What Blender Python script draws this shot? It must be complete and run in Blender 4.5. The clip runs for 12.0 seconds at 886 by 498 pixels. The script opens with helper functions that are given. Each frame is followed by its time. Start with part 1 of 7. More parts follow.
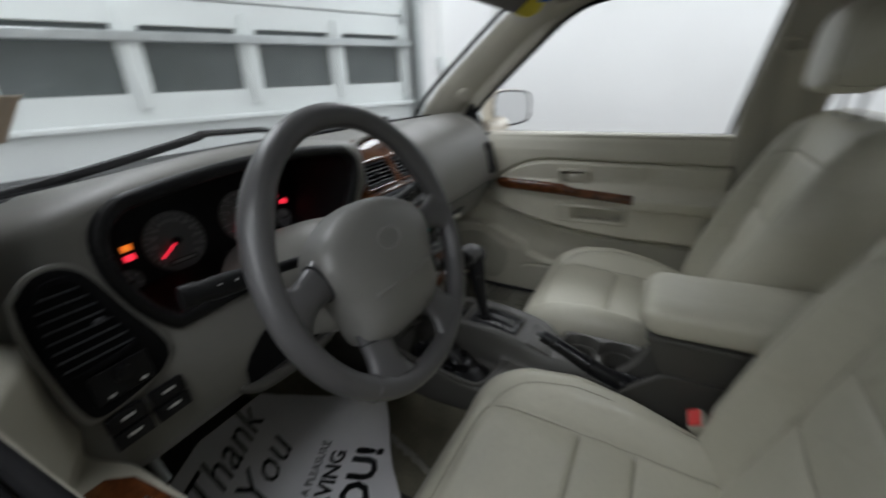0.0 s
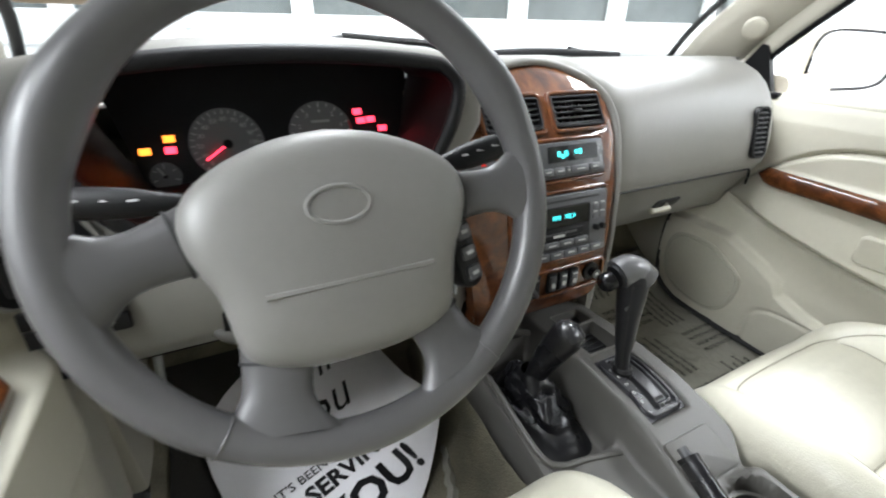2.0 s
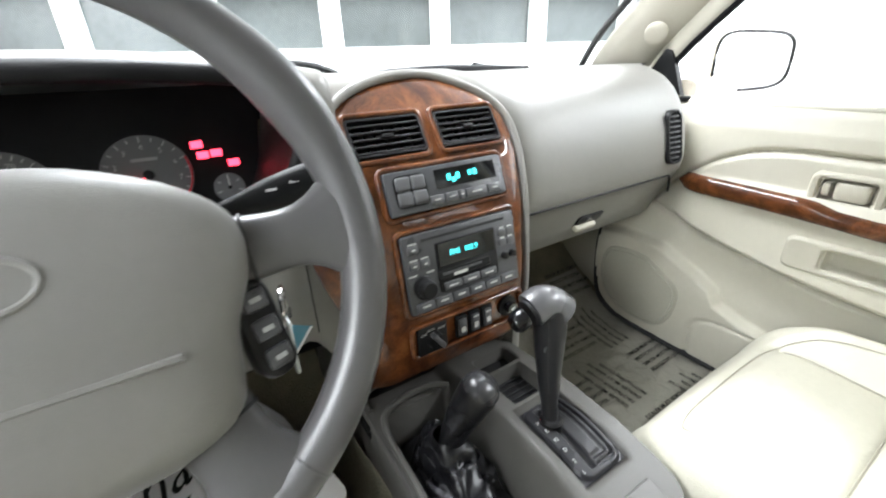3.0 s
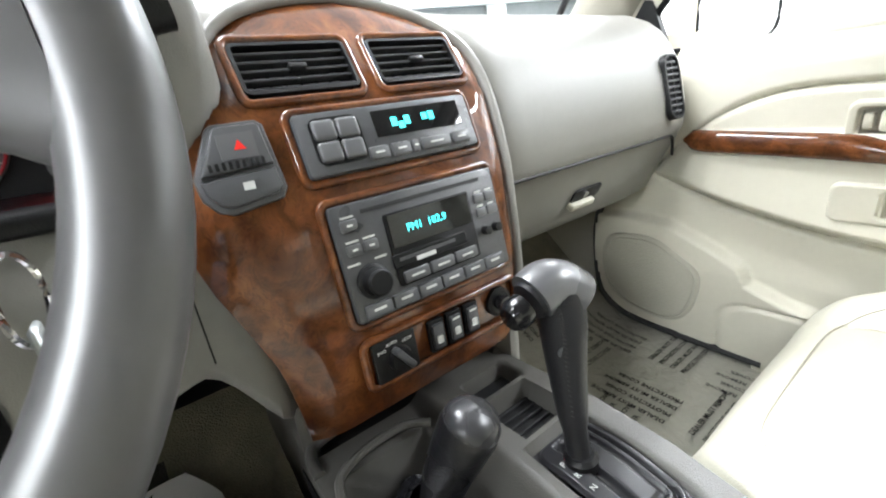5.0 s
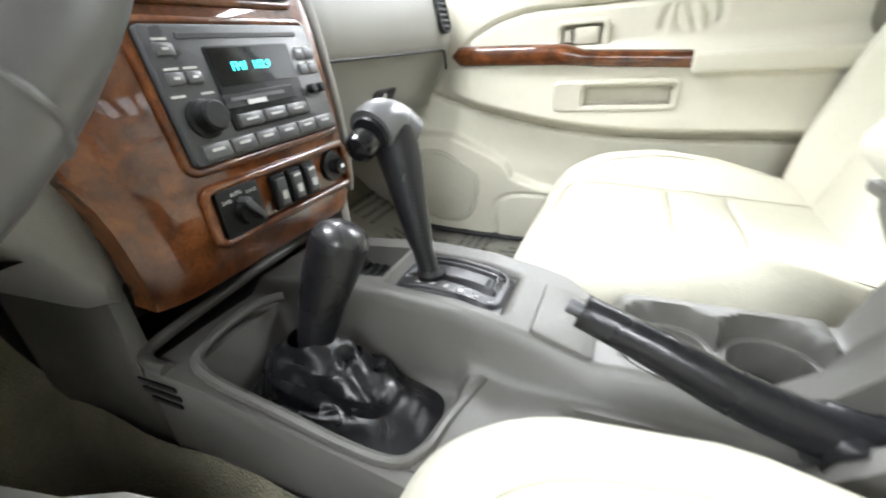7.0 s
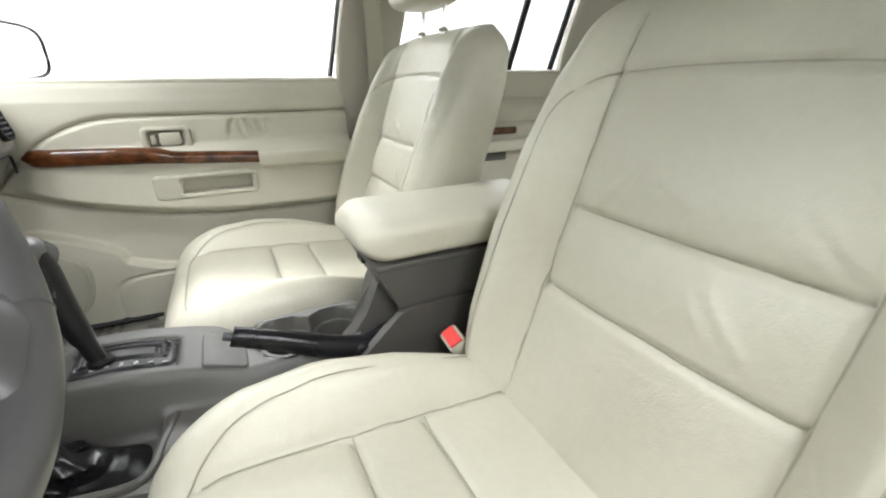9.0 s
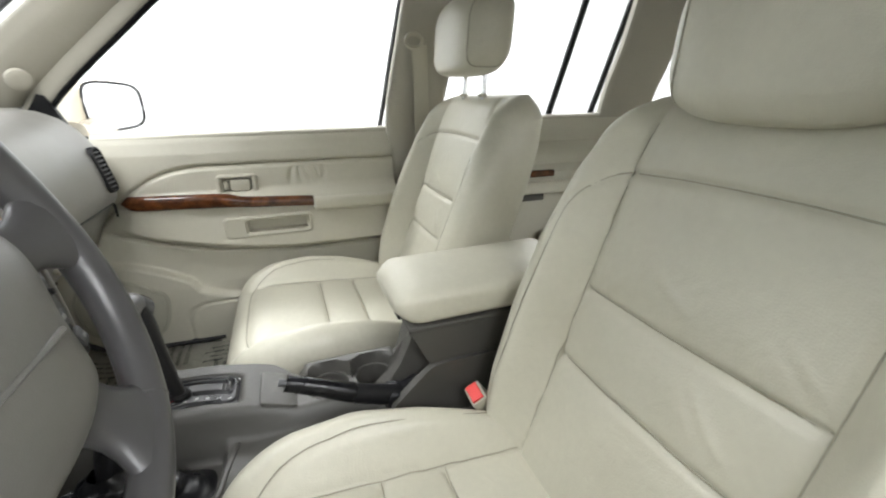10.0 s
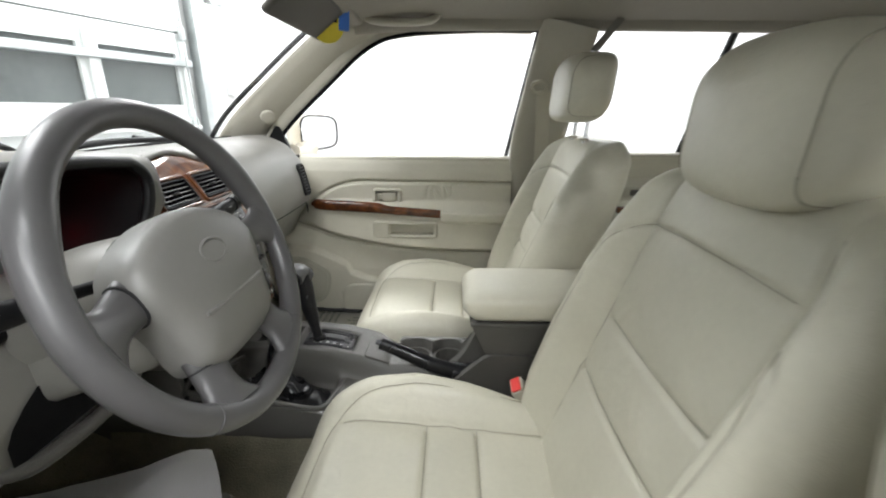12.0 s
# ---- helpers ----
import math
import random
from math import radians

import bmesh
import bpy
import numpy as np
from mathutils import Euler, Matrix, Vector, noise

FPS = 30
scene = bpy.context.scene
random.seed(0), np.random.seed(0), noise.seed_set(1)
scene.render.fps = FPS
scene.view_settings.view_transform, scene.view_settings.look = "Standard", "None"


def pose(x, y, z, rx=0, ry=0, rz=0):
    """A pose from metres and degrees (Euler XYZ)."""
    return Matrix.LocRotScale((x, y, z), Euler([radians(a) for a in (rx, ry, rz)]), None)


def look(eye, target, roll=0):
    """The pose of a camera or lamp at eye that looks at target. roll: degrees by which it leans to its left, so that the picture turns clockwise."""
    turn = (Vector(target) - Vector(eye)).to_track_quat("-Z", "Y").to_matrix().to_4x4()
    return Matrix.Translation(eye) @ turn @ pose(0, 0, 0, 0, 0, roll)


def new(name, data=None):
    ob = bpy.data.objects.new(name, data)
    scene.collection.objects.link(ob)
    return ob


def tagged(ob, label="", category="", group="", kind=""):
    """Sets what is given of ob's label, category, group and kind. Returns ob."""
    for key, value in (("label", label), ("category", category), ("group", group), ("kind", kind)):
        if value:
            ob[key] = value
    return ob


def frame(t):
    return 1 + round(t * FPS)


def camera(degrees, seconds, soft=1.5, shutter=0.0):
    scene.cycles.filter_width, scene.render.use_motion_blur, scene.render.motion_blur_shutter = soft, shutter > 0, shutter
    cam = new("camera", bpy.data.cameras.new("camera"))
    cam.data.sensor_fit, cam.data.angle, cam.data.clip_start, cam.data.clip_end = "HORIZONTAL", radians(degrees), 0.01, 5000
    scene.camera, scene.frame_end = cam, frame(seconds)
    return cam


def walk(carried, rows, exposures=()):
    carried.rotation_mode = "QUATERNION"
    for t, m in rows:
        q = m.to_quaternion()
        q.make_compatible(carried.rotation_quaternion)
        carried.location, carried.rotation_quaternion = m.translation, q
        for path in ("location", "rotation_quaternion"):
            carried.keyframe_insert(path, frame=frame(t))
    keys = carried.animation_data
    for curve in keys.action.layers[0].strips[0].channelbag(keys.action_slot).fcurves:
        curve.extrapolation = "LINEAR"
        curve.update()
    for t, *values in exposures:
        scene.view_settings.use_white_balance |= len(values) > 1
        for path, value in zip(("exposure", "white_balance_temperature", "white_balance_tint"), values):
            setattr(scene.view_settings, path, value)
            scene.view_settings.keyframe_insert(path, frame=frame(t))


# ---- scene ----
cam = camera(93.1, 12.0, soft=2.0, shutter=0.4)
PATH = [
    (0, (-0.798, 0.132, 0.903), (0.839, 0.999, 0.149), -2.3),
    (0.5, (-0.67, 0.142, 0.901), (0.258, 1.64, -0.045), 3.4),
    (1, (-0.59, 0.137, 0.869), (-0.011, 1.746, -0.169), 5.4),
    (1.5, (-0.514, 0.132, 0.843), (0.143, 1.769, -0.099), 3.1),
    (2, (-0.448, 0.146, 0.83), (0.355, 1.724, -0.101), 1.2),
    (2.5, (-0.379, 0.167, 0.806), (0.521, 1.704, -0.103), -1.3),
    (3, (-0.305, 0.186, 0.802), (0.681, 1.721, -0.017), -1.9),
    (3.2, (-0.279, 0.193, 0.792), (0.714, 1.749, 0.021), -2.8),
    (4.8, (-0.212, 0.27, 0.692), (0.822, 1.838, 0.004), -7.1),
    (5, (-0.213, 0.283, 0.681), (0.863, 1.824, -0.003), -7.2),
    (5.5, (-0.211, 0.298, 0.65), (0.891, 1.811, -0.054), -8.4),
    (6, (-0.224, 0.295, 0.634), (1.076, 1.657, -0.04), -5.7),
    (6.5, (-0.248, 0.294, 0.59), (1.217, 1.439, -0.146), -6.5),
    (7, (-0.316, 0.285, 0.576), (1.32, 1.037, -0.296), -4.5),
    (7.5, (-0.376, 0.256, 0.598), (1.41, 0.594, -0.235), -6.5),
    (7.7, (-0.408, 0.251, 0.609), (1.42, 0.335, -0.198), -6.4),
    (9.3, (-0.604, 0.275, 0.733), (1.039, -0.61, 0.013), 0.6),
    (9.5, (-0.614, 0.278, 0.759), (1.051, -0.588, 0.068), 0.7),
    (10, (-0.625, 0.263, 0.805), (1.132, -0.397, 0.116), -0.3),
    (10.5, (-0.635, 0.218, 0.825), (1.195, -0.173, 0.117), 0.1),
    (11, (-0.66, 0.199, 0.833), (1.247, 0.189, 0.231), -0.2),
    (11.5, (-0.725, 0.176, 0.841), (1.159, 0.327, 0.189), -0.9),
    (12, (-0.836, 0.153, 0.873), (1.062, 0.195, 0.244), 0.7),
]
EXPOSURES = [(0.0, -1.0, 6250, 10), (0.6, -0.1, 6250, 10), (1.0, 0.58, 6250, 10), (1.3, 0.75, 6250, 10), (2.0, 1.05, 6250, 10), (2.5, 1.32, 6250, 10), (5.0, 1.85, 6250, 10),
             (6.5, 2.10, 6250, 10), (7.6, 1.80, 6350, 10), (9.3, 0.85, 6500, 10), (10.5, 0.50, 6500, 10), (11.2, 0.36, 6500, 10), (12.0, 0.42, 6500, 10)]
walk(cam, [(t, look(eye, target, roll)) for t, eye, target, roll in PATH], EXPOSURES)
LAMP_WATTS = 90.0
GA, GB, GC, GD = (-0.068, -0.020), (0.057, -0.017), (-0.147, -0.054), (0.137, -0.045)
PAPER_AT, PAPER_TURN, PAPER_LIFT = (-0.3625, 0.762), 20.0, 0.03

# ---- light ----
world = bpy.data.worlds.new("world")
scene.world = world
world.use_nodes = True
world.node_tree.nodes["Background"].inputs[0].default_value = (0.9, 0.95, 1.0, 1)
world.node_tree.nodes["Background"].inputs[1].default_value = 0.08


def ceiling_lamp(x, y, z, sx, sy, watts, turn=0):
    la = bpy.data.lights.new("garage_tube_light", "AREA")
    la.shape, la.size, la.size_y, la.energy = "RECTANGLE", sx, sy, watts
    la.color = (0.95, 0.97, 0.985)
    ob = new("garage_tube_light", la)
    ob.matrix_world = pose(x, y, z, 0, 0, turn)
    return ob


for lx, ly, lz, long_, share in ((-1.42, 0.15, 2.45, 1.1, 0.40), (-2.85, -0.45, 2.15, 2.4, 0.95), (2.4, 1.3, 2.45, 2.4, 0.87), (2.4, -1.4, 2.45, 2.4, 1.0), (0.0, 2.0, 2.45, 2.4, 0.64)):
    ceiling_lamp(lx, ly, lz, long_, 0.5, LAMP_WATTS * share, 70)


# ---- materials ----
def material(name, color, rough=0.5, metal=0.0, vary=0.12, scale=9.0, grain=0.0, grain_scale=600.0, wrinkle=0.0,
             wrinkle_scale=45.0, rough_vary=0.1, coat=0.0, spec=0.5, stain=None, stain_amount=0.0, weave=False):
    m = bpy.data.materials.new(name)
    m.use_nodes = True
    nt = m.node_tree
    n, lk = nt.nodes, nt.links
    bsdf = n["Principled BSDF"]
    bsdf.inputs["Roughness"].default_value = rough
    bsdf.inputs["Metallic"].default_value = metal
    bsdf.inputs["Coat Weight"].default_value = coat
    bsdf.inputs["Coat Roughness"].default_value = 0.08
    bsdf.inputs["Specular IOR Level"].default_value = spec
    co = n.new("ShaderNodeTexCoord")
    big = n.new("ShaderNodeTexNoise")
    big.inputs["Scale"].default_value, big.inputs["Detail"].default_value = scale, 5
    fine = n.new("ShaderNodeTexNoise")
    fine.inputs["Scale"].default_value, fine.inputs["Detail"].default_value = scale * 14, 4
    lk.new(co.outputs["Object"], big.inputs["Vector"])
    lk.new(co.outputs["Object"], fine.inputs["Vector"])
    add = n.new("ShaderNodeMath")
    add.operation = "MULTIPLY_ADD"
    lk.new(fine.outputs["Fac"], add.inputs[0])
    add.inputs[1].default_value = 0.45
    lk.new(big.outputs["Fac"], add.inputs[2])
    ramp = n.new("ShaderNodeMapRange")
    ramp.inputs["From Min"].default_value, ramp.inputs["From Max"].default_value = 0.45, 1.0
    ramp.inputs["To Min"].default_value, ramp.inputs["To Max"].default_value = 1 - vary, 1 + vary
    lk.new(add.outputs[0], ramp.inputs["Value"])
    mul = n.new("ShaderNodeMix")
    mul.data_type, mul.blend_type = "RGBA", "MULTIPLY"
    mul.inputs["Factor"].default_value = 1
    mul.inputs["A"].default_value = (*color, 1)
    lk.new(ramp.outputs[0], mul.inputs["B"])
    out = mul.outputs["Result"]
    if stain:
        sp = n.new("ShaderNodeTexNoise")
        sp.inputs["Scale"].default_value, sp.inputs["Detail"].default_value = scale * 0.8, 8
        lk.new(co.outputs["Object"], sp.inputs["Vector"])
        cut = n.new("ShaderNodeMapRange")
        cut.inputs["From Min"].default_value, cut.inputs["From Max"].default_value = 0.52, 0.72
        cut.inputs["To Max"].default_value = stain_amount
        lk.new(sp.outputs["Fac"], cut.inputs["Value"])
        mx = n.new("ShaderNodeMix")
        mx.data_type = "RGBA"
        lk.new(cut.outputs[0], mx.inputs["Factor"])
        lk.new(out, mx.inputs["A"])
        mx.inputs["B"].default_value = (*stain, 1)
        out = mx.outputs["Result"]
    lk.new(out, bsdf.inputs["Base Color"])
    rr = n.new("ShaderNodeMapRange")
    rr.inputs["From Min"].default_value, rr.inputs["From Max"].default_value = 0.3, 0.75
    rr.inputs["To Min"].default_value, rr.inputs["To Max"].default_value = max(0.02, rough - rough_vary), min(1, rough + rough_vary)
    lk.new(big.outputs["Fac"], rr.inputs["Value"])
    lk.new(rr.outputs[0], bsdf.inputs["Roughness"])
    normal = None
    if wrinkle:
        wn = n.new("ShaderNodeTexNoise")
        wn.inputs["Scale"].default_value, wn.inputs["Detail"].default_value, wn.inputs["Distortion"].default_value = wrinkle_scale, 3, 1.2
        lk.new(co.outputs["Object"], wn.inputs["Vector"])
        b1 = n.new("ShaderNodeBump")
        b1.inputs["Strength"].default_value, b1.inputs["Distance"].default_value = 1.0, wrinkle
        lk.new(wn.outputs["Fac"], b1.inputs["Height"])
        normal = b1.outputs["Normal"]
    if grain:
        gn = n.new("ShaderNodeTexVoronoi")
        gn.inputs["Scale"].default_value = grain_scale
        lk.new(co.outputs["Object"], gn.inputs["Vector"])
        b2 = n.new("ShaderNodeBump")
        b2.inputs["Strength"].default_value, b2.inputs["Distance"].default_value = 0.6, grain
        lk.new(gn.outputs["Distance"], b2.inputs["Height"])
        if normal:
            lk.new(normal, b2.inputs["Normal"])
        normal = b2.outputs["Normal"]
    if normal:
        lk.new(normal, bsdf.inputs["Normal"])
    return m


def wood_material():
    """Glossy lacquered burl: swirled dark figure over red-brown."""
    m = bpy.data.materials.new("lacquered_burl_wood")
    m.use_nodes = True
    n, lk = m.node_tree.nodes, m.node_tree.links
    bsdf = n["Principled BSDF"]
    co = n.new("ShaderNodeTexCoord")
    warp = n.new("ShaderNodeTexNoise")
    warp.inputs["Scale"].default_value, warp.inputs["Detail"].default_value = 9, 4
    lk.new(co.outputs["Object"], warp.inputs["Vector"])
    vadd = n.new("ShaderNodeMix")
    vadd.data_type, vadd.blend_type = "RGBA", "ADD"
    vadd.inputs["Factor"].default_value = 0.14
    lk.new(co.outputs["Object"], vadd.inputs["A"])
    lk.new(warp.outputs["Color"], vadd.inputs["B"])
    fig = n.new("ShaderNodeTexNoise")
    fig.inputs["Scale"].default_value, fig.inputs["Detail"].default_value, fig.inputs["Roughness"].default_value = 26, 9, 0.58
    fig.inputs["Distortion"].default_value = 0.35
    lk.new(vadd.outputs["Result"], fig.inputs["Vector"])
    ramp = n.new("ShaderNodeValToRGB")
    ramp.color_ramp.elements[0].position, ramp.color_ramp.elements[0].color = 0.31, (0.036, 0.0095, 0.0032, 1)
    ramp.color_ramp.elements[1].position, ramp.color_ramp.elements[1].color = 0.72, (0.19, 0.068, 0.020, 1)
    e = ramp.color_ramp.elements.new(0.46)
    e.color = (0.082, 0.0255, 0.0075, 1)
    e = ramp.color_ramp.elements.new(0.56)
    e.color = (0.118, 0.038, 0.0112, 1)
    lk.new(fig.outputs["Fac"], ramp.inputs["Fac"])
    fleck = n.new("ShaderNodeTexNoise")
    fleck.inputs["Scale"].default_value, fleck.inputs["Detail"].default_value, fleck.inputs["Distortion"].default_value = 130, 5, 1.5
    lk.new(vadd.outputs["Result"], fleck.inputs["Vector"])
    cut = n.new("ShaderNodeMapRange")
    cut.inputs["From Min"].default_value, cut.inputs["From Max"].default_value = 0.36, 0.50
    cut.inputs["To Min"].default_value, cut.inputs["To Max"].default_value = 0.72, 1.04
    lk.new(fleck.outputs["Fac"], cut.inputs["Value"])
    mul = n.new("ShaderNodeMix")
    mul.data_type, mul.blend_type = "RGBA", "MULTIPLY"
    mul.inputs["Factor"].default_value = 1
    lk.new(ramp.outputs["Color"], mul.inputs["A"])
    lk.new(cut.outputs[0], mul.inputs["B"])
    lk.new(mul.outputs["Result"], bsdf.inputs["Base Color"])
    bsdf.inputs["Roughness"].default_value = 0.4
    bsdf.inputs["Specular IOR Level"].default_value = 0.05
    bsdf.inputs["Coat Weight"].default_value = 1.0
    bsdf.inputs["Coat Roughness"].default_value = 0.03
    return m


def glow_material(name, color, strength, base=(0.02, 0.02, 0.02)):
    m = bpy.data.materials.new(name)
    m.use_nodes = True
    b = m.node_tree.nodes["Principled BSDF"]
    b.inputs["Base Color"].default_value = (*base, 1)
    b.inputs["Emission Color"].default_value = (*color, 1)
    b.inputs["Emission Strength"].default_value = strength
    b.inputs["Roughness"].default_value = 0.3
    return m


def glass_material(name, tint=(1, 1, 1), gloss=1.0):
    m = bpy.data.materials.new(name)
    m.use_nodes = True
    n, lk = m.node_tree.nodes, m.node_tree.links
    n.remove(n["Principled BSDF"])
    tr, gl, mix, fr = n.new("ShaderNodeBsdfTransparent"), n.new("ShaderNodeBsdfGlossy"), n.new("ShaderNodeMixShader"), n.new("ShaderNodeLayerWeight")
    tr.inputs["Color"].default_value = (*tint, 1)
    gl.inputs["Roughness"].default_value = 0.01
    fr.inputs["Blend"].default_value = 0.5
    pw, ml = n.new("ShaderNodeMath"), n.new("ShaderNodeMath")
    pw.operation, ml.operation = "POWER", "MULTIPLY_ADD"
    pw.inputs[1].default_value = 4.0
    lk.new(fr.outputs["Facing"], pw.inputs[0])
    lk.new(pw.outputs[0], ml.inputs[0])
    ml.inputs[1].default_value, ml.inputs[2].default_value = 0.45 * gloss, 0.03 * gloss
    lk.new(ml.outputs[0], mix.inputs[0])
    lk.new(tr.outputs[0], mix.inputs[1])
    lk.new(gl.outputs[0], mix.inputs[2])
    lk.new(mix.outputs[0], n["Material Output"].inputs["Surface"])
    return m


LEATHER = material("cream_leather", (0.55, 0.53, 0.435), 0.40, vary=0.06, scale=7, grain=0.0003, grain_scale=520, wrinkle=0.0010, wrinkle_scale=26,
                   stain=(0.42, 0.39, 0.30), stain_amount=0.25)
STITCH = material("stitch_thread", (0.36, 0.34, 0.27), 0.8)
VINYL = material("beige_vinyl", (0.51, 0.49, 0.405), 0.46, vary=0.05, scale=6, grain=0.0004, grain_scale=800)
VINYL_DARK = material("beige_plastic", (0.46, 0.44, 0.36), 0.5, vary=0.06, scale=8, grain=0.0004, grain_scale=900)
GRILLE = material("perforated_beige_grille", (0.40, 0.385, 0.315), 0.6, vary=0.06, scale=10, grain=0.0016, grain_scale=260)
GAUGE_PRINT = material("pale_dial_print", (0.42, 0.42, 0.42), 0.6)
RED_PRINT = material("red_dial_print", (0.50, 0.02, 0.03), 0.5)
GAUGE_FACE = material("grey_gauge_face", (0.19, 0.19, 0.195), 0.5, vary=0.06, scale=20)
DASH = material("taupe_dash_plastic", (0.185, 0.179, 0.163), 0.46, vary=0.06, scale=8, grain=0.0002, grain_scale=800)
WHEEL_LEATHER = material("worn_grey_leather", (0.080, 0.078, 0.079), 0.36, vary=0.07, scale=9, grain=0.0, wrinkle=0.00006,
                         wrinkle_scale=60, rough_vary=0.05)
HUB = material("grey_airbag_cover", (0.185, 0.180, 0.169), 0.44, vary=0.05, scale=10, grain=0.00014, grain_scale=900)
CONSOLE = material("grey_console_plastic", (0.076, 0.073, 0.066), 0.42, vary=0.08, scale=9, grain=0.0004, grain_scale=800)
BLACK = material("black_plastic", (0.006, 0.006, 0.0065), 0.45, vary=0.15, scale=20, grain=0.0003, grain_scale=900, spec=0.25)
TRIM_BLACK = material("dull_black_trim", (0.007, 0.007, 0.0075), 0.8, vary=0.15, scale=14, grain=0.0003, grain_scale=900, spec=0.08)
GLOSS_BLACK = material("gloss_black", (0.008, 0.008, 0.009), 0.08, vary=0.1)
DARK_GREY = material("charcoal_plastic", (0.062, 0.063, 0.067), 0.34, vary=0.1, scale=20, grain=0.0003, grain_scale=900)
RUBBER = material("black_rubber", (0.012, 0.012, 0.013), 0.6)
BLACK_LEATHER = material("black_leather", (0.009, 0.009, 0.0105), 0.30, vary=0.15, scale=12, grain=0.0002, grain_scale=500, wrinkle=0.0012, wrinkle_scale=40, spec=0.35)
GRIP_LEATHER = material("dark_grip_leather", (0.014, 0.014, 0.0155), 0.36, vary=0.12, scale=14, grain=0.0002, grain_scale=600, spec=0.25)
CHROME = material("chrome", (0.75, 0.75, 0.76), 0.12, 1.0, vary=0.03)
CARPET = material("olive_beige_carpet", (0.20, 0.185, 0.135), 0.95, vary=0.3, scale=16, grain=0.003, grain_scale=350, stain=(0.10, 0.09, 0.07), stain_amount=0.4)
LINER = material("grey_beige_headliner", (0.26, 0.245, 0.21), 0.95, vary=0.06, grain=0.0008, grain_scale=420)
PILLAR = material("beige_pillar_trim", (0.40, 0.38, 0.315), 0.55, vary=0.05, grain=0.0004, grain_scale=700)
PAINT = material("cream_car_paint", (0.72, 0.66, 0.55), 0.25, vary=0.02, coat=0.8)
WOOD = wood_material()
GLOSS_GATE = material("satin_black_gate", (0.014, 0.014, 0.016), 0.34, vary=0.1, spec=0.4)
CHARCOAL_KEY = material("charcoal_key", (0.088, 0.089, 0.093), 0.36, vary=0.06, scale=30)
SLAT_GREY = material("grey_vent_slat", (0.05, 0.051, 0.054), 0.35, vary=0.08, spec=0.35)
GLASS = glass_material("window_glass")
MIRROR = material("mirror_glass", (0.9, 0.9, 0.9), 0.02, 1.0, vary=0.0, rough_vary=0.0)
RED = material("red_plastic", (0.75, 0.03, 0.025), 0.35, vary=0.04)
WALL = material("white_painted_wall", (0.80, 0.81, 0.80), 0.6, vary=0.04, scale=1.5, wrinkle=0.002, wrinkle_scale=6)
DOOR_WHITE = material("white_door_enamel", (0.74, 0.78, 0.77), 0.4, vary=0.05, scale=2)
STEEL = material("galvanised_steel", (0.50, 0.53, 0.53), 0.42, 0.85, vary=0.12, scale=20)
CONCRETE = material("grey_concrete", (0.33, 0.31, 0.33), 0.7, vary=0.15, scale=3, wrinkle=0.003, wrinkle_scale=20)
PAPER = material("white_paper", (0.86, 0.85, 0.87), 0.75, vary=0.03, scale=15, wrinkle=0.001, wrinkle_scale=25)
INK = material("black_ink", (0.012, 0.012, 0.014), 0.6)
WHITE_INK = material("white_print", (0.55, 0.55, 0.53), 0.6)
SMOKE_PANE = material("dark_window_pane", (0.10, 0.115, 0.115), 0.12, vary=0.25, scale=3)
RED_GLOW = glow_material("red_warning_lamp", (1.0, 0.03, 0.06), 3.0)
AMBER_GLOW = glow_material("amber_warning_lamp", (1.0, 0.22, 0.02), 2.0)
CYAN_GLOW = glow_material("cyan_display", (0.05, 0.75, 0.75), 1.6)


# ---- mesh helpers ----
def part(name, bm, mat, parent, label="", sharp=38):
    """One mesh object under a thing or under a part."""
    bmesh.ops.recalc_face_normals(bm, faces=bm.faces)
    lim = radians(sharp)
    for f in bm.faces:
        f.smooth = True
    for e in bm.edges:
        e.smooth = not (len(e.link_faces) == 2 and e.calc_face_angle(0) > lim)
    me = bpy.data.meshes.new(name)
    bm.to_mesh(me)
    bm.free()
    me.materials.append(mat)
    ob = new(name, me)
    if parent is not None:
        ob.parent = parent
        base = parent
        m = Matrix()
        while base is not None:
            if base.parent is None:
                m = base.matrix_basis.copy()
            base = base.parent
        ob.matrix_parent_inverse = m.inverted() if parent.parent is None else Matrix()
    if label:
        ob["label"] = label
    return ob


def thing(name, at, label, category, group="", kind=""):
    """An Empty at the base of a thing, which parents its parts."""
    ob = new(name)
    ob.empty_display_size = 0.05
    ob.matrix_basis = Matrix.Translation(at)
    return tagged(ob, label, category, group, kind)


def single(name, bm, mat, label, category, kind="", sharp=38):
    return tagged(part(name, bm, mat, None, "", sharp), label, category, "", kind)


def piece(name, me, m, parent):
    """A repeat that shares its mesh."""
    ob = new(name, me)
    ob.parent = parent
    base = parent
    while base.parent is not None:
        base = base.parent
    ob.matrix_parent_inverse = base.matrix_basis.inverted() if parent.parent is None else Matrix()
    ob.matrix_basis = m
    return ob


def box(size, at=(0, 0, 0), bevel=0.0, seg=2, m=None, bm=None):
    bm = bm or bmesh.new()
    r = bmesh.ops.create_cube(bm, size=1)
    vs = r["verts"]
    bmesh.ops.scale(bm, vec=size, verts=vs)
    if bevel > 0:
        es = list({e for v in vs for e in v.link_edges})
        r = bmesh.ops.bevel(bm, geom=es, offset=bevel, segments=seg, profile=0.5, affect="EDGES")
        vs = list({v for f in r["faces"] for v in f.verts} | {v for v in vs if v.is_valid})
        vs = [v for v in vs if v.is_valid]
    bmesh.ops.translate(bm, vec=at, verts=vs)
    if m is not None:
        bmesh.ops.transform(bm, matrix=m, verts=vs)
    return bm


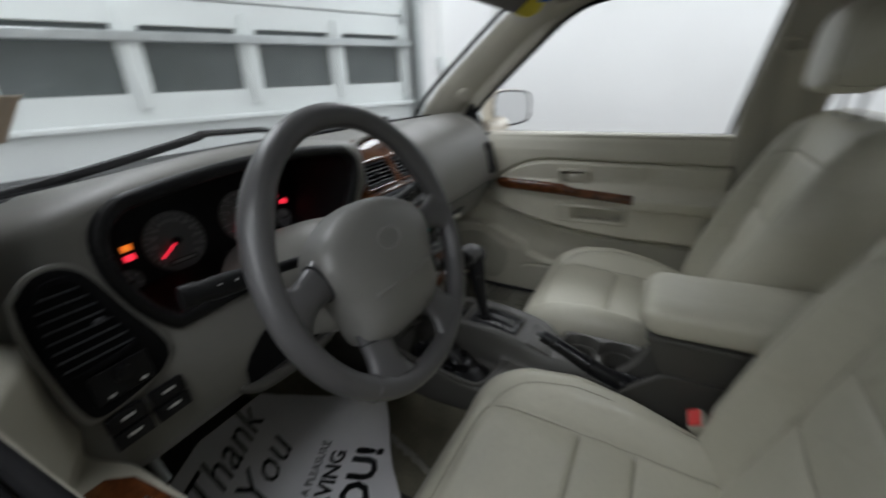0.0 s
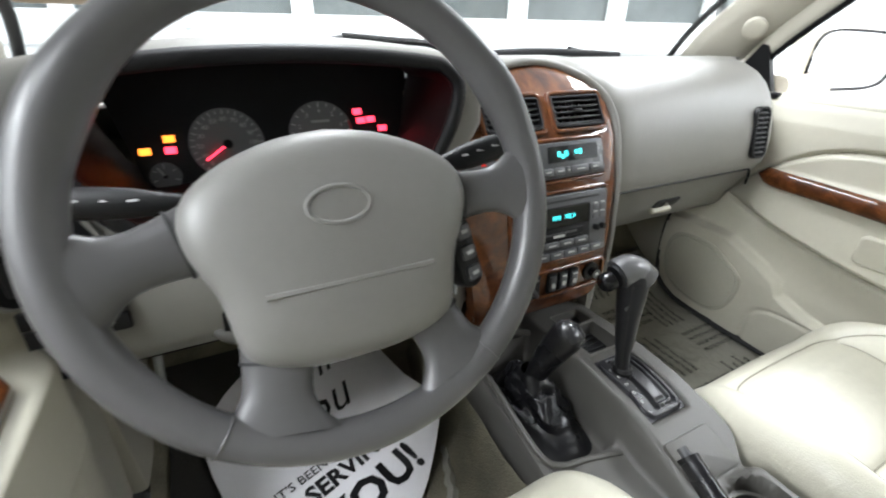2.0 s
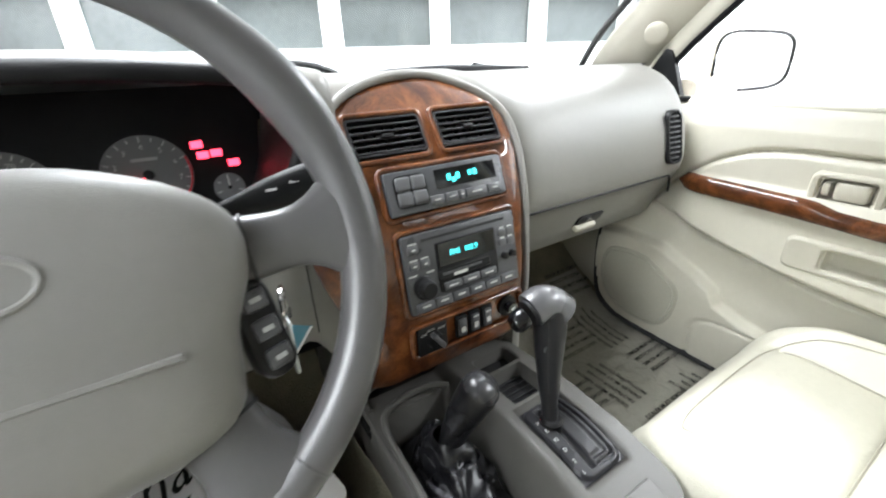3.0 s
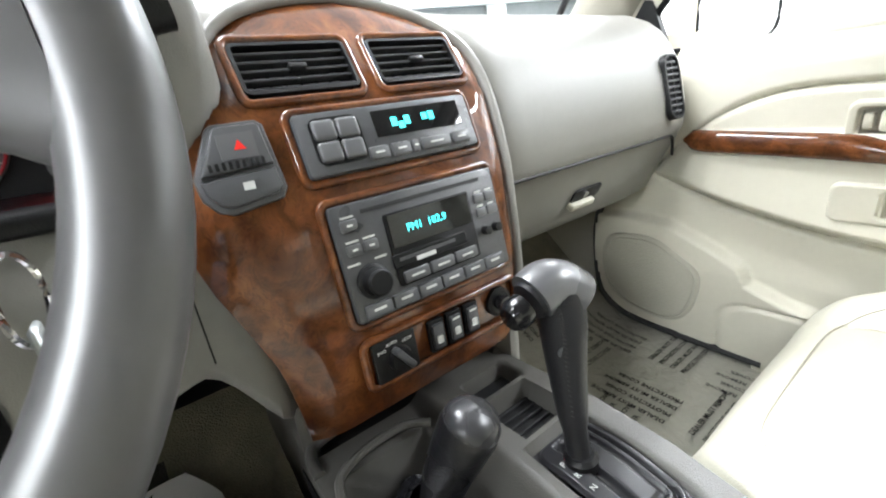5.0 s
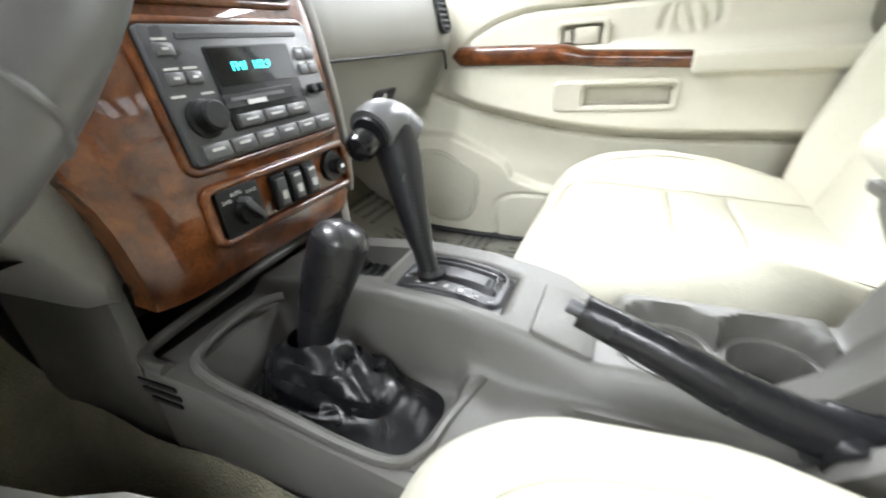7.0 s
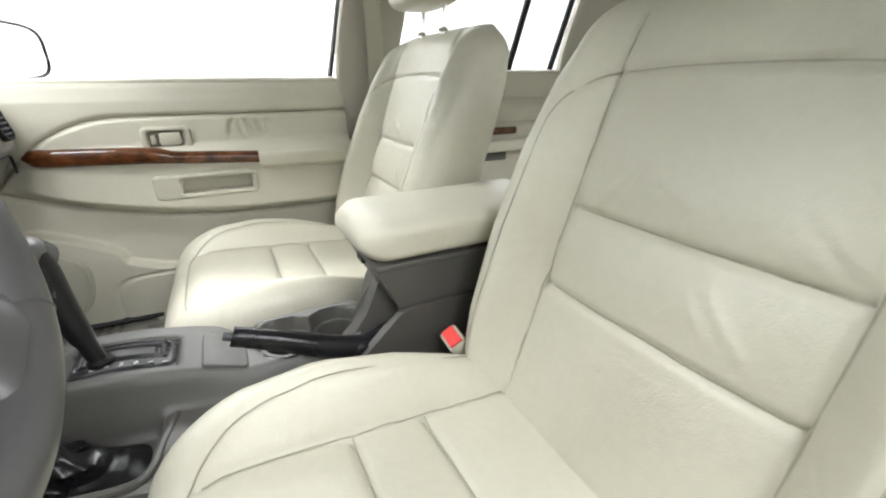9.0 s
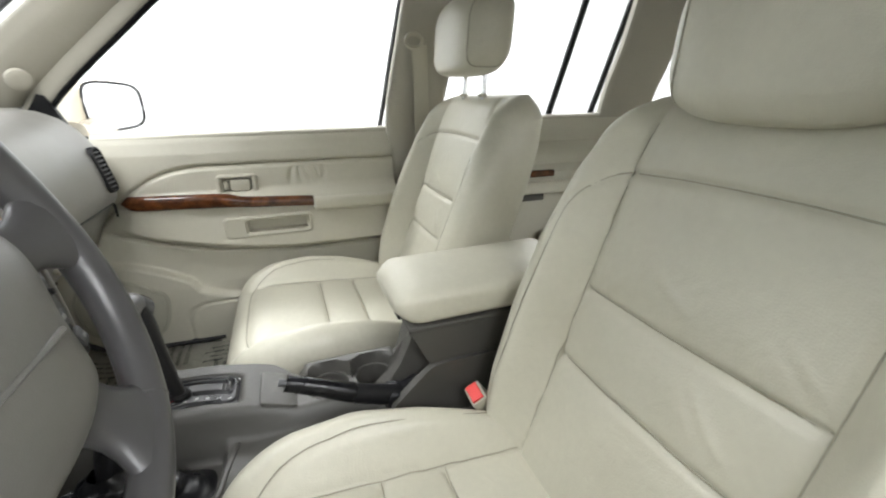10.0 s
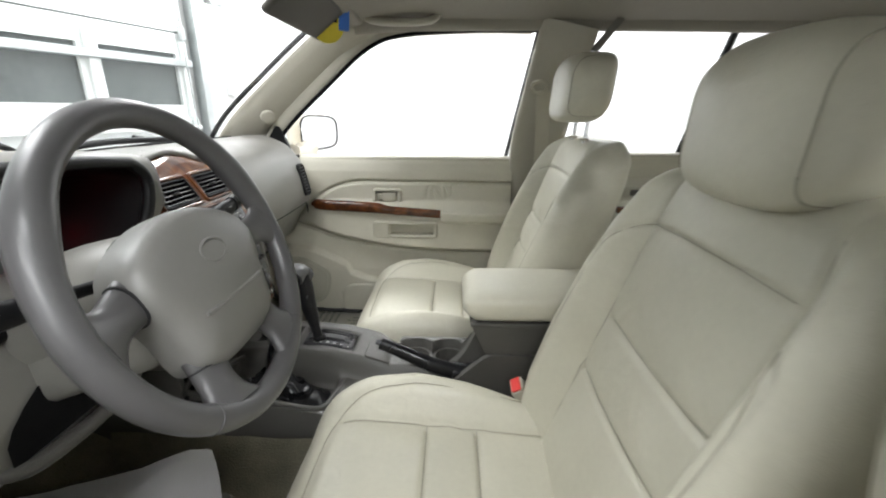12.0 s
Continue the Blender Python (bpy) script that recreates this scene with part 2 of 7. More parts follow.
def grid(rows, close_u=False, close_v=False, skip=None, bm=None, caps=False):
    """Quads over rows of points; close_u closes each row, close_v joins last row to first."""
    bm = bm or bmesh.new()
    vs = [[bm.verts.new(p) for p in row] for row in rows]
    nr, nc = len(rows), len(rows[0])
    for i in range(nr if close_v else nr - 1):
        for j in range(nc if close_u else nc - 1):
            if skip and skip(i, j):
                continue
            q = (vs[i][j], vs[i][(j + 1) % nc], vs[(i + 1) % nr][(j + 1) % nc], vs[(i + 1) % nr][j])
            try:
                bm.faces.new(q)
            except ValueError:
                pass
    if caps and close_u:
        bm.faces.new(vs[0])
        bm.faces.new(list(reversed(vs[-1])))
    return bm


def smooth_path(pts, n):
    """Catmull-Rom through points, n steps a span."""
    p = [Vector(q) for q in pts]
    out = []
    for i in range(len(p) - 1):
        a, b, c, d = p[max(i - 1, 0)], p[i], p[i + 1], p[min(i + 2, len(p) - 1)]
        for k in range(n):
            t = k / n
            out.append(0.5 * ((2 * b) + (c - a) * t + (2 * a - 5 * b + 4 * c - d) * t * t + (3 * b - 3 * c + d - a) * t ** 3))
    out.append(p[-1])
    return out


def tube(path, radius, n=12, closed=False, bm=None, flat=1.0, up=(0, 0, 1)):
    """A round bar along a path; radius may be a list; flat squashes it along its binormal."""
    pts = [Vector(p) for p in path]
    cnt = len(pts)
    rows = []
    ref = Vector(up)
    for i, p in enumerate(pts):
        a = pts[(i - 1) % cnt] if closed or i else pts[0]
        b = pts[(i + 1) % cnt] if closed or i < cnt - 1 else pts[-1]
        d = (b - a).normalized()
        s = d.cross(ref)
        if s.length < 1e-4:
            s = d.cross(Vector((1, 0.1, 0)))
        s.normalize()
        u = s.cross(d)
        r = radius[i] if isinstance(radius, (list, tuple)) else radius
        rows.append([p + (s * math.cos(2 * math.pi * k / n) + u * math.sin(2 * math.pi * k / n) * flat) * r for k in range(n)])
    return grid(rows, close_u=True, close_v=closed, bm=bm, caps=not closed)


def lathe(profile, n=32, m=None, bm=None):
    """Turn (radius, height) pairs round z."""
    rows = [[(r * math.cos(2 * math.pi * k / n), r * math.sin(2 * math.pi * k / n), h) for k in range(n)] for r, h in profile]
    fresh = bm is None
    bm = bm or bmesh.new()
    before = len(bm.verts)
    grid(rows, close_u=True, bm=bm, caps=True)
    if m is not None:
        bm.verts.ensure_lookup_table()
        bmesh.ops.transform(bm, matrix=m, verts=bm.verts[before:])
    return bm


def prism(outline, depth, m, bevel=0.0, seg=2, bm=None):
    """A flat outline (x, y) raised by depth along +z, with a rounded upper rim, then set by m."""
    fresh = bmesh.new()
    lo = [fresh.verts.new((x, y, 0)) for x, y in outline]
    hi = [fresh.verts.new((x, y, depth)) for x, y in outline]
    n = len(outline)
    fresh.faces.new(list(reversed(lo)))
    top = fresh.faces.new(hi)
    for i in range(n):
        fresh.faces.new((lo[i], lo[(i + 1) % n], hi[(i + 1) % n], hi[i]))
    if bevel:
        bmesh.ops.bevel(fresh, geom=list(top.edges), offset=bevel, segments=seg, profile=0.5, affect="EDGES")
    bmesh.ops.transform(fresh, matrix=m, verts=fresh.verts)
    if bm is None:
        return fresh
    me = bpy.data.meshes.new("tmp")
    fresh.to_mesh(me)
    fresh.free()
    bm.from_mesh(me)
    bpy.data.meshes.remove(me)
    return bm


def rounded(w, h, r, k=4):
    """A rounded rectangle outline about the origin."""
    out = []
    for cx, cy, a0 in ((w / 2 - r, h / 2 - r, 0), (-w / 2 + r, h / 2 - r, 90), (-w / 2 + r, -h / 2 + r, 180), (w / 2 - r, -h / 2 + r, 270)):
        for i in range(k + 1):
            a = radians(a0 + 90 * i / k)
            out.append((cx + r * math.cos(a), cy + r * math.sin(a)))
    return out


def beam(path, w, d, side, bm=None, r=0.4):
    """A bar with a rounded rectangular section; side is the way of its width w."""
    pts = [Vector(p) for p in path]
    rows = []
    sec = rounded(1, 1, r, 4)
    for i, p in enumerate(pts):
        t = (pts[min(i + 1, len(pts) - 1)] - pts[max(i - 1, 0)]).normalized()
        s = Vector(side)
        s = (s - t * s.dot(t)).normalized()
        u = t.cross(s)
        ww = w[i] if isinstance(w, (list, tuple)) else w
        dd = d[i] if isinstance(d, (list, tuple)) else d
        rows.append([p + s * x * ww + u * y * dd for x, y in sec])
    return grid(rows, close_u=True, bm=bm, caps=True)


def lerp(a, b, t):
    return a + (b - a) * t


def step(a, b, x):
    t = min(1.0, max(0.0, (x - a) / (b - a)))
    return t * t * (3 - 2 * t)


def table(pairs, x):
    """Piecewise linear."""
    if x <= pairs[0][0]:
        return pairs[0][1]
    for (a, va), (b, vb) in zip(pairs, pairs[1:]):
        if x <= b:
            return va + (vb - va) * (x - a) / (b - a)
    return pairs[-1][1]


def lettering(name, text, size, m, mat, parent, shear=0.0, bold=0.0, align="LEFT"):
    """Flat built-in font lettering as a mesh part."""
    cu = bpy.data.curves.new(name, "FONT")
    cu.body, cu.size, cu.shear, cu.offset, cu.align_x, cu.extrude, cu.resolution_u = text, size, shear, bold, align, 0.0002, 2
    ob = bpy.data.objects.new("tmp", cu)
    scene.collection.objects.link(ob)
    me = bpy.data.meshes.new_from_object(ob.evaluated_get(bpy.context.evaluated_depsgraph_get()))
    bpy.data.objects.remove(ob)
    bm = bmesh.new()
    bm.from_mesh(me)
    bpy.data.meshes.remove(me)
    bmesh.ops.transform(bm, matrix=m, verts=bm.verts)
    return part(name, bm, mat, parent)


def facing(at, out, up=(0, 0, 1)):
    """A pose whose z looks along out and whose y leans to up."""
    z = Vector(out).normalized()
    x = Vector(up).cross(z).normalized()
    y = z.cross(x)
    return Matrix((( x.x, y.x, z.x, at[0]), (x.y, y.y, z.y, at[1]), (x.z, y.z, z.z, at[2]), (0, 0, 0, 1)))


WARN = [(-0.163, -0.0215, AMBER_GLOW, "lit amber warning lamp"), (-0.134, -0.008, AMBER_GLOW, "lit amber warning lamp"), (-0.135, -0.022, RED_GLOW, "lit red warning lamp"),
        (0.113, 0.011, RED_GLOW, "lit red warning lamp"), (0.117, -0.002, RED_GLOW, "lit red warning lamp"), (0.132, -0.001, RED_GLOW, "lit red warning lamp"), (0.149, -0.015, RED_GLOW, "lit red warning lamp")]


# ---- the garage round the car ----
GROUND = -0.42
floor_ob = single("floor", box((11, 12, 0.1), (0.4, -0.6, GROUND - 0.05)), CONCRETE, "grey painted concrete garage floor", "floor", "structure")
single("ceiling", box((11, 12, 0.1), (0.4, -0.6, 2.6)), WALL, "white garage ceiling", "ceiling", "structure")
single("wall_south", box((11, 0.12, 3.1), (0.4, -3.7, 1.05)), WALL, "white painted garage wall", "wall", "structure")
single("wall_west", box((0.12, 12, 3.1), (-3.3, -0.6, 1.05)), WALL, "white painted garage wall", "wall", "structure")
single("wall_east", box((0.12, 12, 3.1), (3.6, -0.6, 1.05)), WALL, "white painted garage wall beside the car", "wall", "structure")

# the front wall and its overhead door stand askew to the car
GATE = Matrix.Translation((0, 2.93, 0)) @ pose(0, 0, 0, 0, 0, math.degrees(math.atan(-0.35)))


def garage_door():
    g = thing("garage_door", GATE @ Vector((0, 0, GROUND)), "white sectional overhead garage door with a row of dark windows", "garage door")
    secs = [(-0.42, 0.10), (0.10, 0.74), (0.74, 1.36), (1.36, 1.98), (1.98, 2.55)]
    pitch, w = 0.62, 0.505
    x0 = 2.56 - 0.06
    centres = [x0 - 0.28 - pitch * i for i in range(9)]
    lo, hi = 0.885, 1.225
    left, right = x0 - pitch * 9 - 0.05, x0 + 0.06
    for a, b in secs:
        if lo > a and hi < b:
            bm = bmesh.new()
            xs = [left]
            for c in reversed(centres):
                xs += [c - w / 2, c + w / 2]
            xs.append(right)
            zs = [a + 0.004, lo, hi, b - 0.004]
            for y in (0.0, 0.045):
                rows = [[(x, y, z) for x in xs] for z in zs]
                grid(rows, bm=bm, skip=lambda i, j: i == 1 and j % 2 == 1)
            for c in centres:
                for p, q in (((c - w / 2, lo), (c + w / 2, lo)), ((c + w / 2, lo), (c + w / 2, hi)), ((c + w / 2, hi), (c - w / 2, hi)), ((c - w / 2, hi), (c - w / 2, lo))):
                    bm.faces.new([bm.verts.new((p[0], 0, p[1])), bm.verts.new((q[0], 0, q[1])), bm.verts.new((q[0], 0.045, q[1])), bm.verts.new((p[0], 0.045, p[1]))])
            bmesh.ops.transform(bm, matrix=GATE, verts=bm.verts)
            part("panel", bm, DOOR_WHITE, g)
        else:
            part("panel", box((right - left, 0.045, b - a - 0.008), ((left + right) / 2, 0.022, (a + b) / 2), 0.004, 1, GATE), DOOR_WHITE, g)
    for c in centres:
        part("pane", box((w + 0.02, 0.006, hi - lo + 0.02), (c, 0.03, (lo + hi) / 2), 0, 1, GATE), SMOKE_PANE, g, "dark dusty window pane")
    for c in [x0 + 0.02] + [k - pitch / 2 for k in centres]:
        bm = box((0.045, 0.03, hi - lo + 0.16), (c, -0.015, (lo + hi) / 2), 0.004, 1, GATE)
        part("stile", bm, DOOR_WHITE, g)
    for z, h in ((1.165, 0.05), (1.75, 0.05), (0.73, 0.03), (0.12, 0.03)):
        bm = box((right - left, 0.035, h), ((left + right) / 2, -0.032, z), 0.006, 1, GATE)
        part("strut", bm, STEEL if h > 0.04 else DOOR_WHITE, g, "galvanised stiffening strut" if h > 0.04 else "")
    for z in (0.10, 0.74, 1.36, 1.98):
        part("hinge", box((0.05, 0.02, 0.09), (x0 + 0.02, -0.03, z), 0.003, 1, GATE), STEEL, g, "galvanised hinge")
    bm = box((0.06, 0.09, 3.0), (right + 0.07, -0.03, 1.05), 0.004, 1, GATE)
    part("track", bm, STEEL, g, "galvanised vertical track")
    bm = tube([GATE @ Vector(p) for p in ((right - 0.12, -0.09, 2.5), (right - 0.05, -0.09, -0.35))], 0.006, 6)
    part("cable", bm, STEEL, g, "grey lift cable")


garage_door()
GR = GATE @ Vector((2.75, 0.06, 0))
bm = box((0.9, 0.14, 3.1), (2.72 + 0.45, 0.08, 1.05), 0, 1, GATE)
bm = box((3.8, 0.14, 3.1), (-3.2 - 1.9, 0.08, 1.05), 0, 1, GATE, bm)
bm = box((6.2, 0.14, 0.4), (-0.4, 0.08, 2.72), 0, 1, GATE, bm)
single("wall_north", bm, WALL, "white garage wall round the overhead door", "wall", "structure")
w = thing("wall_switch", GATE @ Vector((2.92, -0.03, 1.0)), "small white conduit box on the garage wall", "switch box")
part("body", box((0.07, 0.05, 0.11), (2.92, -0.015, 1.02), 0.006, 2, GATE), DOOR_WHITE, w)
part("conduit", tube([GATE @ Vector(p) for p in ((2.92, -0.005, 1.07), (2.92, -0.005, 1.7), (2.83, -0.005, 1.95))], 0.007, 8), DOOR_WHITE, w)
w = thing("door_opener_bracket", GATE @ Vector((2.75, -0.1, 1.75)), "grey steel pulley bracket on the door track", "bracket")
part("bracket", box((0.16, 0.08, 0.07), (2.80, -0.09, 1.62), 0.008, 2, GATE), STEEL, w)
part("pulley", lathe([(0.0, -0.02), (0.05, -0.02), (0.04, 0), (0.05, 0.02), (0.0, 0.02)], 20, GATE @ pose(2.74, -0.12, 1.62, 90)), STEEL, w)

# ---- body shell ----
FLOOR = 0.10
bm = bmesh.new()
ys = [-1.7, -0.6, 0.0, 0.5, 0.72, 0.80, 0.95, 1.10, 1.2]
zs = [0.10, 0.10, 0.10, 0.10, 0.10, 0.115, 0.20, 0.33, 0.62]
xs = [-0.76, -0.68, -0.40, -0.24, -0.19, -0.14, 0.14, 0.19, 0.24, 0.40, 0.68, 0.76]
hump = [0.02, 0, 0, 0, 0.03, 0.09, 0.09, 0.03, 0, 0, 0, 0.02]
rows = [[(x, y, z + h) for x, h in zip(xs, hump)] for y, z in zip(ys, zs)]
rows2 = [[(x, y, z - 0.05) for x, y, z in r] for r in rows]
grid(rows, bm=bm)
grid(rows2, bm=bm)
single("car_floor", bm, CARPET, "olive beige carpeted car floor rising to the firewall", "car floor", "structure")
single("firewall", box((1.5, 0.04, 0.56), (0, 1.22, 0.40)), DARK_GREY, "dark firewall behind the dashboard", "firewall", "structure")


def roof_z(x, y):
    return 1.175 - 0.16 * (abs(x) / 0.72) ** 3.2 * 0.4 - 0.02 * step(0.2, 0.5, y)


bm = bmesh.new()
rows = [[(x * 0.62 / 10, y, roof_z(x * 0.062, y)) for x in range(-10, 11)] for y in [0.47 - 0.1 * i for i in range(24)]]
grid(rows, bm=bm)
grid([[(x, y, z + 0.03) for x, y, z in r] for r in rows], bm=bm)
single("headliner", bm, LINER, "grey beige fabric headliner under the roof", "headliner", "structure")
single("windshield_header", beam([(-0.62, 0.46, 1.13), (-0.4, 0.49, 1.15), (0, 0.51, 1.16), (0.4, 0.49, 1.15), (0.62, 0.46, 1.13)], 0.06, 0.04, (0, 1, 0)), LINER,
       "grey beige windshield header trim", "header trim", "structure")
single("cowl", box((1.52, 0.34, 0.02), (0, 1.08, 0.738)), BLACK, "black cowl panel under the windshield", "cowl", "structure")
for fs in (-1, 1):
    single("fender_" + ("left" if fs < 0 else "right"), box((0.05, 0.95, 0.70), (fs * 0.785, 1.43, 0.36), 0.01), PAINT, "cream painted front fender", "fender", "structure")
single("tailgate", box((1.46, 0.05, 1.2), (0, -1.72, 0.6), 0.02), VINYL_DARK, "beige inner tailgate", "tailgate", "structure")


def side_shell(s, name):
    """Pillars and rails of one flank; s is +1 or -1."""
    sh = thing("body_pillars_" + name, (s * 0.7, 0, FLOOR), "beige trimmed roof pillars and rails of the car body", "pillar trim", kind="structure")
    ox = -0.055 if s < 0 else 0.045
    a = smooth_path([(s * 0.70 + ox, 1.00, 0.725), (s * 0.66 + ox, 0.90, 0.825), (s * 0.645 + ox, 0.745, 0.955), (s * 0.625 + ox, 0.588, 1.075), (s * 0.60 + ox * 0.6, 0.45, 1.155)], 5)
    wide = [Vector(p) + Vector((s * 0.013, -0.014, -0.011)) for p in a]
    part("front_pillar", beam(wide, 0.126, 0.055, (s * 0.55, -0.6, -0.45), r=0.42), PILLAR, sh)
    if s < 0:
        # the trim wraps back from the pillar to the edge of the door frame
        back = smooth_path([(-0.726, 0.718, 0.690), (-0.721, 0.700, 0.790), (-0.717, 0.660, 0.860), (-0.712, 0.600, 0.950), (-0.700, 0.500, 1.060)], 4)
        fore = smooth_path([(-0.712, 0.742, 0.690), (-0.692, 0.775, 0.790), (-0.690, 0.800, 0.860), (-0.690, 0.740, 0.950), (-0.680, 0.600, 1.060)], 4)
        part("trim_flank", grid([[Vector(b) + Vector((-0.012, 0.004, 0)) for b in back], back, [Vector(b).lerp(Vector(f), 0.5) + Vector((0.006, -0.006, 0)) for b, f in zip(back, fore)], fore]), PILLAR, sh, "", 60)
    edge = [Vector(p) + Vector((-s * 0.045, 0.035, 0.03)) for p in a]
    part("windshield_seal", tube(edge, 0.008, 8), RUBBER, sh, "black windshield edge seal")
    part("roof_rail", beam(smooth_path([(s * 0.61, 0.47, 1.135), (s * 0.63, 0.25, 1.15), (s * 0.635, -0.3, 1.155), (s * 0.63, -1.0, 1.15), (s * 0.62, -1.7, 1.12)], 5),
                           0.06, 0.085, (s, 0, 0), r=0.4), LINER, sh)
    part("center_pillar", beam(smooth_path([(s * 0.705, -0.138, 0.10), (s * 0.70, -0.138, 0.55), (s * 0.69, -0.130, 0.72), (s * 0.645, -0.166, 0.95), (s * 0.62, -0.200, 1.13)], 4),
                               0.055, [0.160] * 8 + [0.170] + [0.176] * 4 + [0.176] * 4, (s, 0, 0), r=0.3), PILLAR, sh)
    part("rear_pillar", beam(smooth_path([(s * 0.72, -0.97, 0.10), (s * 0.71, -0.97, 0.70), (s * 0.65, -0.99, 0.95), (s * 0.62, -1.01, 1.13)], 4), 0.05, 0.23, (s, 0, 0), r=0.3), PILLAR, sh)
    part("rear_quarter", box((0.05, 0.75, 0.65), (s * 0.71, -1.36, 0.40), 0.01), VINYL_DARK, sh)
    part("rocker", box((0.08, 1.9, 0.08), (s * 0.73, 0.0, 0.09), 0.02), DARK_GREY, sh)
    part("kick_panel", box((0.03, 0.45, 0.55), (s * 0.70, 0.98, 0.40), 0.01), VINYL_DARK, sh)
    return sh


side_shell(1, "right")
side_shell(-1, "left")

# windshield
bm = bmesh.new()
rows = []
for i in range(13):
    t = i / 12
    z = lerp(0.765, 1.165, t)
    yb, half = lerp(1.03, 0.53, t), lerp(0.70, 0.60, t)
    rows.append([(half * k / 10, yb - 0.075 * (abs(k) / 10) ** 2.2, z) for k in range(-10, 11)])
grid(rows, bm=bm)
ws = single("window_windshield", bm, GLASS, "clear windshield glass", "windshield", "structure")
ws.visible_shadow = False


# ---- doors ----
DOOR_EDGE = [(.128, .50), (.138, .735), (.151, .782), (.187, .822), (.274, .838), (.35, .836), (.42, .828), (.50, .80), (.56, .80), (.72, .84)]


def groove_line(d, w):
    return math.exp(-(d / w) ** 2)


def door_face(y, z):
    """How far the trim stands inboard of the belt line at the sill."""
    p = table([(0.08, 0.035), (0.30, 0.055), (0.42, 0.05), (0.56, 0.035), (0.63, 0.028), (0.66, 0.024), (0.69, 0.012), (0.70, 0.004), (0.712, -0.012)], z)
    zu = 0.627 - (0.135 * ((y - 0.45) / 0.27) ** 2.6 if y > 0.45 else 0)
    zl = 0.372 + (0.10 * ((y - 0.15) / 0.57) ** 2.2 if y > 0.15 else 0)
    inside = min(zu - z, z - zl)
    p -= 0.011 * math.exp(-((zu - z) / 0.0042) ** 2) * (y < 0.73)
    p -= 0.009 * math.exp(-((z - zl) / 0.0048) ** 2) * (y < 0.73)
    if inside > 0:
        low = step(zl, zl + 0.03, z)
        arm = 0.043 * low * (1 - step(0.525, 0.565, z)) * (1 - step(0.60, 0.72, y))
        p += arm + 0.006 * step(0, 0.012, inside)
        if y < 0.2:
            p += 0.012 * step(0.49, 0.50, z) * (1 - step(0.535, 0.55, z)) * (1 - step(0.16, 0.2, y))
        for k, yy in enumerate((0.165, 0.182, 0.20, 0.216, 0.240)):
            p -= 0.0070 * math.exp(-((y - yy - 0.010 * math.sin(50 * z + k)) / 0.0050) ** 2) * step(0.56, 0.58, z) * (1 - step(0.61, 0.625, z))
    else:
        # speaker pod and the map pocket below
        d2 = (abs((y - 0.468) / 0.104) ** 3.4 + abs((z - 0.168) / 0.078) ** 3.4) ** (1 / 3.4)
        p -= 0.006 * groove_line(d2 - 1, 0.045) * (z > 0.13)
        tp = table([(0.012, 0.241), (0.329, 0.248), (0.463, 0.27), (0.528, 0.295), (0.542, 0.325), (0.588, 0.35), (0.674, 0.387), (0.747, 0.393), (0.837, 0.39)], y)
        p += 0.026 * (1 - step(tp - 0.014, tp, z)) * (1 - step(0.86, 0.92, y))
    return p


def left_face(y, z):
    """The driver door: a plain upper panel over a deep armrest shelf."""
    up = lerp(0.004, 0.066, step(0.53, 0.67, y)) * (1 - step(0.672, 0.704, z)) - 0.010 * step(0.680, 0.700, z)
    low = table([(0.08, 0.05), (0.30, 0.075), (0.42, 0.088), (0.52, 0.093)], z) - 0.006 * math.exp(-((z - 0.40) / 0.006) ** 2)
    low *= 1 - 0.35 * step(0.60, 0.70, y)
    return lerp(low, up + 0.012 * max(0.0, 1 - abs(z - 0.57) / 0.08) ** 2, step(0.512, 0.545, z))


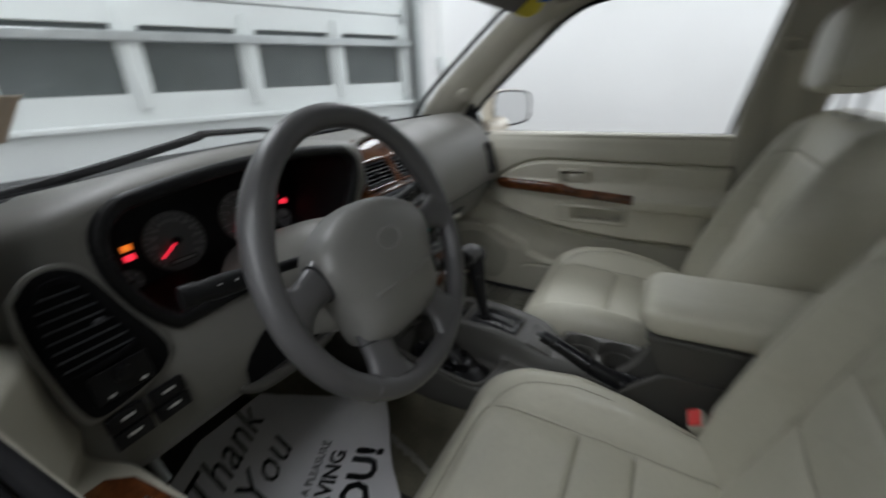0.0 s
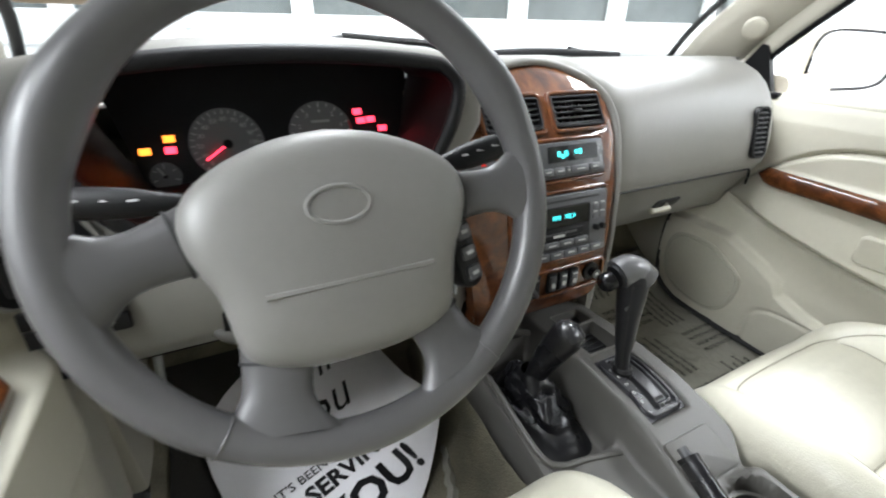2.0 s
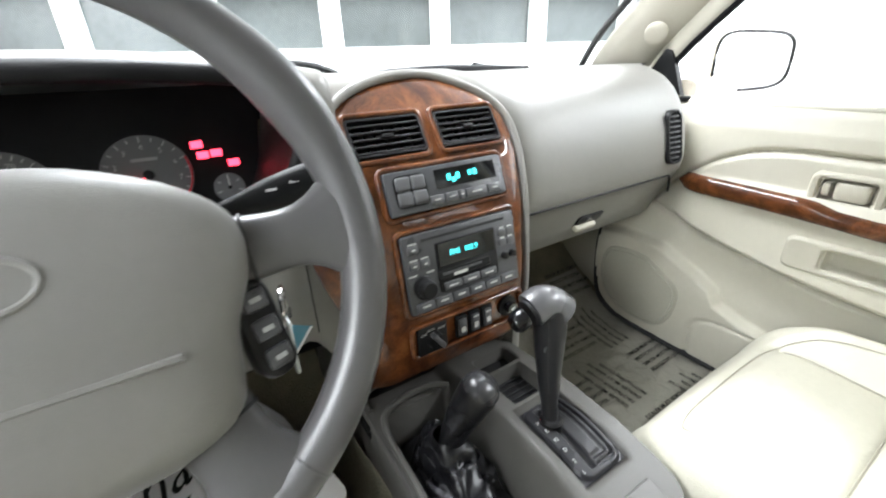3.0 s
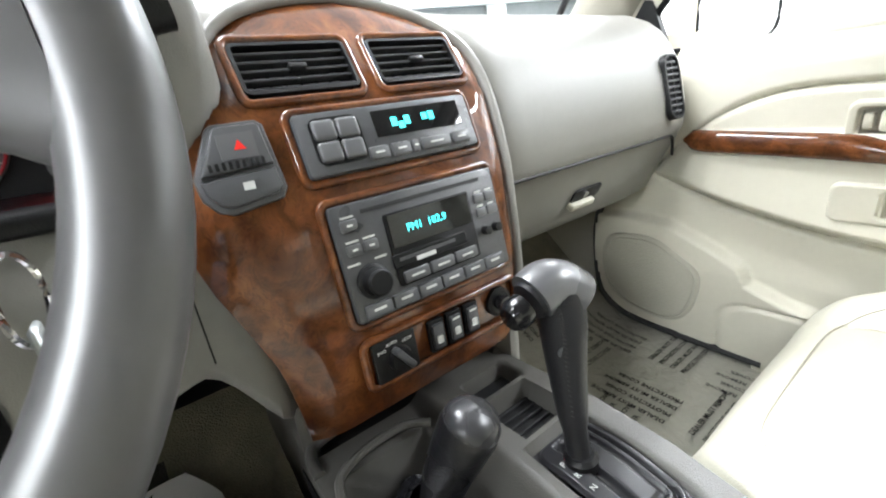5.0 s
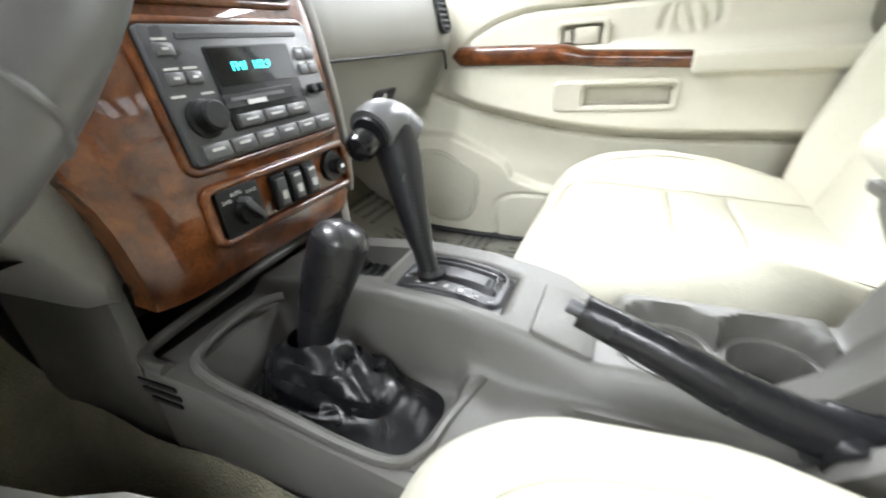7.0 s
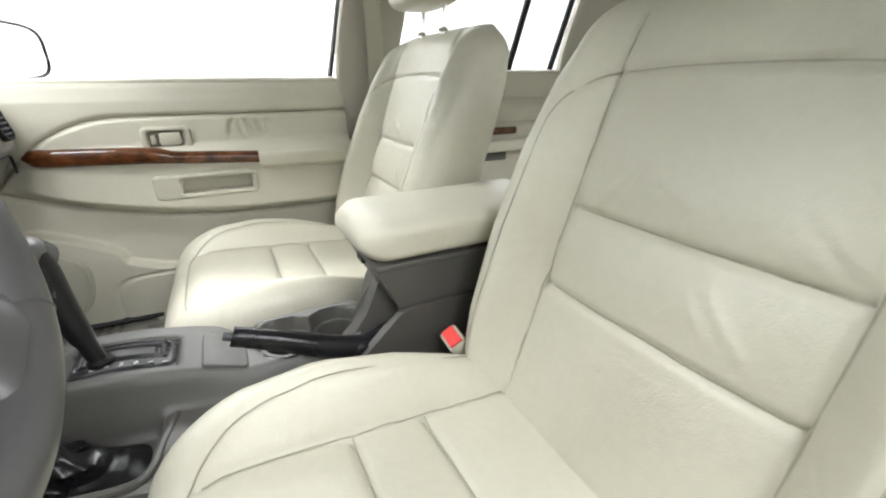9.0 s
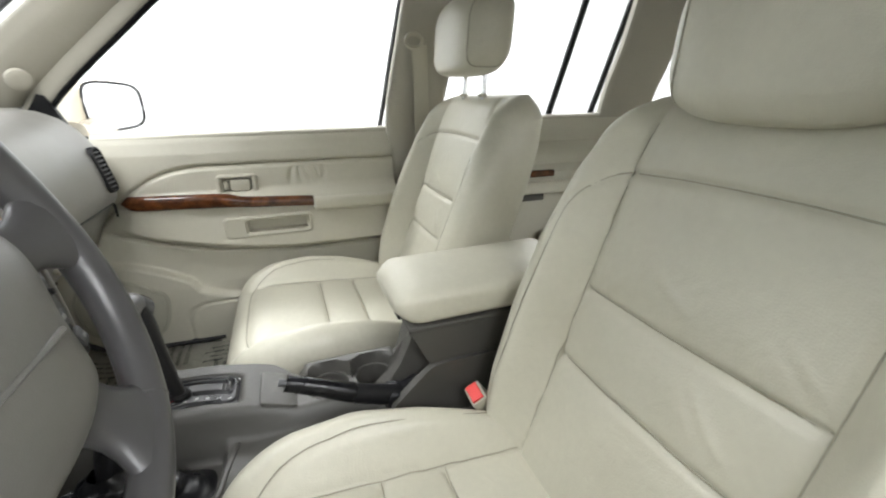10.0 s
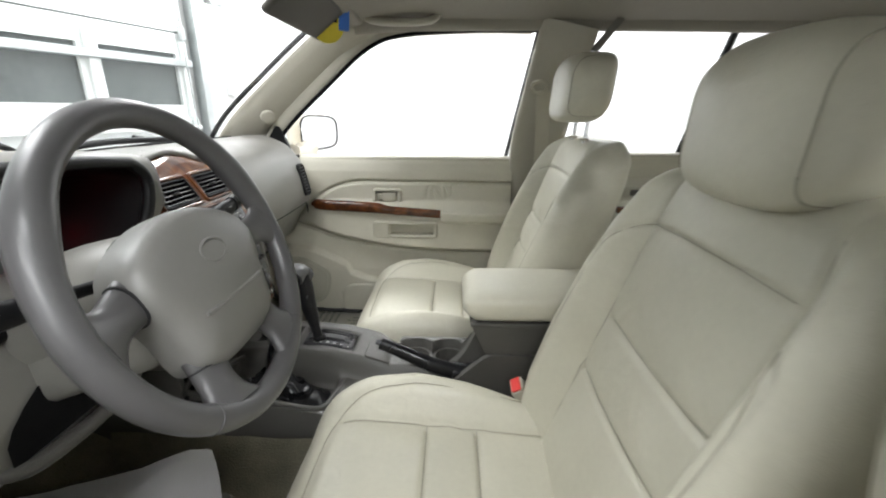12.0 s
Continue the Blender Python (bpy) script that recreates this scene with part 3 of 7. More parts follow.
def driver_switches(d):
    """The walnut switch panel that lies on the driver armrest."""
    tm = pose(-0.700, 0.44, 0.527)
    base = prism([(-0.040, 0.142), (-0.034, 0.152), (0.014, 0.152), (0.030, 0.128), (0.048, -0.20), (0.0, -0.20)], 0.012, tm, 0.005, 3)
    base = part("switch_panel", base, WOOD, d, "glossy walnut switch panel")
    km = tm @ pose(0.006, 0.010, 0.0118, 0, 0, 6)
    part("switch_bezel", prism(rounded(0.050, 0.094, 0.004), 0.0025, km, 0.001), BLACK, base)
    for k in range(2):
        for j in range(2):
            part("window_switch", box((0.0215, 0.024, 0.008), (-0.0115 + 0.023 * j, 0.011 - 0.046 * k, 0.005), 0.002, 2, km @ pose(0, 0, 0, -9)), GLOSS_GATE, base)
    part("marking", box((0.010, 0.003, 0.0005), (-0.0125, 0.010, 0.0094), 0, 1, km @ pose(0, 0, 0, -9)), WHITE_INK, base)
    part("mirror_switch", box((0.018, 0.020, 0.006), (-0.0125, 0.064, 0.002), 0.003, 2, km), GLOSS_GATE, base)
    part("lock_switch", box((0.019, 0.020, 0.006), (0.0115, 0.064, 0.002), 0.002, 2, km), BLACK, base)
    for dy in (0.057, 0.061, 0.067, 0.073):
        part("chrome_bead", tube([km @ Vector((0.003, dy, 0.0053)), km @ Vector((0.020, dy, 0.0053))], 0.0008, 6), CHROME, base)
    for dy, dx in ((0.049, 0.027), (-0.001, 0.024)):
        part("chrome_bead", tube([km @ Vector((-dx, dy, 0.0042)), km @ Vector((dx, dy, 0.0042))], 0.0013, 6), CHROME, base)
    for p, q in (((0.030, -0.030), (0.032, -0.20)), ((-0.0275, 0.0), (-0.0275, -0.045))):
        part("chrome_bead", tube([km @ Vector((p[0], p[1], 0.0015)), km @ Vector((q[0], q[1], 0.0015))], 0.0016, 6), CHROME, base)
    hm = Matrix(((0, 0, 1, -0.7415), (-1, 0, 0, 0.28), (0, 1, 0, 0.60), (0, 0, 0, 1)))
    bezel = part("handle_bezel", prism(rounded(0.10, 0.052, 0.014), 0.009, hm, 0.005), VINYL_DARK, d)
    part("handle_cup", prism(rounded(0.078, 0.034, 0.010), 0.0105, hm, 0.001), CONSOLE, bezel, "recessed handle cup")
    part("door_handle", prism(rounded(0.040, 0.028, 0.006), 0.016, hm @ Matrix.Translation((0.01, 0, 0)), 0.005), VINYL, bezel, "beige pull lever")


def front_door(s):
    left = s < 0
    d = thing("front_door", (s * 0.70, 0.3, FLOOR), ("beige vinyl driver door with walnut switch panel, window rolled down" if left else
              "beige vinyl passenger door with walnut trim strip and pull handle"), "car door", "front doors of the car")
    X = (lambda y, z: -0.746 + left_face(y, z)) if left else (lambda y, z: 0.70 - door_face(y, z))
    o = 0.036 if left else 0.0
    bm = bmesh.new()
    ys = [-0.055 + 0.0056 * i for i in range(178)]
    zs = [0.10 + (0.0033 if left else 0.0034) * i for i in range(181)]
    rows = [[(X(y, z), y, z) for y in ys] for z in zs]
    cut = [] if left else [(0.297, 0.464, 0.079, 0.0165), (0.390, 0.573, 0.038, 0.0185)]
    grid(rows, bm=bm, skip=lambda i, j: any(abs(ys[j] + 0.0028 - cy_) < hy_ and abs(zs[i] + 0.0017 - cz_) < hz_ for cy_, cz_, hy_, hz_ in cut) or (not left and ys[j] > table(DOOR_EDGE, zs[i])))
    part("trim_panel", bm, VINYL, d, "", 60)
    part("door_shell", box((0.06, 1.02, 0.62), (s * (0.775 + 0.5 * o), 0.435, 0.40 - 1.2 * o), 0.01), PAINT, d, "cream painted outer door skin")
    if not left:
        part("sill_cap", beam([(s * (0.722 + o * 0.5), -0.055, 0.705 - o * 0.3), (s * (0.722 + o * 0.5), 0.40, 0.703 - o * 0.3), (s * (0.722 + o * 0.5), 0.72 - 3 * o, 0.697 - o * 0.3)], 0.026 if left else 0.05, 0.022, (1, 0, 0)), VINYL, d)
    part("window_seal", beam([(s * (0.752 + o * 0.14), -0.05, 0.708 if left else 0.700), (s * (0.752 + o * 0.14), 0.72, 0.70 if left else 0.692)], 0.012, 0.024, (1, 0, 0)), TRIM_BLACK, d, "black window sill seal")
    part("outer_seal", beam([(s * (0.786 - o * 0.4), -0.05, 0.702), (s * (0.786 - o * 0.4), 0.76, 0.694)], 0.016, 0.018, (1, 0, 0)), TRIM_BLACK, d, "black outer sill moulding")
    # window frame
    fr = smooth_path([(s * 0.745, 0.84, 0.70), (s * 0.738, 0.79, 0.805), (s * 0.71, 0.60, 0.972), (s * 0.685, 0.46, 1.08), (s * 0.672, 0.335, 1.118), (s * 0.667, 0.1, 1.132), (s * 0.665, -0.09, 1.132)], 5)
    part("window_frame", beam(fr, 0.045 if left else 0.035, 0.075 if left else 0.05, (1, 0, 0)), TRIM_BLACK if left else PILLAR, d)
    rear = [(s * 0.742, -0.035, 0.70), (s * 0.705, -0.075, 0.92), (s * 0.668, -0.112, 1.12)]
    part("rear_frame", beam(rear, 0.03, 0.012, (1, 0, 0)), RUBBER, d, "black rear window channel")
    inner = [Vector(p) + Vector((-s * 0.012, -0.022, -0.016)) for p in fr]
    part("glass_run", tube(inner, 0.007, 8), TRIM_BLACK, d, "black glass run seal")
    if left:
        pts = [(0.545, 0.690), (0.860, 0.690), (0.86, 0.755), (0.82, 0.80), (0.79, 0.845), (0.745, 0.895), (0.70, 0.935), (0.63, 0.955), (0.590, 0.935), (0.572, 0.87), (0.555, 0.79)]
        part("mirror_sail", prism(pts, 0.024, Matrix(((0, 0.22, -1, -0.905), (1, 0, 0, 0), (0, 1, 0, 0), (0, 0, 0, 1))), 0.005), TRIM_BLACK, d, "black mirror mounting triangle")
        part("sail_cover", prism([(0.70, 0.702), (0.83, 0.702), (0.81, 0.78), (0.74, 0.85), (0.70, 0.84)], 0.012, Matrix(((0, 0.22, 1, -0.905), (1, 0, 0, 0), (0, 1, 0, 0), (0, 0, 0, 1))), 0.004), TRIM_BLACK, d)
    pts = [(0.742, 0.712), (0.83, 0.705), (0.83, 0.76), (0.795, 0.812), (0.780, 0.808)]
    sail = None if left else prism([(y, z) for y, z in pts], 0.02, Matrix(((0, 0, s, s * 0.715), (1, 0, 0, 0), (0, 1, 0, 0), (0, 0, 0, 1))), 0.004)
    if not left:
        part("mirror_sail", sail, BLACK, d, "black mirror mounting triangle")
        part("sail_wedge", box((0.03, 0.030, 0.012), (s * 0.705, 0.728, 0.706), 0.004), TRIM_BLACK, d)
    if not left:
        g = part("window_glass", grid([[(s * 0.752, y, 0.70) for y in (-0.04, 0.3, 0.80)], [(s * 0.70, y, 0.95) for y in (-0.08, 0.3, 0.62)], [(s * 0.668, y, 1.125) for y in (-0.11, 0.1, 0.36)]]), GLASS, d)
        g.visible_shadow = False
    if left:
        driver_switches(d)
        return d
    part("hinge_gap", tube(smooth_path([(0.668, 0.806, 0.49), (0.640, 0.832, 0.415), (0.632, 0.843, 0.35), (0.632, 0.843, 0.275), (0.632, 0.828, 0.187), (0.634, 0.787, 0.149), (0.636, 0.738, 0.135), (0.638, 0.625, 0.128), (0.640, 0.49, 0.125)], 6), 0.0085, 8), RUBBER, d, "black door edge seal")
    # wood strip along the front of the armrest
    bm = bmesh.new()
    rows = []
    for i in range(33):
        t = i / 32
        y = lerp(0.655, 0.195, t)
        zc = lerp(0.547, 0.523, t) + 0.004 * math.sin(3.1 * t)
        front_half = 1 - step(0.52, 0.60, t)
        h = (0.0150 + 0.0042 * front_half) * min(1, (t / 0.035) ** 0.5 if t > 0 else 0.25)
        zc += 0.004 * front_half
        zc -= 0.006 * step(0.5, 0.68, t) * (1 - t)
        x = 0.70 - max(door_face(y, zc), door_face(y, zc - 0.02))
        rows.append([(s * (x - 0.0045 * front_half - 0.014 * math.cos(a)), y, zc + h * math.sin(a)) for a in [radians(-90 + 18 * k) for k in range(11)]] + [(s * (x + 0.02), y, zc)])
    grid(rows, close_u=True, bm=bm, caps=True)
    strip = part("wood_strip", bm, WOOD, d, "glossy burl walnut trim strip")
    part("lock_tab", box((0.004, 0.05, 0.006), (s * 0.6245, 0.52, 0.5545), 0.001, 1), BLACK, strip)
    # armrest pad behind the strip
    part("armrest", box((0.085, 0.240, 0.036), (s * 0.624, 0.075, 0.516), 0.009, 3), VINYL, d)
    # pull handle plate with its pocket
    def dished(yc, zc, w, h, x0, lift, dy_, rw, rh, deep):
        """A raised plate with a rounded pocket sunk into it."""
        rows_ = []
        n_u, n_v = 72, 34
        for i in range(n_v + 1):
            row = []
            for k in range(n_u + 1):
                u, v = lerp(-w / 2, w / 2, k / n_u), lerp(-h / 2, h / 2, i / n_v)
                rc_ = 0.016
                e0, e1 = abs(u) - w / 2 + rc_, abs(v) - h / 2 + rc_
                rim = rc_ - math.hypot(max(e0, 0), max(e1, 0)) - min(0, max(e0, e1))
                q = max(abs(u - dy_) - rw / 2 + 0.008, 0.0), max(abs(v) - rh / 2 + 0.008, 0.0)
                inn = 0.008 - math.hypot(*q) if q[0] > 0 or q[1] > 0 else 0.008 + min(rw / 2 - 0.008 - abs(u - dy_), rh / 2 - 0.008 - abs(v))
                p = lift * step(-0.001, 0.005, rim) - 0.006 * (1 - step(0, 0.001, rim)) - deep * step(-0.001, 0.006, inn)
                row.append((s * (x0 - p), yc + u, zc + v))
            rows_.append(row)
        return grid(rows_)
    part("pull_plate", dished(0.32, 0.464, 0.235, 0.062, 0.6065, 0.007, -0.023, 0.166, 0.040, 0.030), VINYL_DARK, d, "moulded pull plate with a deep pocket", 60)
    # inner door handle
    hx0 = 0.70 - door_face(0.39, 0.573)
    hm = Matrix(((0, 0, -s, s * hx0), (s, 0, 0, 0.390), (0, 1, 0, 0.573), (0, 0, 0, 1)))
    bezel = part("handle_bezel", dished(0.390, 0.573, 0.108, 0.062, hx0, 0.009, 0.0, 0.082, 0.042, 0.022), VINYL_DARK, d, "beige handle bezel with recess", 60)
    part("door_handle", prism(rounded(0.048, 0.032, 0.007), 0.020, hm @ Matrix.Translation((-0.008, 0, -0.011)), 0.005), VINYL, bezel, "beige pull lever")
    part("lock_knob", prism(rounded(0.012, 0.022, 0.004), 0.018, hm @ Matrix.Translation((0.028, 0, -0.011)), 0.003), VINYL_DARK, bezel)
    # speaker grille
    gp_ = [(p.x, p.y) for p in smooth_path([(0.814, 0.302, 0), (0.797, 0.334, 0), (0.746, 0.345, 0), (0.697, 0.342, 0), (0.649, 0.317, 0), (0.611, 0.286, 0), (0.617, 0.222, 0), (0.641, 0.179, 0), (0.679, 0.163, 0), (0.741, 0.169, 0), (0.785, 0.189, 0), (0.809, 0.222, 0), (0.817, 0.265, 0), (0.814, 0.302, 0)], 5)][:-1]
    cen = (0.717, 0.256)
    rows = [[(0.70 - door_face(lerp(cen[0], y, k), lerp(cen[1], z, k)) - h, lerp(cen[0], y, k), lerp(cen[1], z, k)) for y, z in gp_]
            for k, h in ((1.05, -0.003), (1.04, 0.002), (1.0, 0.0045), (0.97, 0.0045), (0.955, 0.0015), (0.935, 0.0015), (0.92, 0.0042), (0.7, 0.0065), (0.35, 0.008), (0.05, 0.008))]
    part("speaker_grille", grid(rows, close_u=True, caps=True), GRILLE, d, "beige perforated speaker grille")
    return d


front_door(1)
front_door(-1)


def rear_door(s):
    d = thing("rear_door", (s * 0.70, -0.55, FLOOR), "beige rear passenger door with walnut accent", "car door", "rear doors of the car")
    bm = bmesh.new()
    rows = [[(s * (0.70 - 0.02 - 0.03 * (1 - step(0.60, 0.66, z)) + 0.008 * math.exp(-((z - 0.645) / 0.006) ** 2) - 0.03 * step(0.50, 0.52, z) * (1 - step(0.55, 0.58, z)) * step(-0.35, -0.45, y)), y, z)
             for y in [-0.19 - 0.02 * i for i in range(42)]] for z in [0.10 + 0.0125 * i for i in range(51)]]
    grid(rows, bm=bm)
    part("trim_panel", bm, VINYL, d)
    part("door_shell", box((0.05, 0.84, 0.62), (s * 0.76, -0.61, 0.40), 0.01), PAINT, d, "cream painted outer door skin")
    part("window_seal", beam([(s * 0.72, -0.19, 0.722), (s * 0.72, -1.0, 0.732)], 0.05, 0.02, (1, 0, 0)), PILLAR, d)
    part("wood_accent", box((0.020, 0.20, 0.024), (s * 0.618, -0.52, 0.548), 0.006), WOOD, d, "burl walnut accent")
    hm = Matrix(((0, 0, -s, s * 0.654), (s, 0, 0, -0.488), (0, 1, 0, 0.604), (0, 0, 0, 1)))
    part("handle_bezel", prism(rounded(0.08, 0.04, 0.01), 0.008, hm, 0.004), VINYL_DARK, d)
    part("door_handle", prism(rounded(0.035, 0.022, 0.005), 0.014, hm, 0.004), CONSOLE, d)
    part("armrest", box((0.06, 0.28, 0.04), (s * 0.625, -0.60, 0.50), 0.010, 3), VINYL, d)
    part("pull_cup", box((0.01, 0.09, 0.03), (s * 0.6475, -0.56, 0.46), 0.004, 2), CONSOLE, d, "dark pull cup")
    part("divider_bar", beam([(s * 0.748, -0.665, 0.73), (s * 0.665, -0.735, 1.13)], 0.02, 0.022, (1, 0, 0)), BLACK, d, "black quarter window divider")
    part("rear_channel", beam([(s * 0.748, -0.85, 0.73), (s * 0.665, -0.92, 1.13)], 0.02, 0.02, (1, 0, 0)), BLACK, d, "black rear window channel")
    part("front_channel", beam([(s * 0.735, -0.205, 0.73), (s * 0.665, -0.275, 1.13)], 0.02, 0.02, (1, 0, 0)), RUBBER, d, "black window channel")
    g = part("window_glass", grid([[(s * 0.75, y, 0.72) for y in (-0.19, -0.6, -1.0)], [(s * 0.668, y, 1.13) for y in (-0.25, -0.6, -1.05)]]), GLASS, d)
    g.visible_shadow = False


rear_door(1)
rear_door(-1)


def side_mirror(s, at, yaw):
    """A door mirror; z of its pose looks back at the driver."""
    mname = thing("side_mirror", (s * 0.79, at[1], 0.70), "cream painted door mirror on the front door", "side mirror", "side mirrors of the car")
    mm = Matrix.Translation(at) @ pose(0, 0, 0, 90, 0, 0)
    mm = Matrix.Translation(at) @ pose(0, 0, 0, 0, 0, yaw) @ pose(0, 0, 0, 90, 0, 0)

    def oval(kx, kz, h):
        out = []
        for k in range(40):
            t = 2 * math.pi * k / 40
            c, sn = math.cos(t), math.sin(t)
            x = math.copysign(abs(c) ** (0.36 if s < 0 else 0.5), c) * kx
            out.append(mm @ Vector((x, math.copysign(abs(sn) ** (0.36 if s < 0 else 0.5), sn) * kz * (1 - 0.07 * s * x / kx), h)))
        return out
    if s < 0:
        rows = [oval(0.093, 0.058, -0.205), oval(0.103, 0.066, -0.185), oval(0.106, 0.071, -0.08)]
    else:
        rows = [oval(0.070, 0.048, -0.115), oval(0.092, 0.061, -0.095), oval(0.104, 0.070, -0.05)]
    rows += [ oval(0.106, 0.072, -0.006), oval(0.103, 0.069, 0.0)]
    body = part("housing", grid(rows, close_u=True, caps=True), PAINT, mname, "cream painted mirror housing")
    part("glass", grid([oval(0.098, 0.064, 0.001), oval(0.05, 0.03, 0.0012), oval(0.003, 0.003, 0.0012)], close_u=True, caps=True), MIRROR, body, "mirror glass")
    part("bezel", tube(oval(0.100, 0.066, 0.002), 0.0035, 6, True), BLACK, body)
    if s < 0:
        part("foot", beam([(-0.775, at[1] + 0.10, 0.69), (-0.82, at[1] + 0.09, 0.672), (-0.872, at[1] + 0.09, 0.670)], 0.026, 0.08, (0, 0, 1)), BLACK, mname, "black mirror foot")
        return
    inner = Vector(at) + Vector((-s * 0.07, 0.03, -0.055))
    part("foot", beam([(s * 0.765, at[1] + 0.06, 0.715), inner.lerp(Vector((s * 0.765, at[1] + 0.06, 0.70)), 0.5) + Vector((0, 0, -0.012)), inner], 0.06, 0.09, (0, 0, 1)), PAINT, mname, "cream painted mirror arm")


side_mirror(1, (0.960, 0.712, 0.778), -29)
side_mirror(-1, (-0.926, 0.568, 0.750), 1)


# ---- dashboard ----
DRIVER = [(1.00, .762), (.93, .772), (.85, .782), (.77, .792), (.71, .798), (.675, .798), (.655, .792), (.648, .782), (.645, .765), (.642, .72), (.638, .67), (.635, .635),
          (.628, .615), (.622, .600), (.618, .548), (.616, .510), (.626, .488), (.69, .470), (.85, .46)]
STACK = [(1.00, .765), (.95, .775), (.89, .785), (.83, .79), (.79, .79), (.76, .785), (.745, .775), (.735, .76), (.725, .74), (.71, .70), (.69, .66), (.68, .62),
         (.67, .58), (.665, .55), (.66, .50), (.66, .46), (.66, .42), (.70, .40), (.90, .40)]
PASS = [(1.00, .768), (.95, .776), (.88, .782), (.81, .783), (.755, .776), (.72, .760), (.695, .740), (.68, .720), (.668, .70), (.655, .665), (.648, .63), (.645, .60),
        (.648, .578), (.655, .567), (.668, .555), (.700, .50), (.722, .455), (.76, .43), (.90, .42)]


def dash_point(x, r):
    if x < -0.12:
        lo_, hi_ = ((-0.144, -0.124) if r <= 9 else (-0.165, -0.140))
        w = step(lo_, hi_, x)
        dy_, dz_ = DRIVER[r]
        if r >= 10:
            dy_ += 0.016 * step(-0.250, -0.212, x)
        if r >= 13:
            dz_ -= {13: 0.03, 14: 0.065}.get(r, 0.085) * step(-0.215, -0.150, x)
        y, z = lerp(dy_, STACK[r][0], w), lerp(dz_, STACK[r][1], w)
        if 2 <= r <= 12:
            arch = 0.022 * (1 - ((x + 0.385) / 0.235) ** 2)
            arch = max(arch, -0.05) * (1 - w) * (1 if r < 9 else max(0, (12 - r) / 4))
            z += arch * (0.4 if r == 2 else 0.7 if r == 3 else 1)
    else:
        w = step(0.10, 0.16, x)
        y, z = lerp(STACK[r][0], PASS[r][0], w), lerp(STACK[r][1], PASS[r][1], w)
    if x < -0.62:
        y += 0.05 * ((-0.62 - x) / 0.085) ** 2 * (1 if r > 3 else 0)
        z -= 0.012 * ((-0.62 - x) / 0.085) ** 2 * (r < 9)
    if x > 0.582:
        y += 0.075 * ((x - 0.582) / 0.085) ** 2 * (1 if 3 < r < 14 else 0.3 if r >= 14 else 0)
    if r == 0:
        y -= 0.06 * (abs(x) / 0.7) ** 2.2
    if r == 1:
        y -= 0.04 * (abs(x) / 0.7) ** 2.2
    return (x, y, z)


OPEN_L = [(.60, -.545), (.635, -.556), (.67, -.584), (.72, -.603), (.765, -.602), (.782, -.572), (.80, -.568)]
OPEN_R = [(.60, -.232), (.635, -.226), (.67, -.204), (.72, -.184), (.765, -.174), (.782, -.198), (.80, -.202)]
NL, NM = 12, 26
dash_rows = []
for r in range(19):
    z = DRIVER[r][1] if 7 <= r <= 11 else (0.80 if r < 7 else 0.60)
    ol, orr = table(OPEN_L, z), table(OPEN_R, z)
    cols = [lerp(-0.705, ol, k / NL) for k in range(NL)] + [lerp(ol, orr, k / NM) for k in range(NM)]
    cols += [lerp(orr, -0.12, k / 12) for k in range(12)] + [-0.12 + 0.022 * k for k in range(37)]
    dash_rows.append([dash_point(x, r) for x in cols])

dash = thing("dashboard", (0, 0.9, 0.42), "taupe plastic dashboard with arched instrument hood and glovebox", "dashboard")
bm = grid(dash_rows, skip=lambda i, j: 7 <= i < 11 and NL <= j < NL + NM)
dash_body = part("body", bm, DASH, dash, "", 50)
loop = [dash_rows[7][j] for j in range(NL, NL + NM + 1)] + [dash_rows[i][NL + NM] for i in (8, 9, 10, 11)] + \
       [dash_rows[11][j] for j in range(NL + NM - 1, NL - 1, -1)] + [dash_rows[i][NL] for i in (10, 9, 8)]
cx, cz = -0.385, 0.715
back = [(cx + (x - cx) * 0.95, 0.80, cz + (z - cz) * 0.93) for x, y, z in loop]
mid = [(cx + (x - cx) * 0.985, y + 0.012, cz + (z - cz) * 0.965) for x, y, z in loop]
front = [(x, y + 0.001, z) for x, y, z in loop]
part("cluster_shroud", grid([front, mid, back], close_u=True), BLACK, dash, "black recessed instrument shroud", 60)
rim_pts = [Vector(p) for p in loop]
for _ in range(3):
    rim_pts = [q for a, b in zip(rim_pts, rim_pts[1:] + rim_pts[:1]) for q in (a.lerp(b, 0.25), a.lerp(b, 0.75))]
part("cluster_rim", tube([p + Vector((0, -0.002, 0)) for p in rim_pts], 0.0095, 10, True), BLACK, dash, "black rim of the instrument opening")
part("panel_seam", tube([Vector(dash_point(-0.203, r)) + Vector((0, -0.0005, 0)) for r in (11, 12, 13, 14, 15)], 0.0007, 6), BLACK, dash, "dark seam in the knee panel")
part("under_cover", grid([[(x, y, z) for x in (-0.69, -0.45, -0.17)] for y, z in ((0.66, 0.462), (0.80, 0.45), (1.10, 0.44))]), BLACK, dash, "black cover under the dash")
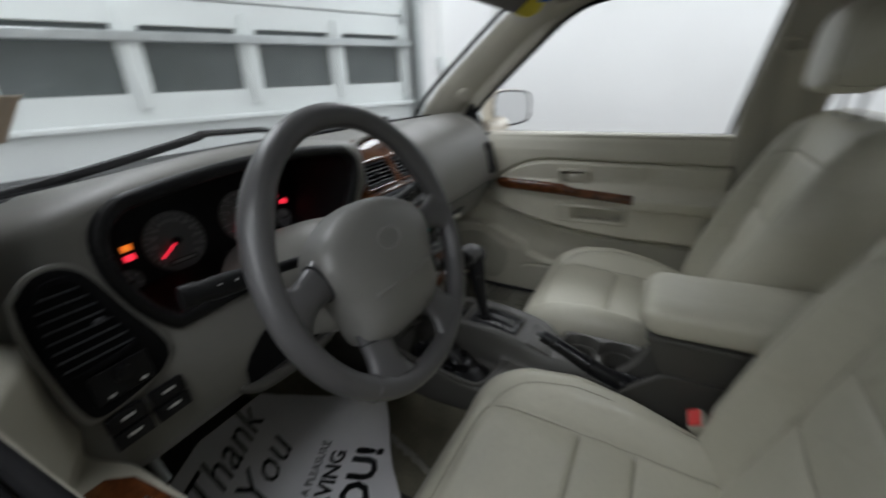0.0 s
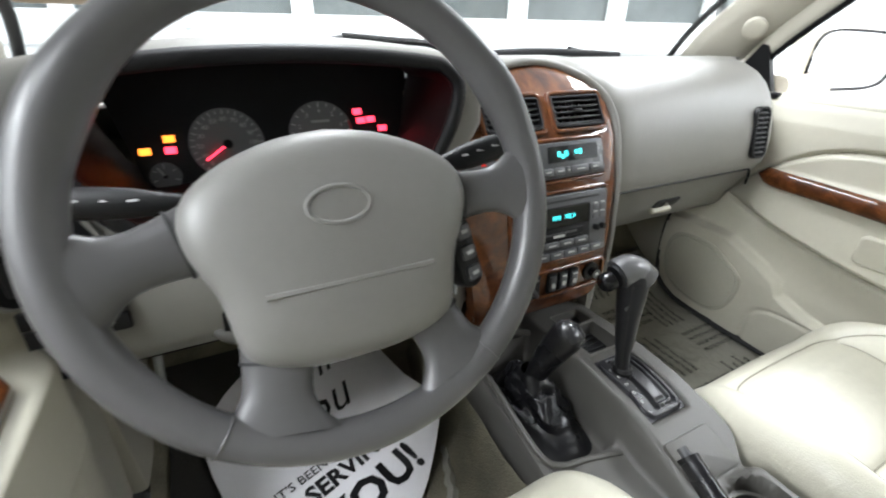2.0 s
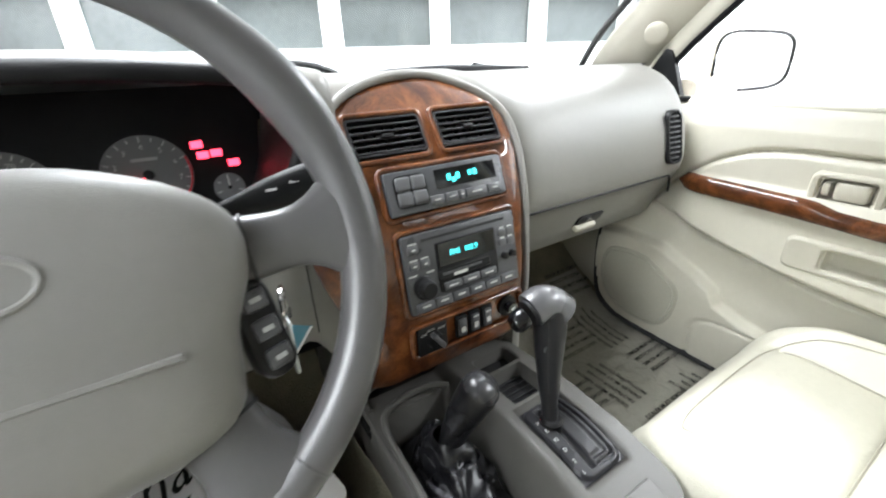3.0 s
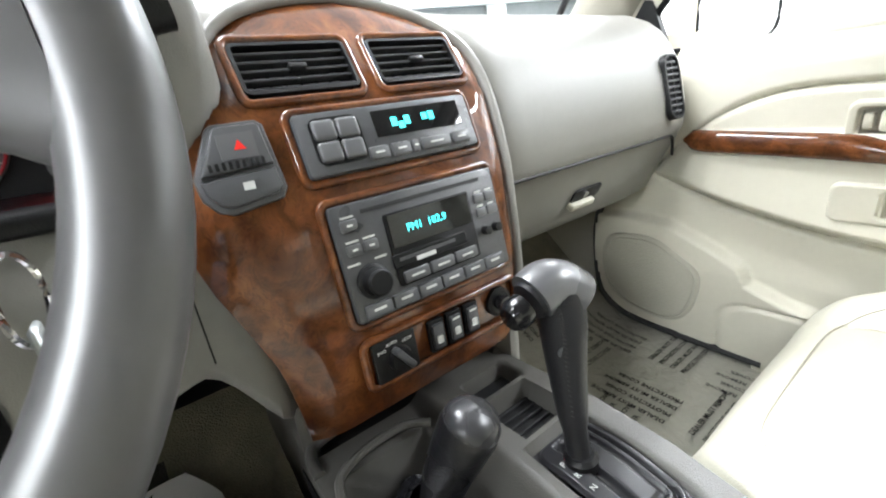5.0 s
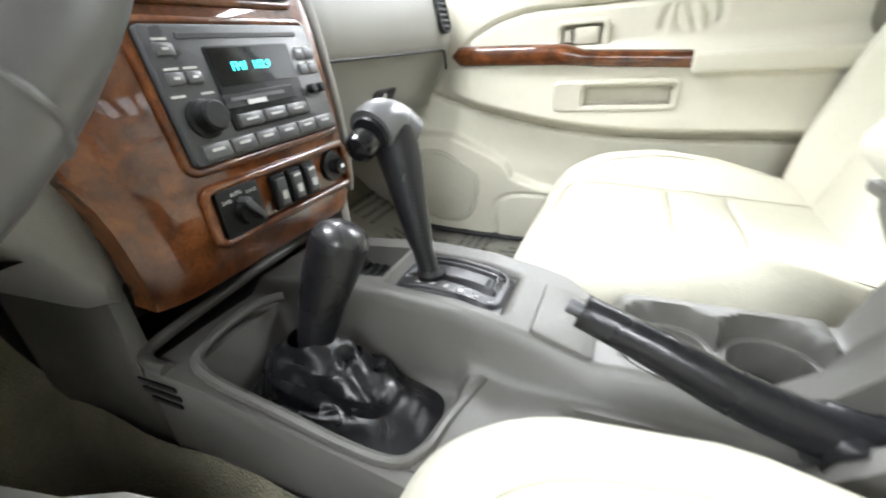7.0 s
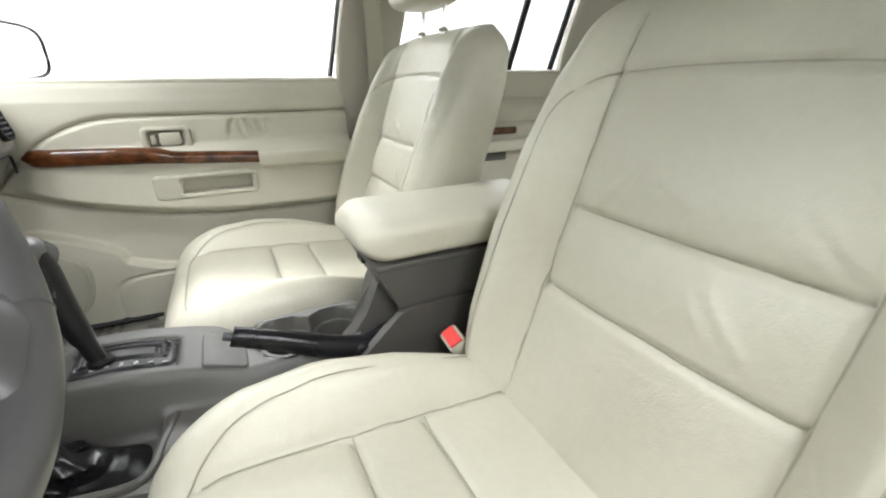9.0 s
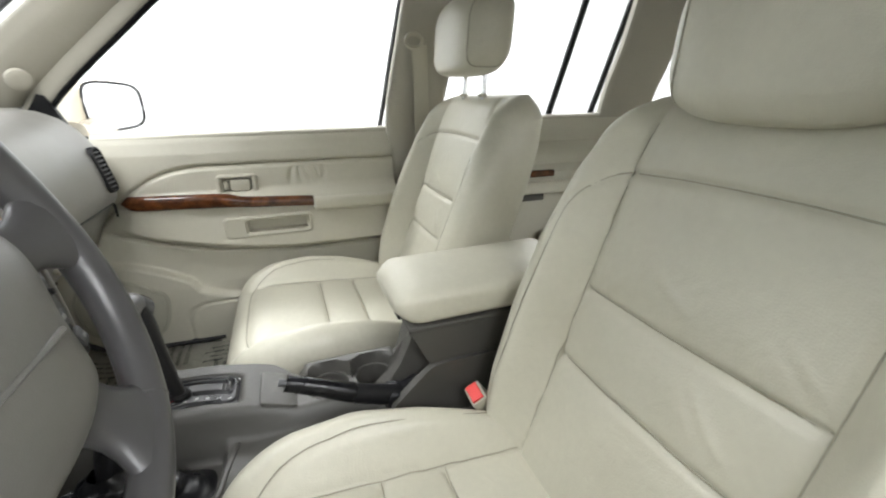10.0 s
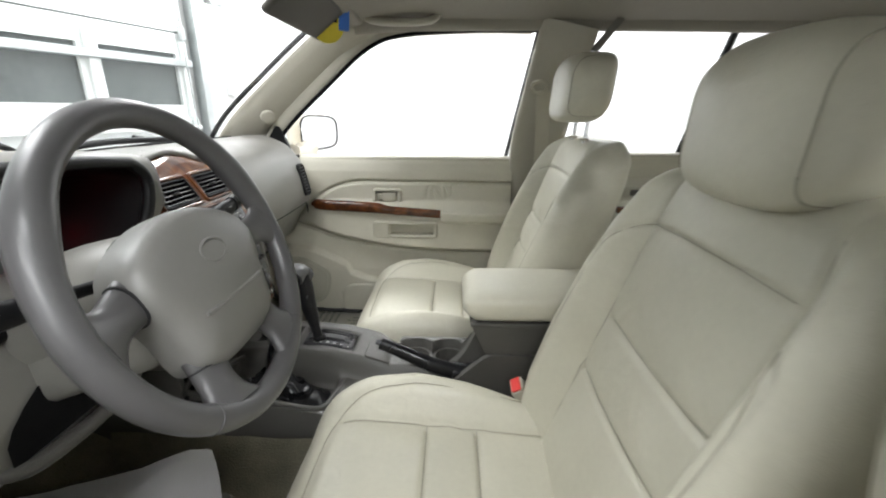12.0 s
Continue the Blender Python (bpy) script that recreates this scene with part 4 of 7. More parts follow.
# glovebox gap and door handle
gl = [(0.155 + 0.0205 * k, dash_point(0.155 + 0.0205 * k, 13)[1] + 0.0005, 0.567) for k in range(21)]
gl += [(0.572, dash_point(0.572, 13)[1], 0.563), (0.577, dash_point(0.577, 13)[1] + 0.001, 0.553), (0.578, dash_point(0.578, 14)[1] - 0.012, 0.530)]
part("glovebox_gap", tube(gl, 0.0028, 6), BLACK, dash, "dark gap over the glovebox door")
gb = thing("glovebox_latch", (0.36, 0.70, 0.49), "taupe glovebox latch with recessed pull", "latch")
lm = facing((0.37, 0.7005, 0.497), (0, -0.87, -0.5))
# no hollow here: a thin black plate gives the finger recess its shadow
part("recess", prism(rounded(0.075, 0.026, 0.008), 0.003, lm @ Matrix.Translation((0.008, 0.006, 0)), 0.001), BLACK, gb, "finger recess, its shadow a flat black plate")
part("handle", prism(rounded(0.062, 0.013, 0.005), 0.012, lm @ Matrix.Translation((0.0, -0.011, 0)), 0.004), VINYL_DARK, gb)
part("lock", lathe([(0.006, 0), (0.006, 0.005), (0, 0.005)], 14, lm @ Matrix.Translation((0.0, 0.008, 0.002))), CHROME, gb)


def vent(name, m, w, h, n, label, vertical=3, frame_mat=BLACK, rot=0):
    """An air vent: frame, dark throat, slats and a thumb tab; z of m looks out of it."""
    v = thing(name, m.translation, label, "air vent", "dashboard air vents")
    t = 0.003
    fr = bmesh.new()
    out, inn = rounded(w, h, 0.006), rounded(w - 2 * t, h - 2 * t, 0.004)
    rows = [[(x, y, 0.0) for x, y in out], [(x, y, 0.002) for x, y in out], [(x, y, 0.002) for x, y in inn], [(x, y, -0.03) for x, y in inn]]
    grid([[m @ Vector(p) for p in r] for r in rows], close_u=True, bm=fr)
    part("frame", fr, frame_mat, v)
    part("throat", box((w - 2 * t, h - 2 * t, 0.002), (0, 0, -0.029), 0, 1, m), RUBBER, v)
    sl = box((w - 2 * t, 0.011, 0.0021), (0, 0, 0), 0.0006, 1)
    me = bpy.data.meshes.new("slat")
    sl.to_mesh(me)
    sl.free()
    me.materials.append(SLAT_GREY)
    for k in range(n):
        y = (k + 0.5) / n * (h - 2 * t) - (h - 2 * t) / 2
        piece("slat", me, m @ pose(0, y, -0.0062, 103, 0, 0), v)
    vb = box((0.0018, h - 2 * t, 0.008), (0, 0, 0))
    me2 = bpy.data.meshes.new("vane")
    vb.to_mesh(me2)
    vb.free()
    me2.materials.append(BLACK)
    for k in range(vertical):
        piece("vane", me2, m @ pose(((k + 1) / (vertical + 1) - 0.5) * (w - 2 * t), 0, -0.019, 0, 0, 0), v)
    part("tab", box((0.016, 0.005, 0.009), (0, 0, -0.001), 0.0015, 2, m), BLACK, v)
    return v




def end_vent():
    """The narrow round-cornered vent near the passenger end of the dashboard."""
    m = facing((0.549, 0.6495, 0.648), (-0.06, -0.97, 0.21))
    v = thing("air_vent", m.translation, "narrow black side air vent in the dashboard end", "air vent", "dashboard air vents")
    line = rounded(0.042, 0.104, 0.017, 6)
    rows = [[m @ Vector((x * k, y * (1 - (1 - k) * 0.4), h)) for x, y in line] for k, h in ((1.06, -0.012), (1.06, 0.003), (1.0, 0.0055), (0.86, 0.0055), (0.84, 0.0012))]
    part("frame", grid(rows, close_u=True), BLACK, v)
    part("throat", prism([(x * 0.9, y * 0.96) for x, y in line], 0.002, m), TRIM_BLACK, v)
    for k in range(9):
        y = -0.040 + 0.010 * k
        part("slat", box((0.036 - 0.010 * (abs(y) > 0.035), 0.0034, 0.0026), (0, y, 0.0034), 0.0008, 1, m), SLAT_GREY, v)
    part("vane", box((0.0022, 0.086, 0.002), (0, 0, 0.0030), 0, 1, m), BLACK, v)


end_vent()

# left pod: vent over mirror switch
pod = thing("switch_pod", (-0.63, 0.62, 0.60), "black switch pod below the side vent", "switch panel")
pm = facing((-0.636, 0.629, 0.668), (0.04, -0.97, 0.14))
POD = [(p.x, p.y) for p in smooth_path([(-0.047, 0.059, 0), (-0.028, 0.076, 0), (-0.005, 0.078, 0), (0.013, 0.062, 0), (0.034, 0.012, 0), (0.054, -0.036, 0), (0.054, -0.056, 0), (0.036, -0.070, 0), (-0.020, -0.080, 0), (-0.038, -0.070, 0), (-0.048, -0.01, 0), (-0.050, 0.03, 0), (-0.047, 0.059, 0)], 4)][:-1]
part("panel", prism(POD, 0.005, pm, 0.003), TRIM_BLACK, pod)
part("surround", tube([pm @ Vector((x * 1.03, y * 1.02, -0.001)) for x, y in POD], 0.0042, 8, True, up=pm.to_3x3() @ Vector((0, 0, 1))), DASH, pod, "taupe raised surround")
part("mirror_switch_plate", box((0.058, 0.034, 0.003), (0.003, -0.052, 0.006), 0.001, 1, pm), BLACK, pod)
part("mirror_switch_knob", lathe([(0.0085, 0), (0.008, 0.009), (0.0, 0.010)], 18, pm @ Matrix.Translation((0.002, -0.046, 0.007))), BLACK, pod)
for dx in (-0.013, 0.020):
    part("marking", box((0.007, 0.003, 0.0005), (dx, -0.064, 0.0078), 0, 1, pm), WHITE_INK, pod)


def pod_vent():
    """The driver side vent: a leaning, round-topped opening with slats cut to its outline."""
    lean = [(p.x, p.y) for p in smooth_path([(-0.038, 0.050, 0), (-0.026, 0.064, 0), (-0.008, 0.066, 0), (0.004, 0.052, 0), (0.014, 0.020, 0), (0.025, -0.012, 0), (0.020, -0.022, 0), (-0.032, -0.027, 0), (-0.040, -0.016, 0), (-0.041, 0.015, 0), (-0.038, 0.050, 0)], 4)][:-1]
    v = thing("air_vent", pm.translation, "black round-topped driver side air vent with horizontal slats", "air vent", "dashboard air vents")
    rows = [[pm @ Vector((x * k - 0.006 * (1 - k), y * k + 0.02 * (1 - k), h)) for x, y in lean] for k, h in ((1.10, 0.005), (1.09, 0.009), (1.0, 0.009), (0.98, 0.0056))]
    part("frame", grid(rows, close_u=True), TRIM_BLACK, v)
    part("throat", prism([(x * 0.99, y * 0.99) for x, y in lean], 0.0006, pm @ Matrix.Translation((0, 0, 0.0052))), TRIM_BLACK, v)
    for k in range(8):
        y = 0.056 - 0.0106 * k
        xs_ = []
        for (xa, ya), (xb, yb) in zip(lean, lean[1:] + lean[:1]):
            if (ya - y) * (yb - y) <= 0 and ya != yb:
                xs_.append(lerp(xa, xb, (y - ya) / (yb - ya)))
        lo_, hi_ = min(xs_), max(xs_)
        part("slat", box((hi_ - lo_, 0.0019, 0.0024), ((lo_ + hi_) / 2, y, 0.0072), 0.0006, 1, pm), SLAT_GREY, v)
    part("tab", box((0.010, 0.006, 0.004), (0.004, 0.016, 0.009), 0.001, 1, pm), DARK_GREY, v)


pod_vent()
sw = thing("button_bank", (-0.62, 0.615, 0.55), "four small black dashboard buttons with white print", "button bank")
sm = facing((-0.622, 0.613, 0.563), (0.03, -0.98, 0.12))
for i in range(2):
    for j in range(2):
        b = part("button", box((0.040, 0.019, 0.008), (-0.022 + 0.045 * i, 0.0105 - 0.021 * j, 0.002), 0.002, 2, sm), BLACK, sw)
        part("marking", box((0.014, 0.003, 0.0006), (-0.022 + 0.045 * i, 0.0125 - 0.021 * j, 0.0063), 0, 1, sm), WHITE_INK, b)

# ---- instruments ----
cl = thing("instrument_cluster", (-0.385, 0.79, 0.64), "black instrument cluster with lit red and amber warning lamps", "instrument cluster")
cm = facing((-0.385, 0.79, 0.705), (0, -0.97, 0.24))
part("backing", prism([(-0.20, 0.08), (0.20, 0.08), (0.165, -0.085), (-0.165, -0.085)], 0.006, cm), BLACK, cl)


def gauge(name, x, z, r, label, marks, a0, a1, at, count=1):
    m = cm @ Matrix.Translation((x, z, 0.007))
    g = part(name, lathe([(r, 0), (r, 0.002), (0, 0.002)], 40, m), GAUGE_FACE, cl, label)
    bm = bmesh.new()
    for k in range(marks):
        a = radians(lerp(a0, a1, k / (marks - 1)))
        l = 0.006 if k % 2 == 0 else 0.004
        box((l, 0.0013, 0.0006), (0, 0, 0), 0, 1, m @ pose(math.cos(a) * (r - 0.005), math.sin(a) * (r - 0.005), 0.0027, 0, 0, math.degrees(a)), bm)
    part("scale", bm, WHITE_INK, g)
    for k in range(0, marks if r > 0.02 else 0, 2):
        a = radians(lerp(a0, a1, k / (marks - 1)))
        text = str(k // 2 * count)
        lettering("number", text, 0.0085, m @ pose(math.cos(a) * (r - 0.0135), math.sin(a) * (r - 0.0135) - 0.003, 0.0027), WHITE_INK, g, align="CENTER")
    a = radians(at)
    part("needle", box((r * 0.8, 0.0022, 0.001), (r * 0.35, 0, 0.006), 0, 1, m @ pose(0, 0, 0, 0, 0, at)), RED_GLOW if r > 0.02 else WHITE_INK, g)
    part("needle_cap", lathe([(r * 0.14, 0.003), (r * 0.12, 0.008), (0, 0.008)], 16, m), BLACK, g)


gauge("speedometer", GA[0], GA[1], 0.046, "round dark grey speedometer", 25, 225, -45, 213, 10)
gauge("tachometer", GB[0], GB[1], 0.0455, "round dark grey tachometer", 17, 225, -45, 215)
part("odometer", box((0.040, 0.008, 0.001), (GA[0], GA[1] - 0.030, 0.0095), 0, 1, cm), SLAT_GREY, cl, "dark odometer window")
part("odometer_figures", box((0.034, 0.004, 0.001), (GA[0], GA[1] - 0.030, 0.0102), 0, 1, cm), GAUGE_PRINT, cl, "pale odometer figures, too small to read")
part("dial_print", box((0.026, 0.0035, 0.0006), (GB[0], GB[1] + 0.018, 0.0096), 0, 1, cm), GAUGE_PRINT, cl, "pale printed bar")
part("red_zone", tube([cm @ Vector((GB[0] + 0.0435 * math.cos(q), GB[1] + 0.0435 * math.sin(q), 0.0095)) for q in [radians(22 - 7 * k) for k in range(10)]], 0.0012, 6), RED_PRINT, cl, "red zone of the tachometer")
gauge("fuel_gauge", GC[0], GC[1], 0.018, "small fuel gauge", 5, 200, -20, 120)
gauge("temperature_gauge", GD[0], GD[1], 0.018, "small temperature gauge", 5, 200, -20, 90)
for x, z, mt, lb in WARN:
    part("warning_lamp", box((0.013, 0.0085, 0.002), (x, z, 0.008), 0.0008, 1, cm), mt, cl, lb)

# ---- centre stack ----
def stack_y(z):
    return table([(.40, .594), (.459, .594), (.50, .599), (.605, .620), (.677, .647), (.736, .686), (.77, .715), (.81, .76)], z)


def stack_m(x, z, lift=0.0):
    """A pose on the face of the stack, z looking out."""
    e = 0.01
    dy = (stack_y(z + e) - stack_y(z - e)) / (2 * e)
    n = Vector((0, -1, dy)).normalized()
    return facing(Vector((x, stack_y(z), z)) + n * lift, n)


LEFT_EDGE = [(.40, -.153), (.426, -.155), (.484, -.162), (.525, -.176), (.563, -.190), (.60, -.199), (.64, -.189), (.671, -.171), (.72, -.144), (.75, -.128), (.765, -.108), (.775, -.075), (.783, -.03)]
RIGHT_EDGE = [(.40, .098), (.43, .106), (.50, .115), (.60, .126), (.68, .134), (.72, .136), (.738, .126), (.753, .106), (.766, .080), (.777, .046), (.783, .014)]
stack = thing("center_stack_fascia", (0, 0.62, 0.42), "glossy burl walnut centre stack fascia", "dashboard fascia")
zr = [.402, .41, .42, .434, .446, .459, .475, .49, .505, .53, .56, .59, .612, .627, .64, .66, .678, .6945, .71, .725, .7405, .748, .756, .763, .770, .776, .781, .783]
fixed = [-.119, -.071, -.0215, .0055, .0545, .1005]
rows = []
for z in zr:
    l, r_ = table(LEFT_EDGE, z), table(RIGHT_EDGE, z)
    squeeze = min(1.0, (r_ - l) / 0.26)
    xs = [lerp(l, max(l * 0.82, -0.119), k / 5) for k in range(5)] + [f * squeeze for f in fixed] + [lerp(min(r_ * 0.8, 0.0975), r_, (k + 1) / 4) for k in range(4)]
    xs = sorted(xs)
    row = []
    for x in xs:
        y = stack_y(z)
        el, er = (x - l), (r_ - x)
        y += 0.012 * max(0, 1 - el / 0.035) ** 2 * (1 if z < 0.76 else 0.3) + 0.012 * max(0, 1 - er / 0.022) ** 2
        y += 0.006 * max(0, 1 - (z - 0.402) / 0.02) ** 2
        row.append((x, y, z))
    rows.append(row)
n_c = len(rows[0])
ring = rows[0] + [r[-1] for r in rows[1:]] + list(reversed(rows[-1][:-1])) + [r[0] for r in reversed(rows[1:-1])]
vr = (zr.index(.6945), zr.index(.7405))
bm = grid(rows, skip=lambda i, j: vr[0] <= i < vr[1] and 5 <= j < 10 and j != 7)
grid([ring, [(x * 0.99, y + 0.03, z) for x, y, z in ring]], close_u=True, bm=bm)
bmesh.ops.remove_doubles(bm, verts=bm.verts, dist=0.0002)
part("fascia", bm, WOOD, stack, "", 50)
rim = [Vector(r[0]) for r in rows if r[0][2] >= 0.70] + [Vector(p) for p in rows[-1][1:-1]] + [Vector(r[-1]) for r in reversed(rows[2:])]
run = [0.0]
for a, b in zip(rim, rim[1:]):
    run.append(run[-1] + (b - a).length)
lip = []
for k in range(46):
    d = run[-1] * k / 45
    i = max(q for q in range(len(run) - 1) if run[q] <= d)
    p = rim[i].lerp(rim[i + 1], (d - run[i]) / max(1e-6, run[i + 1] - run[i]))
    out = Vector((p.x, 0, max(p.z - 0.66, 0.0))).normalized()
    lip.append(p + out * 0.004 + Vector((0, -0.004, 0)))
for _ in range(3):
    lip = [lip[0]] + [(a + b * 2 + c) / 4 for a, b, c in zip(lip, lip[1:], lip[2:])] + [lip[-1]]
part("hood_lip", tube(lip, [table([(0, 0.004), (6, 0.0065), (24, 0.0065), (45, 0.0042)], k) for k in range(46)], 10, up=(0, -1, 0)), DASH, dash, "taupe lip round the fascia")

for x0, w0 in ((-0.0705, 0.103), (0.0535, 0.100)):
    vent("air_vent", stack_m(x0, 0.717, 0.003), w0, 0.050, 5, "black centre air vent with horizontal slats", 6)
# climate unit
cu = thing("climate_control", (0, stack_y(.652), .62), "charcoal climate control unit with cyan display", "climate control")
m = stack_m(-0.006, 0.652, 0.0005)
part("gap", prism(rounded(0.186, 0.058, 0.004), 0.0025, m), RUBBER, cu)
part("faceplate", prism(rounded(0.182, 0.054, 0.004), 0.008, m, 0.002), DARK_GREY, cu)
part("display", box((0.098, 0.024, 0.001), (0.028, 0.009, 0.0085), 0, 1, m), GLOSS_BLACK, cu, "glossy black display window")
for k, (dx, dy) in enumerate(((0.0, 0.009), (0.007, 0.005), (0.014, 0.009), (0.034, 0.010), (0.042, 0.010))):
    part("display_digit", box((0.006, 0.006 if k % 2 else 0.008, 0.0004), (dx, dy, 0.0093), 0, 1, m), CYAN_GLOW, cu, "cyan lit display segment")
part("key_well", prism(rounded(0.046, 0.041, 0.008), 0.0006, m @ Matrix.Translation((-0.0575, 0.001, 0.008))), BLACK, cu)
for k in range(2):
    for q in range(2):
        part("key", box((0.0205, 0.0178, 0.006), (-0.0682 + 0.0214 * k, -0.0082 + 0.0186 * q, 0.0095), 0.0035, 3, m), CHARCOAL_KEY, cu)
for dx, wd in ((-0.025, 0.02), (-0.002, 0.02), (0.014, 0.008), (0.038, 0.034), (0.069, 0.022)):
    part("button", box((wd, 0.012, 0.006), (dx, -0.0165, 0.009), 0.0025, 2, m), CHARCOAL_KEY, cu)
    part("marking", box((wd * 0.45, 0.0016, 0.0004), (dx, -0.0165, 0.0121), 0, 1, m), WHITE_INK, cu)
# stereo
st = thing("car_stereo", (0, stack_y(.552), .50), "charcoal car stereo with cassette slot and cyan display", "car stereo")
m = stack_m(-0.003, 0.5525, 0.0005)
part("gap", prism(rounded(0.186, 0.108, 0.004), 0.0025, m), RUBBER, st)
part("faceplate", prism(rounded(0.182, 0.104, 0.004), 0.009, m, 0.002), DARK_GREY, st)
part("disc_slot", box((0.135, 0.0035, 0.001), (0.004, 0.043, 0.0093), 0, 1, m), RUBBER, st)
part("display_frame", prism(rounded(0.098, 0.068, 0.003), 0.011, m @ Matrix.Translation((0.004, 0.001, 0)), 0.001), BLACK, st)
part("display", box((0.092, 0.030, 0.001), (0.004, 0.018, 0.0113), 0, 1, m), GLOSS_BLACK, st, "glossy black display window")
lettering("display_text", "FM1  102.9", 0.010, m @ Matrix.Translation((-0.025, 0.0145, 0.0122)), CYAN_GLOW, st)
part("cassette_door", box((0.086, 0.013, 0.002), (-0.004, -0.009, 0.011), 0.001, 1, m), BLACK, st)
part("cassette_slot", box((0.064, 0.003, 0.0006), (-0.008, -0.008, 0.0125), 0, 1, m), DARK_GREY, st)
part("label_bar", box((0.022, 0.004, 0.0004), (-0.012, -0.012, 0.0127), 0, 1, m), WHITE_INK, st)
for k in range(3):
    part("button", box((0.028, 0.011, 0.006), (-0.026 + 0.030 * k, -0.0255, 0.011), 0.002, 2, m), CHARCOAL_KEY, st)
    part("legend", box((0.014, 0.0018, 0.0004), (-0.026 + 0.030 * k, -0.0255, 0.0142), 0, 1, m), WHITE_INK, st)
for k in range(6):
    b = part("preset_button", box((0.0265, 0.0125, 0.006), (-0.0705 + 0.0278 * k, -0.0435, 0.0095), 0.002, 2, m), CHARCOAL_KEY, st)
    part("marking", box((0.012, 0.0022, 0.0004), (-0.0705 + 0.0278 * k, -0.0425, 0.0127), 0, 1, m), WHITE_INK, b)
for dx_ in (-0.082, -0.056):
    part("legend", box((0.012, 0.0018, 0.0004), (dx_, 0.0005, 0.0092), 0, 1, m), WHITE_INK, st)
part("volume_knob", lathe([(0.0155, 0), (0.0155, 0.004), (0.0125, 0.006), (0.0118, 0.017), (0.010, 0.0185), (0, 0.0185)], 32, m @ Matrix.Translation((-0.069, -0.018, 0.008))), BLACK, st, "round black volume knob")
for dx, dy, w0 in ((-0.077, 0.034, 0.016), (-0.078, 0.013, 0.014), (-0.062, 0.013, 0.014)):
    b = part("button", box((w0, 0.010, 0.005), (dx, dy, 0.009), 0.002, 2, m), CHARCOAL_KEY, st)
    part("legend", box((0.012, 0.0016, 0.0004), (dx, dy + 0.0072, 0.0092), 0, 1, m), WHITE_INK, st)
    part("marking", box((0.005, 0.0018, 0.0004), (dx, dy, 0.0118), 0, 1, m), WHITE_INK, b)
for i in range(2):
    for j in range(3):
        if j < 2:
            b = part("button", box((0.0135, 0.010, 0.005), (0.066 + 0.0145 * i, 0.024 - 0.0145 * j, 0.009), 0.002, 2, m), CHARCOAL_KEY, st)
            part("marking", box((0.008, 0.0018, 0.0004), (0.066 + 0.0145 * i, 0.0305 - 0.0145 * j, 0.0097), 0, 1, m), WHITE_INK, b)
        else:
            part("small_knob", lathe([(0.005, 0), (0.0045, 0.007), (0, 0.0075)], 16, m @ Matrix.Translation((0.066 + 0.0145 * i, -0.010, 0.009))), BLACK, st)
for bx, bz, bw, bh in ((-0.006, 0.652, 0.190, 0.062), (-0.003, 0.5525, 0.190, 0.112), (-0.0705, 0.717, 0.108, 0.062), (0.0535, 0.717, 0.105, 0.062), (-0.001, 0.459, 0.190, 0.047)):
    mb = stack_m(bx, bz, 0.001)
    part("bezel_bead", tube([mb @ Vector((x, y, 0)) for x, y in rounded(bw, bh, 0.008, 5)], 0.0040, 10, True, up=mb.to_3x3() @ Vector((0, 0, 1))), WOOD, stack)
# hazard switch
hz = thing("hazard_switch", (-0.143, 0.63, 0.64), "grey hazard warning switch with red triangle", "switch")
m = facing((-0.147, stack_y(0.647) + 0.001, 0.647), (-0.08, -0.95, 0.3))
part("bezel", prism([(-0.014, 0.031), (-0.009, 0.034), (0.022, 0.034), (0.027, 0.030), (0.032, -0.021), (0.027, -0.029), (-0.012, -0.035), (-0.021, -0.031), (-0.029, -0.020), (-0.031, -0.004)], 0.006, m, 0.003), DARK_GREY, hz, "grey beaded bezel")
part("hazard_button", prism([(-0.011, 0.028), (-0.007, 0.030), (0.020, 0.030), (0.023, 0.027), (0.026, -0.002), (-0.026, -0.005)], 0.012, m, 0.003), DARK_GREY, hz)
part("defog_button", prism([(-0.027, -0.008), (0.026, -0.005), (0.028, -0.020), (0.024, -0.025), (-0.010, -0.030), (-0.018, -0.027), (-0.025, -0.018)], 0.011, m, 0.003), DARK_GREY, hz)
part("triangle_plate", box((0.026, 0.019, 0.001), (0.004, 0.014, 0.0122), 0, 1, m), CHARCOAL_KEY, hz)
for k in range(9):
    part("grip_rib", box((0.0026, 0.006, 0.0012), (-0.018 + 0.0046 * k, 0.0005, 0.0122), 0.0004, 1, m), BLACK, hz)
part("red_triangle", prism([(0.001, 0.011), (0.0095, 0.011), (0.00525, 0.0185)], 0.0008, m @ Matrix.Translation((0, 0, 0.0125))), RED, hz)
part("marking", box((0.008, 0.006, 0.0005), (0.004, -0.016, 0.0112), 0, 1, m), WHITE_INK, hz)
# lower switches
m = stack_m(-0.066, 0.459, 0.0005)
ro = thing("drive_mode_switch", m.translation, "black rotary drive mode switch with white lettering", "rotary switch")
part("plate", prism(rounded(0.046, 0.042, 0.003), 0.004, m, 0.001), BLACK, ro)
part("knob", lathe([(0.0125, 0), (0.011, 0.006), (0, 0.007)], 24, m @ Matrix.Translation((0.003, -0.003, 0.004))), BLACK, ro)
part("pointer", box((0.007, 0.026, 0.013), (0.003, -0.003, 0.010), 0.002, 2, m @ pose(0, 0, 0, 0, 0, 35)), DARK_GREY, ro)
for tx, dx, dy in (("2WD", -0.019, 0.009), ("AUTO", -0.009, 0.0135), ("LOCK", 0.008, 0.0115)):
    lettering("marking", tx, 0.0042, m @ Matrix.Translation((dx, dy, 0.0044)), WHITE_INK, ro)
